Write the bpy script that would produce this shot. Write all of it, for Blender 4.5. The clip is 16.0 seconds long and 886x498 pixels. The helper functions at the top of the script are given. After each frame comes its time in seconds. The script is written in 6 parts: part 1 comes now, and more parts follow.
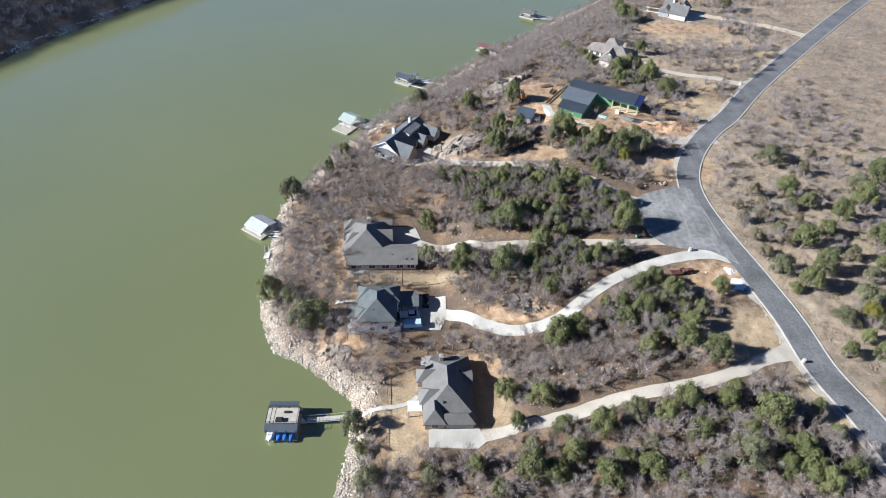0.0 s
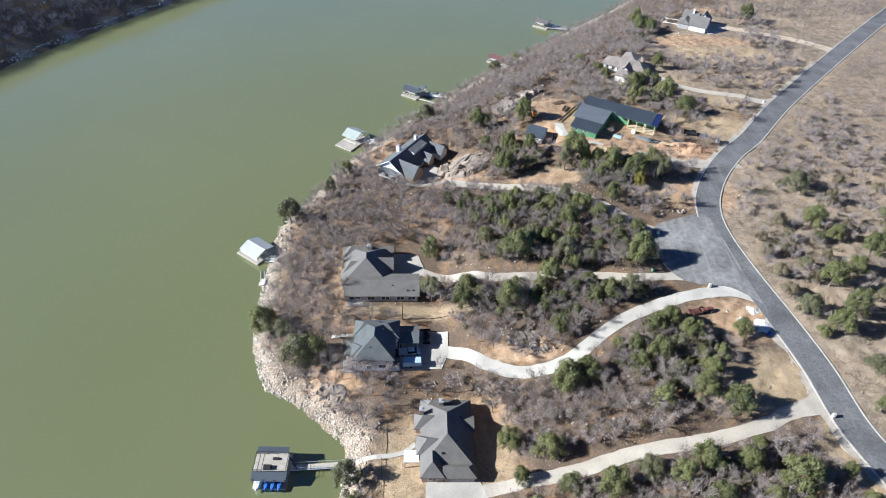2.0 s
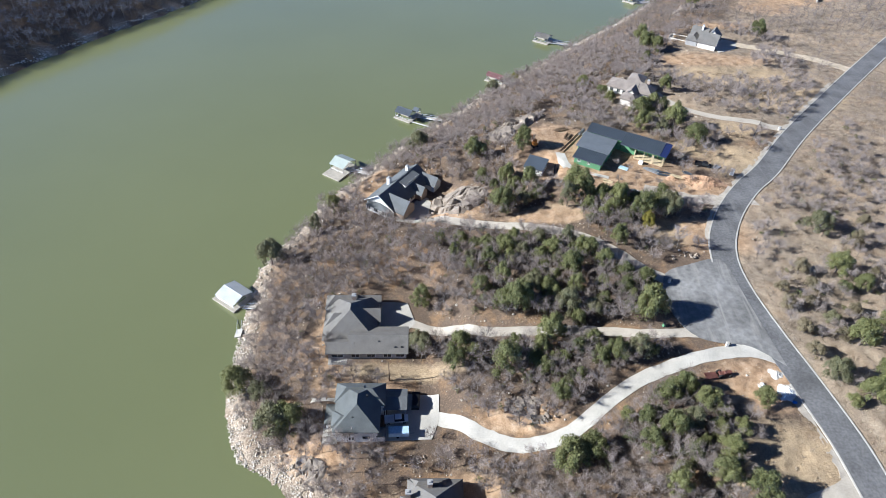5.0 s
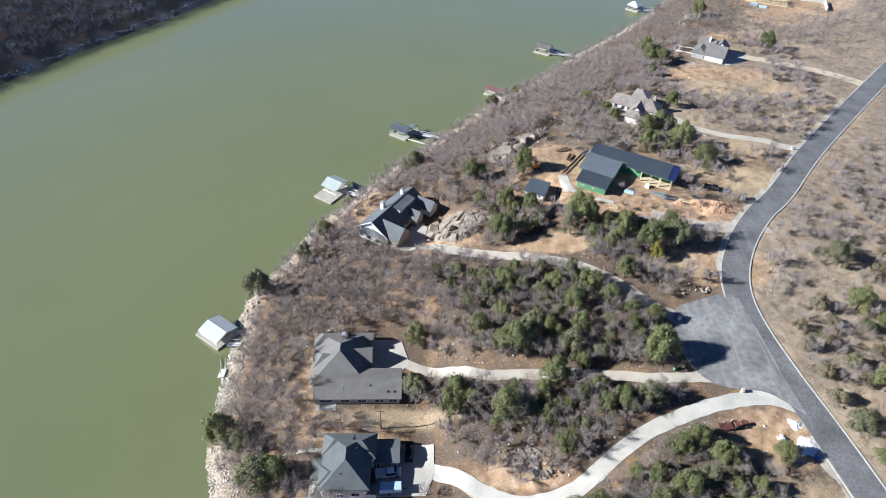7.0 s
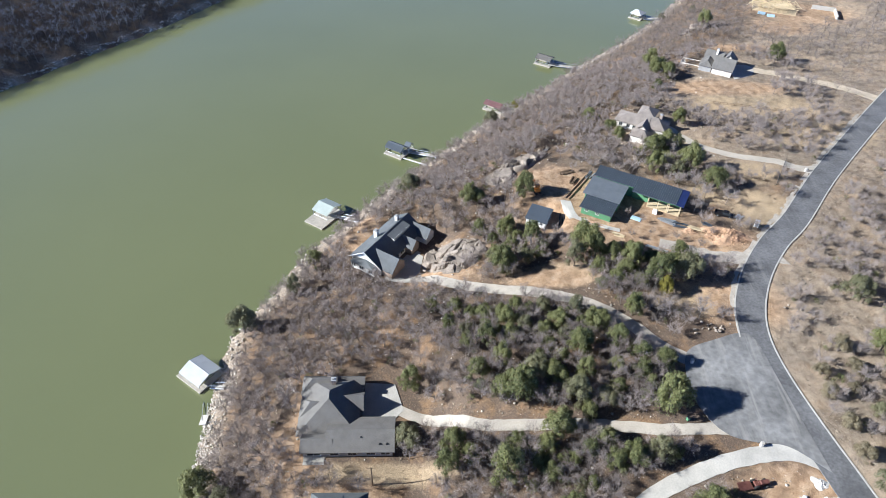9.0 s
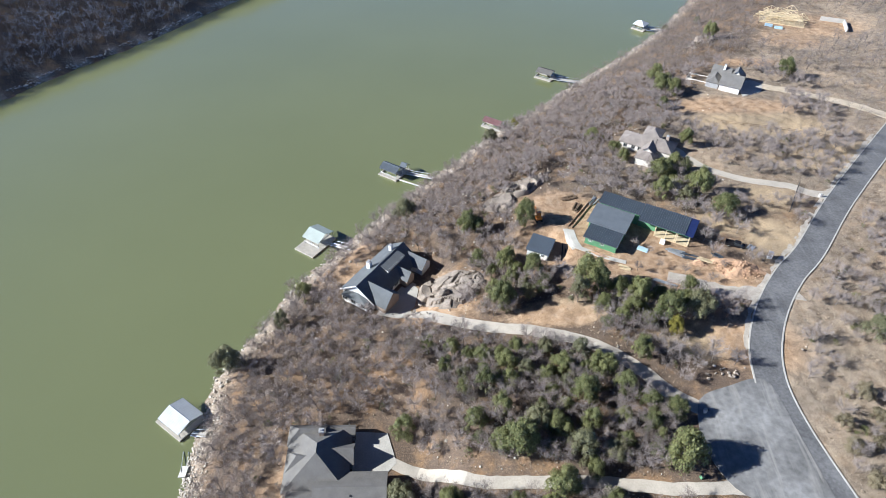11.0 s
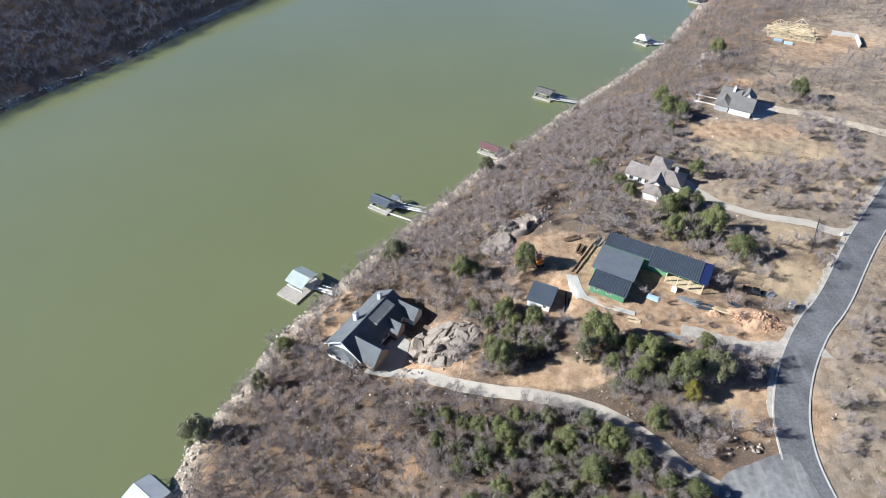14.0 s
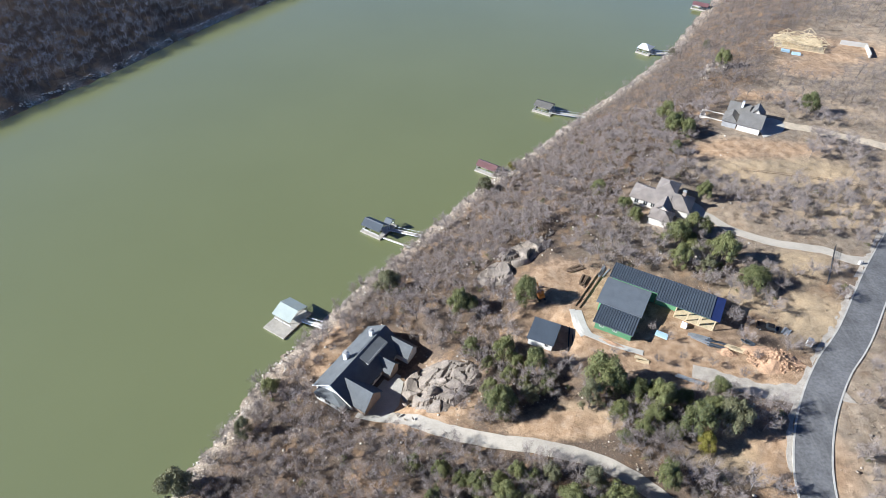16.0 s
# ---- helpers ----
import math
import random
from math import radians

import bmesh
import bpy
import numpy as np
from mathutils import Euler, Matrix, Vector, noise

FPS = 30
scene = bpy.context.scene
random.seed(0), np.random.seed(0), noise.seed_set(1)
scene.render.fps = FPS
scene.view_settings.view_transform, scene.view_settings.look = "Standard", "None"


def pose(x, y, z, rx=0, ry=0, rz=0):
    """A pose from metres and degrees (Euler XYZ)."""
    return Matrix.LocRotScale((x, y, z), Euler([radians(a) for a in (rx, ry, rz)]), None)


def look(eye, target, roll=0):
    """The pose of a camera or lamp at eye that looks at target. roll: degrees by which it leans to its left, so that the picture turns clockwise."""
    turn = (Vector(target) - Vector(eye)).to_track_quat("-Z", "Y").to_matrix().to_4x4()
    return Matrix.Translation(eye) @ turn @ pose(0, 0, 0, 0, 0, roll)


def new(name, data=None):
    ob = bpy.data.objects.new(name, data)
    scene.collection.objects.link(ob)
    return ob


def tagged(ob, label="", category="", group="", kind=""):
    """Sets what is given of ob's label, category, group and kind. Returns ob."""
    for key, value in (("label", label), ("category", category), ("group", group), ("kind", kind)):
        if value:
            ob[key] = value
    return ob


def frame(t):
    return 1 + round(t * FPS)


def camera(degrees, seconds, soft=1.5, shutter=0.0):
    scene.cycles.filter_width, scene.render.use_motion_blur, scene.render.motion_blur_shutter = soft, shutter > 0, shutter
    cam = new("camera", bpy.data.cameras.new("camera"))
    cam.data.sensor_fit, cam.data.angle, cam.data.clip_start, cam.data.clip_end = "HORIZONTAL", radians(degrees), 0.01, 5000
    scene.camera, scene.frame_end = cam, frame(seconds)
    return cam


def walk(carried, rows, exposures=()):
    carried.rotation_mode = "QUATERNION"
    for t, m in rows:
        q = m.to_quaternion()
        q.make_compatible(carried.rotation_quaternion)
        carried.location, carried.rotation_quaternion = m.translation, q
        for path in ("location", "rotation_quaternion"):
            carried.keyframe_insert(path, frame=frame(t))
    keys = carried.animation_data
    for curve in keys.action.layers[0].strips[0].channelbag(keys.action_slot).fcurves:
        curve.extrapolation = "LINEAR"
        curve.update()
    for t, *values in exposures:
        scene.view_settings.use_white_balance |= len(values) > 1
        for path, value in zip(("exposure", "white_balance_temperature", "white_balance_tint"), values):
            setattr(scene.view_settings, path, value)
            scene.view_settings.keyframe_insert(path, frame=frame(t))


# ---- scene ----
cam = camera(70.4, 16.0, soft=0.85)
PATH = [
    (0, (0.031, -0.557, 136.326), (0.067, 0.94, 134.999), 2.3),
    (0.5, (0.701, 2.818, 136.318), (0.717, 4.314, 134.99), 2.2),
    (1, (1.297, 6.183, 136.323), (1.304, 7.679, 134.994), 2.2),
    (1.5, (1.847, 9.568, 136.334), (1.849, 11.063, 135.004), 2.1),
    (2, (2.316, 12.975, 136.343), (2.314, 14.47, 135.014), 2.1),
    (2.5, (2.716, 16.383, 136.354), (2.714, 17.878, 135.025), 2.1),
    (3, (3.068, 19.827, 136.36), (3.065, 21.321, 135.031), 2.1),
    (3.5, (3.387, 23.261, 136.37), (3.383, 24.754, 135.04), 2.1),
    (4, (3.67, 26.665, 136.386), (3.666, 28.159, 135.056), 2.1),
    (6.5, (4.992, 43.908, 136.512), (4.987, 45.4, 135.18), 1.9),
    (7, (5.144, 47.324, 136.558), (5.138, 48.816, 135.226), 1.9),
    (7.5, (5.297, 50.807, 136.595), (5.291, 52.298, 135.262), 1.8),
    (8, (5.441, 54.353, 136.63), (5.435, 55.843, 135.296), 1.8),
    (8.5, (5.615, 57.882, 136.666), (5.608, 59.373, 135.332), 1.8),
    (9, (5.798, 61.355, 136.711), (5.792, 62.845, 135.378), 1.7),
    (9.2, (5.855, 62.709, 136.725), (5.848, 64.2, 135.392), 1.7),
    (11.5, (6.419, 78.017, 137.129), (6.417, 79.509, 135.797), 1.7),
    (12, (6.56, 81.312, 137.184), (6.559, 82.803, 135.851), 1.6),
    (12.5, (6.723, 84.622, 137.235), (6.723, 86.113, 135.902), 1.6),
    (13, (6.923, 87.889, 137.278), (6.924, 89.38, 135.946), 1.6),
    (13.5, (7.144, 91.147, 137.32), (7.145, 92.638, 135.988), 1.5),
    (14, (7.321, 94.461, 137.347), (7.323, 95.952, 136.015), 1.5),
    (14.5, (7.454, 97.754, 137.372), (7.457, 99.245, 136.039), 1.5),
    (15, (7.572, 101.106, 137.372), (7.577, 102.597, 136.04), 1.5),
    (15.5, (7.705, 104.467, 137.358), (7.711, 105.958, 136.025), 1.5),
    (16, (7.899, 107.845, 137.332), (7.906, 109.335, 135.998), 1.4),
]
walk(cam, [(t, look(eye, target, roll)) for t, eye, target, roll in PATH], [(0, 0.95, 6050, 7)])

# ---- sky, sun and exposure ----
SUN_HEIGHT, SUN_AZIMUTH = 28.5, 7.0      # degrees above the horizon; the light travels east and a little north
world = bpy.data.worlds.new("sky")
scene.world = world
world.use_nodes = True
wn = world.node_tree
sky = wn.nodes.new("ShaderNodeTexSky")
sky.sky_type = "NISHITA"
sky.sun_disc = False
sky.ozone_density = 3.0
sky.dust_density = 1.2
sky.sun_elevation = radians(SUN_HEIGHT)
sky.sun_rotation = radians(270.0 - SUN_AZIMUTH)
wn.nodes["Background"].inputs[1].default_value = 0.0112
clear_blue = wn.nodes.new("ShaderNodeVectorMath")
clear_blue.operation = "MULTIPLY"
clear_blue.inputs[1].default_value = (0.54, 0.84, 1.50)
wn.links.new(sky.outputs[0], clear_blue.inputs[0])
# haze that brightens the sky all round towards the horizon
coords = wn.nodes.new("ShaderNodeTexCoord")
axes = wn.nodes.new("ShaderNodeSeparateXYZ")
wn.links.new(coords.outputs["Generated"], axes.inputs[0])
low = wn.nodes.new("ShaderNodeMath")
low.operation, low.use_clamp = "SUBTRACT", True
low.inputs[0].default_value = 1.0
wn.links.new(axes.outputs[2], low.inputs[1])
fall = wn.nodes.new("ShaderNodeMath")
fall.operation = "POWER"
fall.inputs[1].default_value = 4.0
wn.links.new(low.outputs[0], fall.inputs[0])
haze = wn.nodes.new("ShaderNodeMath")
haze.operation = "MULTIPLY_ADD"
haze.inputs[1].default_value, haze.inputs[2].default_value = 18.0, 1.0
wn.links.new(fall.outputs[0], haze.inputs[0])
hazy = wn.nodes.new("ShaderNodeVectorMath")
hazy.operation = "SCALE"
wn.links.new(clear_blue.outputs[0], hazy.inputs[0])
wn.links.new(haze.outputs[0], hazy.inputs["Scale"])
wn.links.new(hazy.outputs[0], wn.nodes["Background"].inputs[0])
sun_data = bpy.data.lights.new("sun", "SUN")
sun_data.energy, sun_data.angle, sun_data.color = 5.0, radians(0.53), (1.0, 0.975, 0.94)
sun = new("sun", sun_data)
_away = Vector((math.cos(radians(SUN_AZIMUTH)), math.sin(radians(SUN_AZIMUTH)), -math.tan(radians(SUN_HEIGHT))))
sun.matrix_world = look(Vector((0, 0, 300)), Vector((0, 0, 300)) + _away)


# ---- materials ----
def material(name, base, rough=0.85, metal=0.0, vary=0.0, by="object", scale=(1.5, 12.0), amount=(0.25, 0.2), bump=0.0, bump_scale=20.0, ior=1.45):
    """A surface with a base colour that varies at two scales of noise and from piece to piece."""
    m = bpy.data.materials.new(name)
    m.use_nodes = True
    n, l = m.node_tree.nodes, m.node_tree.links
    b = n["Principled BSDF"]
    b.inputs["Roughness"].default_value, b.inputs["Metallic"].default_value = rough, metal
    b.inputs["IOR"].default_value = ior
    geo = n.new("ShaderNodeNewGeometry")
    value = None
    for s, a in zip(scale, amount):
        t = n.new("ShaderNodeTexNoise")
        t.inputs["Scale"].default_value, t.inputs["Detail"].default_value = s, 4.0
        l.new(geo.outputs["Position"], t.inputs["Vector"])
        r = n.new("ShaderNodeMapRange")
        r.inputs[1].default_value, r.inputs[2].default_value = 0.3, 0.7
        r.inputs[3].default_value, r.inputs[4].default_value = 1.0 - a, 1.0 + a
        l.new(t.outputs[0], r.inputs[0])
        if value is None:
            value = r.outputs[0]
        else:
            k = n.new("ShaderNodeMath")
            k.operation = "MULTIPLY"
            l.new(value, k.inputs[0]), l.new(r.outputs[0], k.inputs[1])
            value = k.outputs[0]
    if vary:
        r = n.new("ShaderNodeMapRange")
        r.inputs[3].default_value, r.inputs[4].default_value = 1.0 - vary, 1.0 + vary
        if by == "object":
            o = n.new("ShaderNodeObjectInfo")
            l.new(o.outputs["Random"], r.inputs[0])
        else:
            l.new(geo.outputs["Random Per Island"], r.inputs[0])
        k = n.new("ShaderNodeMath")
        k.operation = "MULTIPLY"
        l.new(value, k.inputs[0]), l.new(r.outputs[0], k.inputs[1])
        value = k.outputs[0]
    mul = n.new("ShaderNodeVectorMath")
    mul.operation = "SCALE"
    mul.inputs[0].default_value = base
    l.new(value, mul.inputs["Scale"])
    l.new(mul.outputs[0], b.inputs["Base Color"])
    if bump:
        t = n.new("ShaderNodeTexNoise")
        t.inputs["Scale"].default_value, t.inputs["Detail"].default_value = bump_scale, 6.0
        l.new(geo.outputs["Position"], t.inputs["Vector"])
        u = n.new("ShaderNodeBump")
        u.inputs["Strength"].default_value, u.inputs["Distance"].default_value = bump, 0.1
        l.new(t.outputs[0], u.inputs["Height"]), l.new(u.outputs[0], b.inputs["Normal"])
    return m


def foliage(name, low, high, through_light=0.25):
    """Leaves that differ from spray to spray and from tree to tree."""
    m = bpy.data.materials.new(name)
    m.use_nodes = True
    n, l = m.node_tree.nodes, m.node_tree.links
    b = n["Principled BSDF"]
    b.inputs["Roughness"].default_value = 0.7
    geo, info = n.new("ShaderNodeNewGeometry"), n.new("ShaderNodeObjectInfo")
    add = n.new("ShaderNodeMath")
    add.operation = "MULTIPLY_ADD"
    add.inputs[1].default_value = 0.6
    l.new(geo.outputs["Random Per Island"], add.inputs[0])
    half = n.new("ShaderNodeMath")
    half.operation = "MULTIPLY"
    half.inputs[1].default_value = 0.4
    l.new(info.outputs["Random"], half.inputs[0]), l.new(half.outputs[0], add.inputs[2])
    ramp = n.new("ShaderNodeValToRGB")
    ramp.color_ramp.elements[0].color, ramp.color_ramp.elements[1].color = (*low, 1), (*high, 1)
    l.new(add.outputs[0], ramp.inputs[0]), l.new(ramp.outputs[0], b.inputs["Base Color"])
    tr = n.new("ShaderNodeBsdfTranslucent")
    l.new(ramp.outputs[0], tr.inputs[0])
    mix = n.new("ShaderNodeMixShader")
    mix.inputs[0].default_value = through_light
    l.new(b.outputs[0], mix.inputs[1]), l.new(tr.outputs[0], mix.inputs[2])
    l.new(mix.outputs[0], n["Material Output"].inputs[0])
    return m


def water_material():
    m = bpy.data.materials.new("lake_water")
    m.use_nodes = True
    n, l = m.node_tree.nodes, m.node_tree.links
    b = n["Principled BSDF"]
    b.inputs["Roughness"].default_value, b.inputs["IOR"].default_value = 0.10, 2.6
    geo = n.new("ShaderNodeNewGeometry")
    t = n.new("ShaderNodeTexNoise")
    t.inputs["Scale"].default_value, t.inputs["Detail"].default_value = 0.012, 5.0
    l.new(geo.outputs["Position"], t.inputs["Vector"])
    ramp = n.new("ShaderNodeValToRGB")
    ramp.color_ramp.elements[0].position, ramp.color_ramp.elements[1].position = 0.3, 0.7
    ramp.color_ramp.elements[0].color, ramp.color_ramp.elements[1].color = (0.181, 0.197, 0.088, 1), (0.198, 0.213, 0.097, 1)
    l.new(t.outputs[0], ramp.inputs[0]), l.new(ramp.outputs[0], b.inputs["Base Color"])
    v = n.new("ShaderNodeTexNoise")
    v.inputs["Scale"].default_value, v.inputs["Detail"].default_value = 0.9, 3.0
    l.new(geo.outputs["Position"], v.inputs["Vector"])
    u = n.new("ShaderNodeBump")
    u.inputs["Strength"].default_value, u.inputs["Distance"].default_value = 0.12, 0.1
    l.new(v.outputs[0], u.inputs["Height"]), l.new(u.outputs[0], b.inputs["Normal"])
    return m


def ground_material():
    """Dry grass, leaf litter, bare red dirt and pale stony soil, mixed by where each one lies."""
    m = bpy.data.materials.new("dry_ground")
    m.use_nodes = True
    n, l = m.node_tree.nodes, m.node_tree.links
    b = n["Principled BSDF"]
    b.inputs["Roughness"].default_value = 0.95
    geo = n.new("ShaderNodeNewGeometry")

    def tex(scale, detail=5.0, rough=0.6):
        t = n.new("ShaderNodeTexNoise")
        t.inputs["Scale"].default_value, t.inputs["Detail"].default_value, t.inputs["Roughness"].default_value = scale, detail, rough
        l.new(geo.outputs["Position"], t.inputs["Vector"])
        return t.outputs[0]

    def ramp(src, *stops):
        r = n.new("ShaderNodeValToRGB")
        e = r.color_ramp.elements
        e[0].position, e[0].color = stops[0][0], (*stops[0][1], 1)
        e[1].position, e[1].color = stops[-1][0], (*stops[-1][1], 1)
        for p, c in stops[1:-1]:
            k = e.new(p)
            k.color = (*c, 1)
        l.new(src, r.inputs[0])
        return r.outputs[0]

    def mix(fac, a, c, kind="MIX"):
        x = n.new("ShaderNodeMix")
        x.data_type, x.blend_type = "RGBA", kind
        l.new(fac, x.inputs[0]), l.new(a, x.inputs[6]), l.new(c, x.inputs[7])
        return x.outputs[2]

    def broken(name, noise_out, soft=0.25):
        """A zone's weight with a ragged edge."""
        a = n.new("ShaderNodeAttribute")
        a.attribute_name = name
        add = n.new("ShaderNodeMath")
        add.operation = "ADD"
        l.new(a.outputs["Fac"], add.inputs[0]), l.new(noise_out, add.inputs[1])
        r = n.new("ShaderNodeMapRange")
        r.inputs[1].default_value, r.inputs[2].default_value = 1.0 - soft, 1.0 + soft
        l.new(add.outputs[0], r.inputs[0])
        return r.outputs[0]

    big, mid, fine, grit = tex(0.06), tex(0.45), tex(2.5), tex(9.0, 3.0)
    grass = ramp(mid, (0.30, (0.23, 0.180, 0.130)), (0.50, (0.40, 0.325, 0.245)), (0.72, (0.52, 0.44, 0.335)))
    leaves = ramp(fine, (0.30, (0.050, 0.036, 0.027)), (0.52, (0.132, 0.092, 0.066)), (0.75, (0.30, 0.225, 0.160)))
    fallen = ramp(fine, (0.30, (0.130, 0.075, 0.040)), (0.52, (0.270, 0.165, 0.088)), (0.75, (0.42, 0.300, 0.190)))
    litter = mix(ramp(tex(0.16, 4.0), (0.50, (0.0, 0.0, 0.0)), (0.64, (0.85, 0.85, 0.85))), leaves, fallen)
    dirt = ramp(mid, (0.30, (0.30, 0.185, 0.105)), (0.52, (0.42, 0.285, 0.178)), (0.75, (0.55, 0.415, 0.295)))
    stony = ramp(fine, (0.32, (0.17, 0.135, 0.10)), (0.5, (0.38, 0.31, 0.24)), (0.68, (0.60, 0.53, 0.44)))
    lawn = ramp(fine, (0.30, (0.33, 0.240, 0.145)), (0.7, (0.52, 0.41, 0.275)))
    c = mix(broken("woods", fine, 0.3), grass, litter)
    c = mix(broken("lawn", mid), c, lawn)
    c = mix(broken("dirt", mid), c, dirt)
    c = mix(broken("stony", fine), c, stony)
    patches = ramp(big, (0.35, (0.80, 0.80, 0.80)), (0.65, (1.15, 1.12, 1.08)))
    specks = ramp(grit, (0.36, (0.45, 0.43, 0.41)), (0.50, (1.0, 1.0, 1.0)), (0.66, (1.28, 1.28, 1.28)))
    one = n.new("ShaderNodeValue")
    one.outputs[0].default_value = 1.0
    c = mix(one.outputs[0], c, patches, "MULTIPLY")
    c = mix(one.outputs[0], c, specks, "MULTIPLY")
    l.new(c, b.inputs["Base Color"])
    u = n.new("ShaderNodeBump")
    u.inputs["Strength"].default_value, u.inputs["Distance"].default_value = 0.6, 0.25
    l.new(fine, u.inputs["Height"]), l.new(u.outputs[0], b.inputs["Normal"])
    return m


WATER, GROUND = water_material(), ground_material()
ASPHALT = material("asphalt", (0.135, 0.134, 0.137), 0.9, scale=(0.15, 1.6), amount=(0.28, 0.22), bump=0.2)
NEW_ASPHALT = material("worn_asphalt", (0.195, 0.192, 0.188), 0.9, scale=(0.10, 0.7), amount=(0.35, 0.25), bump=0.2)


def dusty(m, turn, stretch, low, high, dust):
    """Adds pale dust streaks that run along one direction."""
    n, l = m.node_tree.nodes, m.node_tree.links
    base = n["Principled BSDF"].inputs["Base Color"]
    old = base.links[0].from_socket
    geo, turned_to = n.new("ShaderNodeNewGeometry"), n.new("ShaderNodeMapping")
    turned_to.inputs["Rotation"].default_value, turned_to.inputs["Scale"].default_value = (0, 0, radians(turn)), stretch
    t, r, x = n.new("ShaderNodeTexNoise"), n.new("ShaderNodeMapRange"), n.new("ShaderNodeMix")
    t.inputs["Scale"].default_value, t.inputs["Detail"].default_value, t.inputs["Distortion"].default_value = 1.0, 5.0, 0.6
    r.inputs[1].default_value, r.inputs[2].default_value, r.inputs[4].default_value = low, high, 0.6
    x.data_type = "RGBA"
    x.inputs[7].default_value = (*dust, 1)
    l.new(geo.outputs["Position"], turned_to.inputs[0]), l.new(turned_to.outputs[0], t.inputs["Vector"])
    l.new(t.outputs[0], r.inputs[0]), l.new(r.outputs[0], x.inputs[0])
    l.new(old, x.inputs[6]), l.new(x.outputs[2], base)


dusty(NEW_ASPHALT, 8, (0.55, 0.07, 1.0), 0.54, 0.74, (0.36, 0.345, 0.32))
dusty(ASPHALT, -12, (0.5, 0.05, 1.0), 0.58, 0.85, (0.26, 0.255, 0.245))
WARM_CONCRETE = material("warm_concrete", (0.43, 0.385, 0.325), 0.9, scale=(0.25, 3.0), amount=(0.14, 0.10), bump=0.1)
CONCRETE = material("concrete", (0.47, 0.445, 0.40), 0.9, scale=(0.25, 3.0), amount=(0.14, 0.10), bump=0.1)
KERB = material("kerb_concrete", (0.43, 0.41, 0.375), 0.9, scale=(0.5, 5.0), amount=(0.15, 0.12))
GRAVEL = material("pale_gravel", (0.41, 0.365, 0.310), 0.95, scale=(0.5, 8.0), amount=(0.22, 0.25), bump=0.4)
SAND = material("pale_sandy_dirt", (0.50, 0.415, 0.31), 0.95, scale=(0.3, 4.0), amount=(0.16, 0.2), bump=0.3)
ROCK = material("limestone", (0.44, 0.39, 0.33), 0.95, vary=0.35, by="island", scale=(0.8, 5.0), amount=(0.30, 0.25), bump=0.5, bump_scale=4.0)
BOULDER = material("boulder_stone", (0.31, 0.260, 0.212), 0.95, vary=0.2, scale=(0.7, 4.0), amount=(0.30, 0.30), bump=0.6, bump_scale=3.0)
RUBBLE = material("red_rubble", (0.40, 0.255, 0.160), 0.95, vary=0.35, by="island", scale=(0.8, 6.0), amount=(0.25, 0.25), bump=0.4)
BARK = material("bark", (0.17, 0.142, 0.125), 0.95, vary=0.25, scale=(2.0, 18.0), amount=(0.2, 0.3))
TWIG = material("twigs", (0.245, 0.205, 0.185), 0.95, vary=0.22, scale=(0.4, 3.0), amount=(0.2, 0.15))
# far bank twigs: the blue of skylit shade is put into the base colour
FAR_SHADE_TWIG = material("far_shade_twigs", (0.24, 0.24, 0.265), 0.95, vary=0.30, by="island", scale=(0.05, 0.4), amount=(0.25, 0.2))
JUNIPER = foliage("juniper_leaf", (0.048, 0.060, 0.020), (0.250, 0.250, 0.095))
OLIVE = foliage("olive_leaf", (0.085, 0.090, 0.045), (0.240, 0.225, 0.120))
SCRUB = foliage("scrub_leaf", (0.110, 0.092, 0.052), (0.290, 0.240, 0.150))
YELLOW = foliage("yellow_leaf", (0.12, 0.12, 0.018), (0.26, 0.22, 0.04))
DRY = foliage("dry_grass_blade", (0.24, 0.185, 0.13), (0.52, 0.43, 0.32), 0.2)
SHINGLE_GREY = material("grey_shingle", (0.160, 0.150, 0.138), 0.9, scale=(0.5, 9.0), amount=(0.12, 0.22), bump=0.3)
SHINGLE_BROWN = material("taupe_shingle", (0.160, 0.150, 0.137), 0.9, scale=(0.5, 9.0), amount=(0.12, 0.22), bump=0.3)
SHINGLE_GREEN = material("slate_shingle", (0.110, 0.118, 0.116), 0.9, scale=(0.5, 9.0), amount=(0.12, 0.22), bump=0.3)
SHINGLE_BLACK = material("charcoal_shingle", (0.120, 0.128, 0.134), 0.85, scale=(0.5, 9.0), amount=(0.12, 0.22), bump=0.3)
SHINGLE_TAN = material("weathered_shingle", (0.240, 0.205, 0.180), 0.9, scale=(0.5, 9.0), amount=(0.15, 0.22), bump=0.3)
METAL_DARK = material("dark_metal_roof", (0.075, 0.090, 0.110), 0.45, 0.0, scale=(0.3, 4.0), amount=(0.10, 0.08))
METAL_SMOOTH = material("grey_roof_underlay", (0.125, 0.140, 0.155), 0.6, scale=(0.5, 5.0), amount=(0.10, 0.08))
METAL_WHITE = material("pale_metal_roof", (0.56, 0.58, 0.60), 0.6, 0.0, scale=(0.4, 4.0), amount=(0.08, 0.06))
METAL_GREEN = material("pale_green_metal_roof", (0.36, 0.405, 0.375), 0.6, 0.0, scale=(0.4, 4.0), amount=(0.08, 0.06))
METAL_RED = material("red_metal_roof", (0.165, 0.085, 0.085), 0.5, 0.0, scale=(0.4, 4.0), amount=(0.12, 0.08))
TARP_BLUE = material("blue_membrane", (0.012, 0.022, 0.085), 0.6, scale=(1.0, 6.0), amount=(0.15, 0.1))
SHEATHING = material("green_sheathing", (0.12, 0.29, 0.15), 0.8, scale=(0.8, 6.0), amount=(0.12, 0.08))
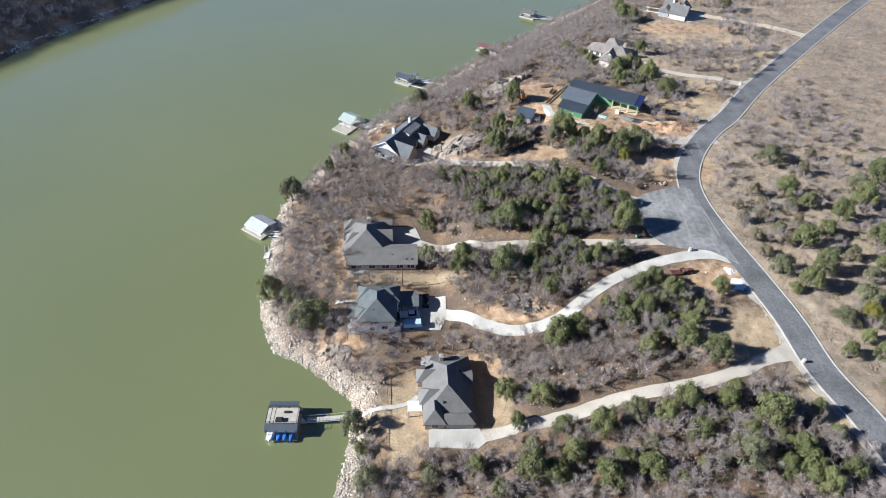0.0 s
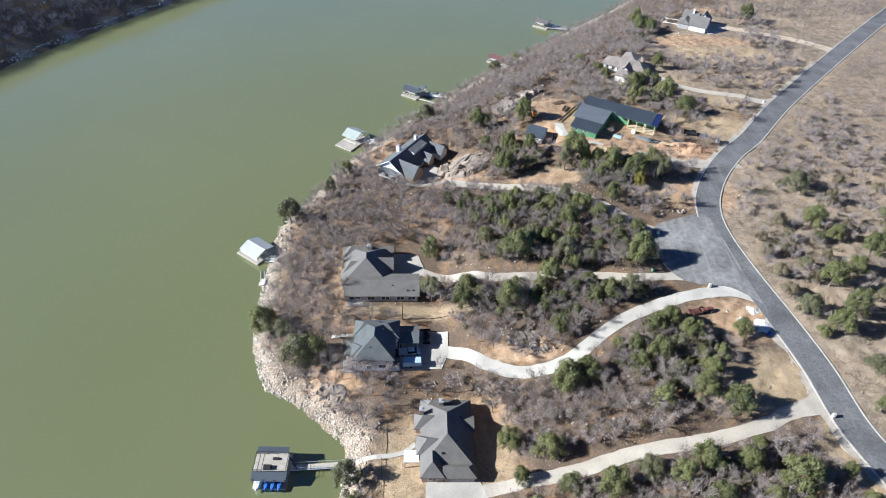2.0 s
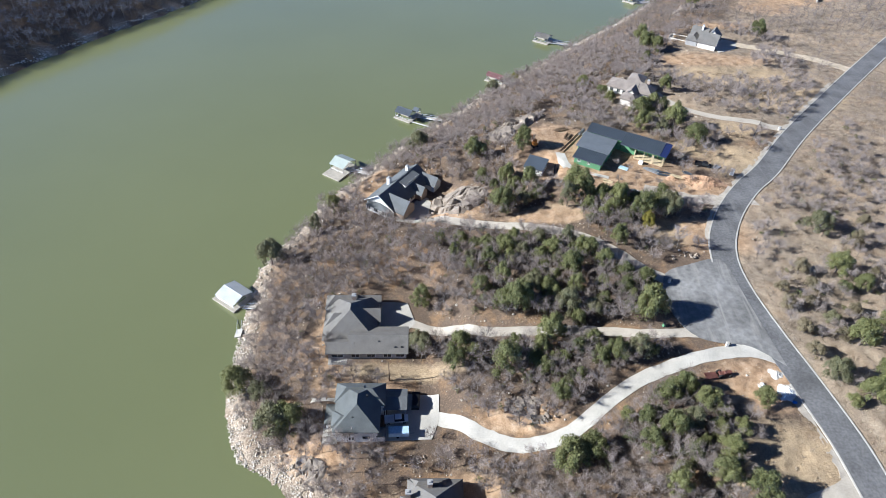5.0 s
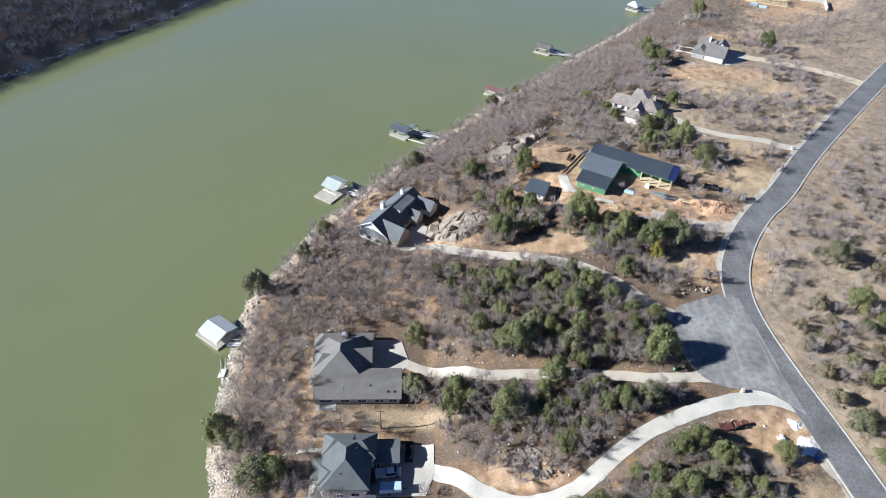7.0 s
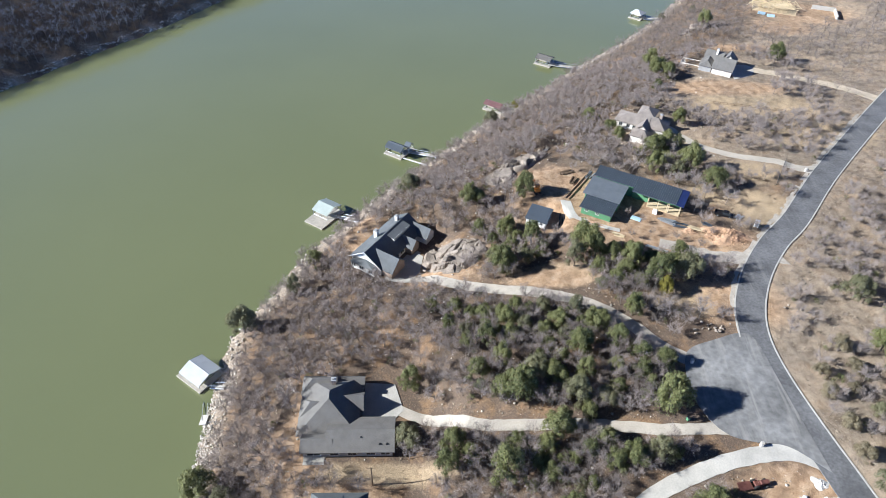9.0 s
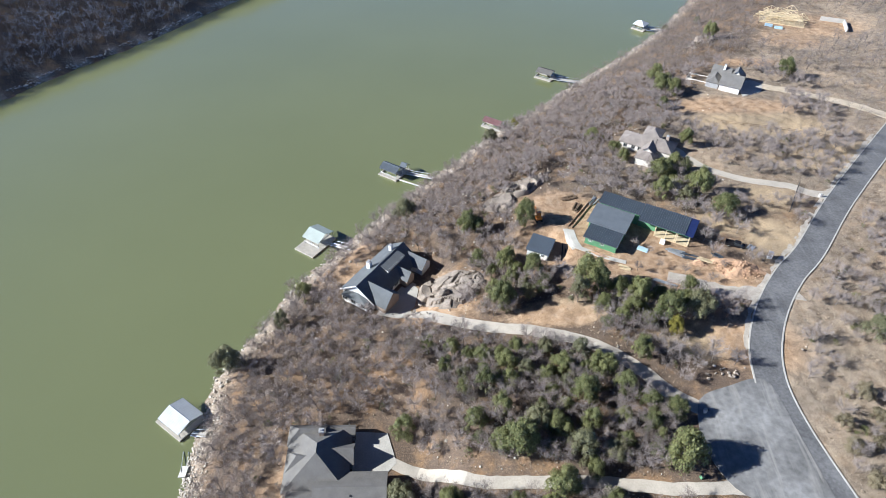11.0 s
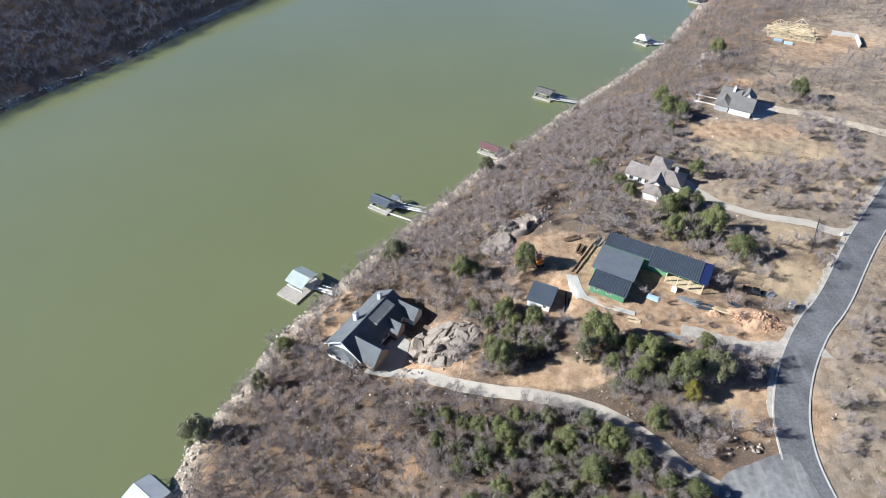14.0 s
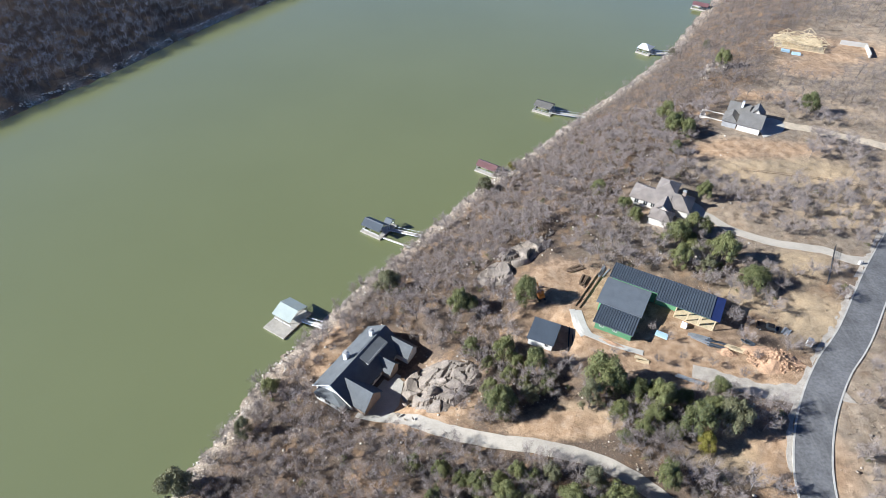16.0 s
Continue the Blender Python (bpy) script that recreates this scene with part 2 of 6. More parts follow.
LUMBER = material("raw_lumber", (0.56, 0.45, 0.29), 0.85, vary=0.2, by="island", scale=(1.0, 9.0), amount=(0.15, 0.15))
STUCCO = material("cream_stucco", (0.72, 0.675, 0.61), 0.95, scale=(0.5, 8.0), amount=(0.10, 0.08), bump=0.2)
BRICK = material("tan_brick", (0.36, 0.28, 0.22), 0.95, scale=(0.8, 14.0), amount=(0.15, 0.25), bump=0.3)
WHITE = material("white_paint", (0.76, 0.75, 0.72), 0.6, scale=(0.8, 8.0), amount=(0.07, 0.05))
GREY_WALL = material("grey_siding", (0.36, 0.355, 0.35), 0.85, scale=(0.8, 8.0), amount=(0.12, 0.10))
DARK_METAL = material("dark_metal", (0.045, 0.046, 0.05), 0.5, 0.4, scale=(1.0, 8.0), amount=(0.15, 0.1))
GALVANISED = material("galvanised_steel", (0.45, 0.47, 0.49), 0.45, 0.6, scale=(1.0, 8.0), amount=(0.15, 0.1))
DECKING = material("weathered_decking", (0.44, 0.40, 0.34), 0.9, vary=0.10, scale=(0.8, 9.0), amount=(0.15, 0.15))
FENCE_WOOD = material("brown_fence_wood", (0.17, 0.115, 0.075), 0.9, scale=(1.0, 9.0), amount=(0.2, 0.15))
GLASS = material("window_glass", (0.03, 0.035, 0.04), 0.08, scale=(1.0, 4.0), amount=(0.1, 0.1))
CAR_WHITE = material("white_car_paint", (0.86, 0.87, 0.88), 0.25, scale=(1.0, 5.0), amount=(0.03, 0.03))
CAR_BLACK = material("black_car_paint", (0.015, 0.015, 0.017), 0.25, scale=(1.0, 5.0), amount=(0.05, 0.05))
RUBBER = material("rubber", (0.02, 0.02, 0.02), 0.9, scale=(1.0, 5.0), amount=(0.1, 0.1))
BLUE_COVER = material("blue_cover", (0.035, 0.16, 0.52), 0.6, scale=(1.5, 6.0), amount=(0.2, 0.15), bump=0.3)
PALE_BLUE = material("pale_blue_cover", (0.42, 0.58, 0.68), 0.6, scale=(1.5, 6.0), amount=(0.12, 0.1), bump=0.2)
ORANGE = material("orange_machine_paint", (0.62, 0.22, 0.035), 0.5, scale=(1.0, 6.0), amount=(0.12, 0.1))
RUST = material("rusty_red_paint", (0.15, 0.06, 0.045), 0.7, scale=(1.0, 6.0), amount=(0.25, 0.2))


# ---- the ground plan ----


# shoreline of the near bank, south to north, and of the far bank
SHORE = [(-60, -4000), (-24, 20), (-20, 69), (-18, 88), (-18, 93), (-23, 97), (-29, 102), (-35, 106), (-42, 109), (-46, 116),
         (-49, 124), (-51, 136), (-52, 149), (-52, 157), (-53, 174), (-48, 185), (-43, 196), (-38, 210), (-31, 220), (-22, 234),
         (-16, 244), (-7, 256), (10, 279), (22, 296), (34, 308), (46, 323), (59, 340), (72, 355), (94, 379), (121, 414), (142, 448), (169, 491), (500, 900), (1500, 4000)]
FAR = [(-600, -4000), (-240, 200), (-206, 282), (-190, 312), (-173, 342), (-159, 363), (-145, 385), (-130, 416), (-110, 451), (-93, 473), (150, 900), (1100, 4000)]
# level ground round the houses: x, y, radius, height
PADS = [(3, 92, 14, 5.9), (-10, 117, 13, 6.2), (-14, 143, 16, 7.3), (-11, 207, 13, 5.6), (58, 217, 22, 17.8), (34, 211, 6, 16.2), (78, 265, 10, 18.4), (121, 314, 13, 18.6), (185, 388, 20, 17.0)]


def side(px, py, line):
    """Signed distance from a line of points: plus on its right."""
    best = np.full(np.shape(px), 1e9)
    sign = np.ones(np.shape(px))
    for (ax, ay), (bx, by) in zip(line[:-1], line[1:]):
        ex, ey = bx - ax, by - ay
        k = np.clip(((px - ax) * ex + (py - ay) * ey) / (ex * ex + ey * ey), 0, 1)
        qx, qy = px - ax - k * ex, py - ay - k * ey
        d = np.hypot(qx, qy)
        c = ex * qy - ey * qx
        near = d < best - 1e-9
        best = np.where(near, d, best)
        sign = np.where(near, np.where(c < 0, 1.0, -1.0), sign)
    return best * sign


def height(px, py):
    """Height of the ground over the lake."""
    px, py = np.asarray(px, float), np.asarray(py, float)
    d = side(px, py, SHORE)
    south = np.interp(d, [-60, -10, 0, 3, 7, 20, 30, 50, 70, 90, 120, 200, 600], [-12, -3, 0, 1.3, 2.4, 5.4, 7.0, 11.0, 15.4, 17.6, 19.2, 22.0, 30.0])
    north = np.interp(d, [-60, -10, 0, 3, 7, 14, 22, 33, 50, 70, 120, 200, 600], [-12, -3, 0, 1.6, 3.6, 6.2, 9.5, 14.2, 17.0, 18.2, 19.8, 22.0, 30.0])
    k = np.clip((py - 205) / 30, 0, 1)
    z = south + (north - south) * k * k * (3 - 2 * k)
    f = -side(px, py, FAR)
    zf = np.interp(f, [-60, -10, 0, 2.5, 8, 55, 110, 600], [-12, -3, 0, 2.2, 4.6, 29, 40, 50])
    z = np.where(f > -40, np.maximum(z, zf), z)
    for x, y, r, h in PADS:
        w = np.clip((r * 1.7 - np.hypot(px - x, py - y)) / (r * 0.7), 0, 1)
        w = w * w * (3 - 2 * w)
        z = z * (1 - w) + h * w
    return z


# ways: centre line, width, and the surface's height over the ground
ROAD = [(110, 25), (101.5, 55), (97.5, 77), (93.4, 92), (92.0, 108), (89.0, 124), (85.8, 138), (83.2, 152), (82.6, 163), (84.3, 172), (88.0, 181), (93.5, 190.5),
        (101.5, 201), (111.5, 211.5), (131, 236), (164, 273), (200, 312), (236, 350), (300, 420), (420, 560)]
DRIVE_TO_GABLED = [(92, 99), (87.5, 97.5), (80, 95), (75, 92.5), (65, 89.5), (56, 88), (45, 86.3), (38, 84.5), (30, 82.6), (23, 81.8), (15, 80.8), (10, 80)]
DRIVE_TO_HIPPED = [(88, 131.5), (84, 132.5), (77, 133), (67, 131), (57, 127.3), (50, 124), (43, 119), (36, 113.5), (30, 110.8), (22, 110.2), (15, 113), (9, 116.8), (3, 119)]
DRIVE_TO_LOW = [(72, 139), (56, 138.3), (39, 140), (28, 140.3), (16, 140.8), (6, 144), (-1, 146.2), (-5, 148)]
DRIVE_TO_LAKE = [(67, 156), (64, 157.5), (59, 161), (52, 169), (43, 176), (32, 180), (21, 182.5), (10, 186.5), (-1, 192), (-7, 194)]
DRIVE_TO_STONE = [(131, 236.5), (122, 239), (117.5, 242.5), (107, 245), (100, 248), (93.5, 252.5), (89, 258.5), (85, 260.5)]
DRIVE_TO_FAR = [(175, 288), (164, 298.8), (153.5, 304.7), (142, 311), (132, 314)]
SITE_ENTRY = [(100, 196), (92, 193.5), (84, 194), (76, 197), (68, 200)]
WAYS = [(ROAD, 7.0), (DRIVE_TO_GABLED, 3.4), (DRIVE_TO_HIPPED, 3.8), (DRIVE_TO_LOW, 2.8), (DRIVE_TO_LAKE, 3.2), (DRIVE_TO_STONE, 3.2), (DRIVE_TO_FAR, 4.0), (SITE_ENTRY, 5.0)]
# clearings with no trees: x, y, radius along x, radius along y
CLEARINGS = [(3, 91, 16, 15), (-6, 87, 8, 10), (-9, 118, 15, 8), (-14, 144, 16, 13), (-8, 131, 17, 3), (-10, 206, 16, 14), (56, 214, 24, 20), (40, 231, 13, 9), (34, 211, 8, 8),
             (76, 201, 20, 8), (78, 122, 12, 9), (78, 103, 11, 7), (84, 176, 9, 9), (75, 145, 13, 14), (35, 187, 9, 5), (70, 178, 8, 5), (78, 263, 16, 12), (121, 313, 17, 15),
             (112, 296, 20, 10), (120, 283, 24, 8), (185, 385, 28, 21), (166, 366, 20, 14), (138, 340, 16, 5), (104, 216, 12, 10), (107, 240, 13, 7), (3, 202, 9, 10), (6, 203, 10, 8), (90, 88, 7, 15), (86, 110, 8, 12), (24, 234, 5, 4), (32, 240, 6, 5), (40, 249, 5, 6), (91, 212, 9, 6)]
DIRT = [(56, 213, 24, 16), (42, 229, 12, 8), (76, 200, 20, 7), (77, 123, 11, 7), (183, 384, 24, 14), (116, 297, 24, 6), (166, 364, 14, 10),
        (-24, 142, 5, 14), (-27, 137, 5, 8), (-16, 126, 10, 3), (12, 100, 7, 5), (24, 117, 9, 4), (-25, 108, 9, 4), (136, 338, 14, 4), (84, 176, 10, 9), (6, 197, 12, 10), (-20, 214, 5, 10), (36, 186, 10, 4)]
LAWN = [(-5, 86, 6, 11), (14, 93, 6, 12), (77, 104, 13, 9), (90, 84, 5, 10), (104, 216, 10, 10), (105, 236, 13, 6), (72, 177, 11, 6), (37, 187, 10, 4), (-6, 131, 15, 2.5), (122, 283, 24, 9), (140, 262, 18, 10), (90, 225, 8, 6)]


PAVED = [(74, 148, 12, 15), (7, 80, 8, 4), (-2, 118, 8, 8), (-8, 150, 7, 7), (-4, 199, 9, 9), (84, 261, 6, 5), (128, 311, 7, 7), (-20, 88, 18, 4)]


def ovals(px, py, zones):
    w = np.zeros(np.shape(px))
    for x, y, rx, ry in zones:
        w = np.maximum(w, np.clip(1.8 - 1.1 * np.hypot((px - x) / rx, (py - y) / ry), 0, 1))
    return w


def off_ways(px, py):
    """Distance from the nearest way's edge."""
    best = np.full(np.shape(px), 1e9)
    for line, width in WAYS:
        best = np.minimum(best, np.abs(side(px, py, line)) - width / 2)
    return best


def at_ground(x, y, lift=0.0):
    return Vector((x, y, float(height(x, y)) + lift))


# ---- mesh tools ----
def mesh_of(name, verts, faces, mats, face_mats=None, smooth=False):
    me = bpy.data.meshes.new(name)
    me.from_pydata([tuple(v) for v in verts], [], faces)
    for m in mats if isinstance(mats, (list, tuple)) else [mats]:
        me.materials.append(m)
    if face_mats is not None:
        me.polygons.foreach_set("material_index", face_mats)
    if smooth:
        me.polygons.foreach_set("use_smooth", [True] * len(me.polygons))
    me.update()
    return me


def part(name, data, parent, label="", m=None):
    """One mesh as one object under a thing or a part."""
    ob = new(name, data)
    ob.parent = parent
    if m is not None:
        ob.matrix_basis = m
    return tagged(ob, label)


def thing(name, m, label, category, group="", kind=""):
    ob = new(name)
    ob.matrix_basis = m
    ob.empty_display_size = 0.5
    return tagged(ob, label, category, group, kind)


class Build:
    """Collects the boxes, beams and sheets of one part."""

    def __init__(self):
        self.v, self.f = [], []

    def add(self, verts, faces):
        k = len(self.v)
        self.v += [Vector(p) for p in verts]
        self.f += [[i + k for i in f] for f in faces]
        return self

    def box(self, x0, x1, y0, y1, z0, z1, bevel=0.0):
        if bevel:
            b = bevel
            v = [(x0, y0, z0), (x1, y0, z0), (x1, y1, z0), (x0, y1, z0), (x0, y0, z1 - b), (x1, y0, z1 - b), (x1, y1, z1 - b), (x0, y1, z1 - b),
                 (x0 + b, y0 + b, z1), (x1 - b, y0 + b, z1), (x1 - b, y1 - b, z1), (x0 + b, y1 - b, z1)]
            f = [[3, 2, 1, 0], [0, 1, 5, 4], [1, 2, 6, 5], [2, 3, 7, 6], [3, 0, 4, 7], [4, 5, 9, 8], [5, 6, 10, 9], [6, 7, 11, 10], [7, 4, 8, 11], [8, 9, 10, 11]]
        else:
            v = [(x0, y0, z0), (x1, y0, z0), (x1, y1, z0), (x0, y1, z0), (x0, y0, z1), (x1, y0, z1), (x1, y1, z1), (x0, y1, z1)]
            f = [[3, 2, 1, 0], [0, 1, 5, 4], [1, 2, 6, 5], [2, 3, 7, 6], [3, 0, 4, 7], [4, 5, 6, 7]]
        return self.add(v, f)

    def beam(self, a, b, r0, r1=None, sides=4):
        a, b = Vector(a), Vector(b)
        r1 = r0 if r1 is None else r1
        d = (b - a).normalized()
        u = d.orthogonal().normalized()
        w = d.cross(u)
        ring = [(math.cos(6.2832 * i / sides + 0.785), math.sin(6.2832 * i / sides + 0.785)) for i in range(sides)]
        v = [a + (u * c + w * s) * r0 for c, s in ring] + [b + (u * c + w * s) * r1 for c, s in ring]
        f = [[i, (i + 1) % sides, sides + (i + 1) % sides, sides + i] for i in range(sides)] + [list(range(sides))[::-1], list(range(sides, 2 * sides))]
        return self.add(v, f)

    def slab(self, top, thick=0.2):
        """Top faces given as loops of points; closed below and at the rim."""
        pts, faces = [], []
        for loop in top:
            ids = []
            for p in loop:
                p = Vector(p)
                for i, q in enumerate(pts):
                    if (q - p).length < 1e-4:
                        ids.append(i)
                        break
                else:
                    pts.append(p)
                    ids.append(len(pts) - 1)
            faces.append(ids)
        n = len(pts)
        seen = {}
        for f in faces:
            for a, b in zip(f, f[1:] + f[:1]):
                seen[(a, b)] = 1
        rim = [(a, b) for a, b in seen if (b, a) not in seen]
        v = pts + [p - Vector((0, 0, thick)) for p in pts]
        return self.add(v, faces + [[i + n for i in f][::-1] for f in faces] + [[b, a, a + n, b + n] for a, b in rim])

    def mesh(self, name, mat, smooth=False):
        return mesh_of(name, self.v, self.f, mat, smooth=smooth)


def smooth_line(points, step=1.5):
    """Points along a curve through the given ones."""
    p = [np.array(q, float) for q in points]
    p = [2 * p[0] - p[1]] + p + [2 * p[-1] - p[-2]]
    out = []
    for i in range(1, len(p) - 2):
        n = max(2, int(np.hypot(*(p[i + 1] - p[i])) / step))
        for k in range(n):
            t = k / n
            out.append(0.5 * (2 * p[i] + (p[i + 1] - p[i - 1]) * t + (2 * p[i - 1] - 5 * p[i] + 4 * p[i + 1] - p[i + 2]) * t * t + (3 * p[i] - p[i - 1] - 3 * p[i + 1] + p[i + 2]) * t ** 3))
    out.append(p[-2])
    return np.array(out)


def ribbon(name, points, width, mat, lift, label, category, offset=0.0, columns=5, wobble=0.0, depth=0.35, taper=None):
    """A strip along a line that follows the ground, closed at its sides."""
    c = smooth_line(points)
    d = np.gradient(c, axis=0)
    d /= np.hypot(d[:, 0], d[:, 1])[:, None]
    side_way = np.stack([d[:, 1], -d[:, 0]], 1)
    rng = np.random.RandomState(len(points) * 7)
    w = np.full(len(c), width)
    if taper:
        w = w + taper * np.exp(-np.arange(len(c)) * 1.5 / 3.5)
    verts, faces = [], []
    for i in range(len(c)):
        wl, wr = (rng.rand(2) - 0.5) * wobble
        for j in range(columns):
            k = (j / (columns - 1) - 0.5) * w[i] + offset + (wl if j == 0 else wr if j == columns - 1 else 0)
            x, y = c[i] + side_way[i] * k
            verts.append((x, y))
    v = np.array(verts)
    z = height(v[:, 0], v[:, 1]) + lift
    top = [(x, y, h) for (x, y), h in zip(v, z)]
    low = []
    for i in range(len(c)):
        low += [top[i * columns], top[i * columns + columns - 1]]
    n = len(top)
    low = [(x, y, h - depth) for x, y, h in low]
    for i in range(len(c) - 1):
        a, b = i * columns, (i + 1) * columns
        for j in range(columns - 1):
            faces.append([a + j, a + j + 1, b + j + 1, b + j])
        faces.append([n + 2 * i, a, b, n + 2 * i + 2])
        faces.append([a + columns - 1, n + 2 * i + 1, n + 2 * i + 3, b + columns - 1])
    return tagged(new(name, mesh_of(name, top + low, faces, mat)), label, category, kind="structure")


def patch(name, outline, mat, lift, label, category, step=2.0, straight=False):
    """A paved piece with a free outline that lies on the ground."""
    bm = bmesh.new()
    bm.faces.new([bm.verts.new((x, y, 0)) for x, y in (outline if straight else smooth_line(list(outline) + [outline[0]], 1.5)[:-1])])
    bmesh.ops.triangulate(bm, faces=bm.faces[:])
    for _ in range(7):
        long = [e for e in bm.edges if e.calc_length() > step * 1.6]
        if not long:
            break
        bmesh.ops.subdivide_edges(bm, edges=long, cuts=1)
        bmesh.ops.triangulate(bm, faces=[f for f in bm.faces if len(f.verts) > 3])
    v = np.array([p.co[:] for p in bm.verts])
    z = height(v[:, 0], v[:, 1]) + lift
    for p, h in zip(bm.verts, z):
        p.co.z = h
    if sum(f.normal.z for f in bm.faces) < 0:
        bmesh.ops.reverse_faces(bm, faces=bm.faces[:])
    rim = [e for e in bm.edges if e.is_boundary]
    made = bmesh.ops.extrude_edge_only(bm, edges=rim)["geom"]
    for p in made:
        if isinstance(p, bmesh.types.BMVert):
            p.co.z -= 0.35
    me = bpy.data.meshes.new(name)
    bm.to_mesh(me)
    bm.free()
    me.materials.append(mat)
    return tagged(new(name, me), label, category, kind="structure")


# ---- lake and ground ----
lake = new("water", mesh_of("water", [(-4000, -4000, 0), (4000, -4000, 0), (4000, 4000, 0), (-4000, 4000, 0)], [[0, 1, 2, 3]], WATER))
tagged(lake, "calm murky olive-green lake water", "lake", kind="structure")


def grid_axis(fine0, fine1, step, coarse0, coarse1):
    out, s, x = [], step, fine0
    while x > -4000:
        s *= 1.22 if x < coarse0 else 1.08
        s = min(s, 300)
        x -= s
        out.append(x)
    out = out[::-1] + list(np.arange(fine0, fine1, step))
    s, x = step, out[-1]
    while x < 4000:
        s *= 1.22 if x > coarse1 else 1.08
        s = min(s, 300)
        x += s
        out.append(x)
    return np.array(out)


gx, gy = grid_axis(-56, 152, 1.0, -260, 330), grid_axis(58, 330, 1.0, 0, 560)
GX, GY = np.meshgrid(gx, gy)
flat_x, flat_y = GX.ravel(), GY.ravel()
GZ = height(flat_x, flat_y)
free = np.clip(off_ways(flat_x, flat_y) / 3.0, 0, 1)
rough = 0.22 * (np.sin(flat_x * 0.9 + 1.3 * np.sin(flat_y * 0.37)) * np.sin(flat_y * 0.8 + 1.7 * np.sin(flat_x * 0.29)) + 0.6 * np.sin(flat_x * 0.31 + flat_y * 0.23) + 0.5 * np.random.RandomState(3).randn(len(flat_x)))
pad_free = 1 - ovals(flat_x, flat_y, [(x, y, r, r) for x, y, r, h in PADS])
paved = ovals(flat_x, flat_y, PAVED)
free = free * (1 - paved)
GZ = GZ + rough * free * (0.25 + 0.75 * pad_free) - (1 - free) * 0.06
nx, ny = len(gx), len(gy)
i0 = (np.arange(ny - 1)[:, None] * nx + np.arange(nx - 1)[None]).ravel()
quads = np.stack([i0, i0 + 1, i0 + nx + 1, i0 + nx], 1)
gm = bpy.data.meshes.new("ground")
gm.vertices.add(len(GZ))
gm.vertices.foreach_set("co", np.stack([flat_x, flat_y, GZ], 1).ravel())
gm.loops.add(quads.size)
gm.loops.foreach_set("vertex_index", quads.ravel())
gm.polygons.add(len(quads))
gm.polygons.foreach_set("loop_start", np.arange(len(quads)) * 4)
gm.polygons.foreach_set("use_smooth", np.ones(len(quads), bool))
gm.update(calc_edges=True)
gm.materials.append(GROUND)
shore_d = side(flat_x, flat_y, SHORE)
far_d = -side(flat_x, flat_y, FAR)
road_d = side(flat_x, flat_y, ROAD)
EASTSIDE = lambda d: np.clip((d - 3) / 6, 0, 1)
zones = {
    "woods": np.where(road_d > 0, 0.40 + 0.1 * np.clip((flat_y - 170) / 40, 0, 1), 0.80 - 0.35 * np.clip((flat_y - 225) / 20, 0, 1) * np.clip((shore_d - 45) / 15, 0, 1)) + 0.3 * (far_d > 5),
    "dirt": ovals(flat_x, flat_y, DIRT) * 0.76,
    "lawn": ovals(flat_x, flat_y, LAWN) * 0.75,
    "stony": np.clip(0.72 - np.abs(shore_d - 1.5) / 11, 0, 1) + np.clip(0.8 - np.abs(far_d - 1) / 5, 0, 1),
}
for key, values in zones.items():
    gm.attributes.new(key, "FLOAT", "POINT").data.foreach_set("value", values.astype(np.float32))
tagged(new("ground", gm), "dry grassy lakeside slope with leaf litter and bare dirt", "ground", kind="structure")

# ---- road, kerbs and drives ----
ribbon("road", ROAD, 7.0, ASPHALT, 0.10, "grey asphalt road winding along the hillside", "road", columns=7)
ribbon("kerb_east", ROAD, 0.38, KERB, 0.17, "pale concrete kerb along the asphalt road", "kerb", offset=3.7, columns=2)
ribbon("kerb_west", ROAD[8:], 0.38, KERB, 0.17, "pale concrete kerb along the asphalt road", "kerb", offset=-3.7, columns=2)
ribbon("kerb_south", ROAD[:6], 0.38, KERB, 0.17, "pale concrete kerb along the asphalt road", "kerb", offset=-3.7, columns=2)
ribbon("gravel_shoulder_south", ROAD[1:6], 1.6, GRAVEL, 0.04, "pale gravel shoulder beside the road", "gravel", offset=-4.7, columns=3, wobble=0.9)
ribbon("gravel_shoulder_north", ROAD[9:16], 1.3, GRAVEL, 0.04, "pale gravel shoulder beside the road", "gravel", offset=-4.6, columns=3, wobble=0.8)
patch("turnaround", [(86.5, 128.5), (80, 134.2), (74, 135.2), (68, 137.2), (64.6, 142), (63, 149), (64, 157), (66.5, 160.5), (73, 163), (79.2, 165), (82.5, 163), (84, 150)], NEW_ASPHALT, 0.16,
      "worn grey asphalt turnaround beside the road", "road")
for name, line, width, mat, label, taper in [
        ("driveway_1", DRIVE_TO_GABLED, 3.3, WARM_CONCRETE, "pale concrete driveway to the gabled house", 7.0),
        ("driveway_2", DRIVE_TO_HIPPED, 3.6, CONCRETE, "pale winding concrete driveway to the two-storey house", 5.0),
        ("driveway_3", DRIVE_TO_LOW, 2.7, WARM_CONCRETE, "pale concrete driveway to the long low house", 2.0),
        ("driveway_4", DRIVE_TO_LAKE, 3.7, WARM_CONCRETE, "pale concrete driveway down to the dark-roofed house", 0.0),
        ("driveway_5", DRIVE_TO_STONE, 3.2, WARM_CONCRETE, "pale concrete driveway to the stone house", 4.0),
        ("driveway_6", DRIVE_TO_FAR, 4.6, SAND, "pale sandy driveway to the grey-roofed house", 2.0),
        ("site_entry", SITE_ENTRY, 4.5, GRAVEL, "pale gravel entry to the building site", 7.0)]:
    ribbon(name, line, width, mat, 0.085, label, "driveway", wobble=0.3 if mat in (CONCRETE, WARM_CONCRETE) else 0.7 if mat is SAND else 0.9, taper=taper)
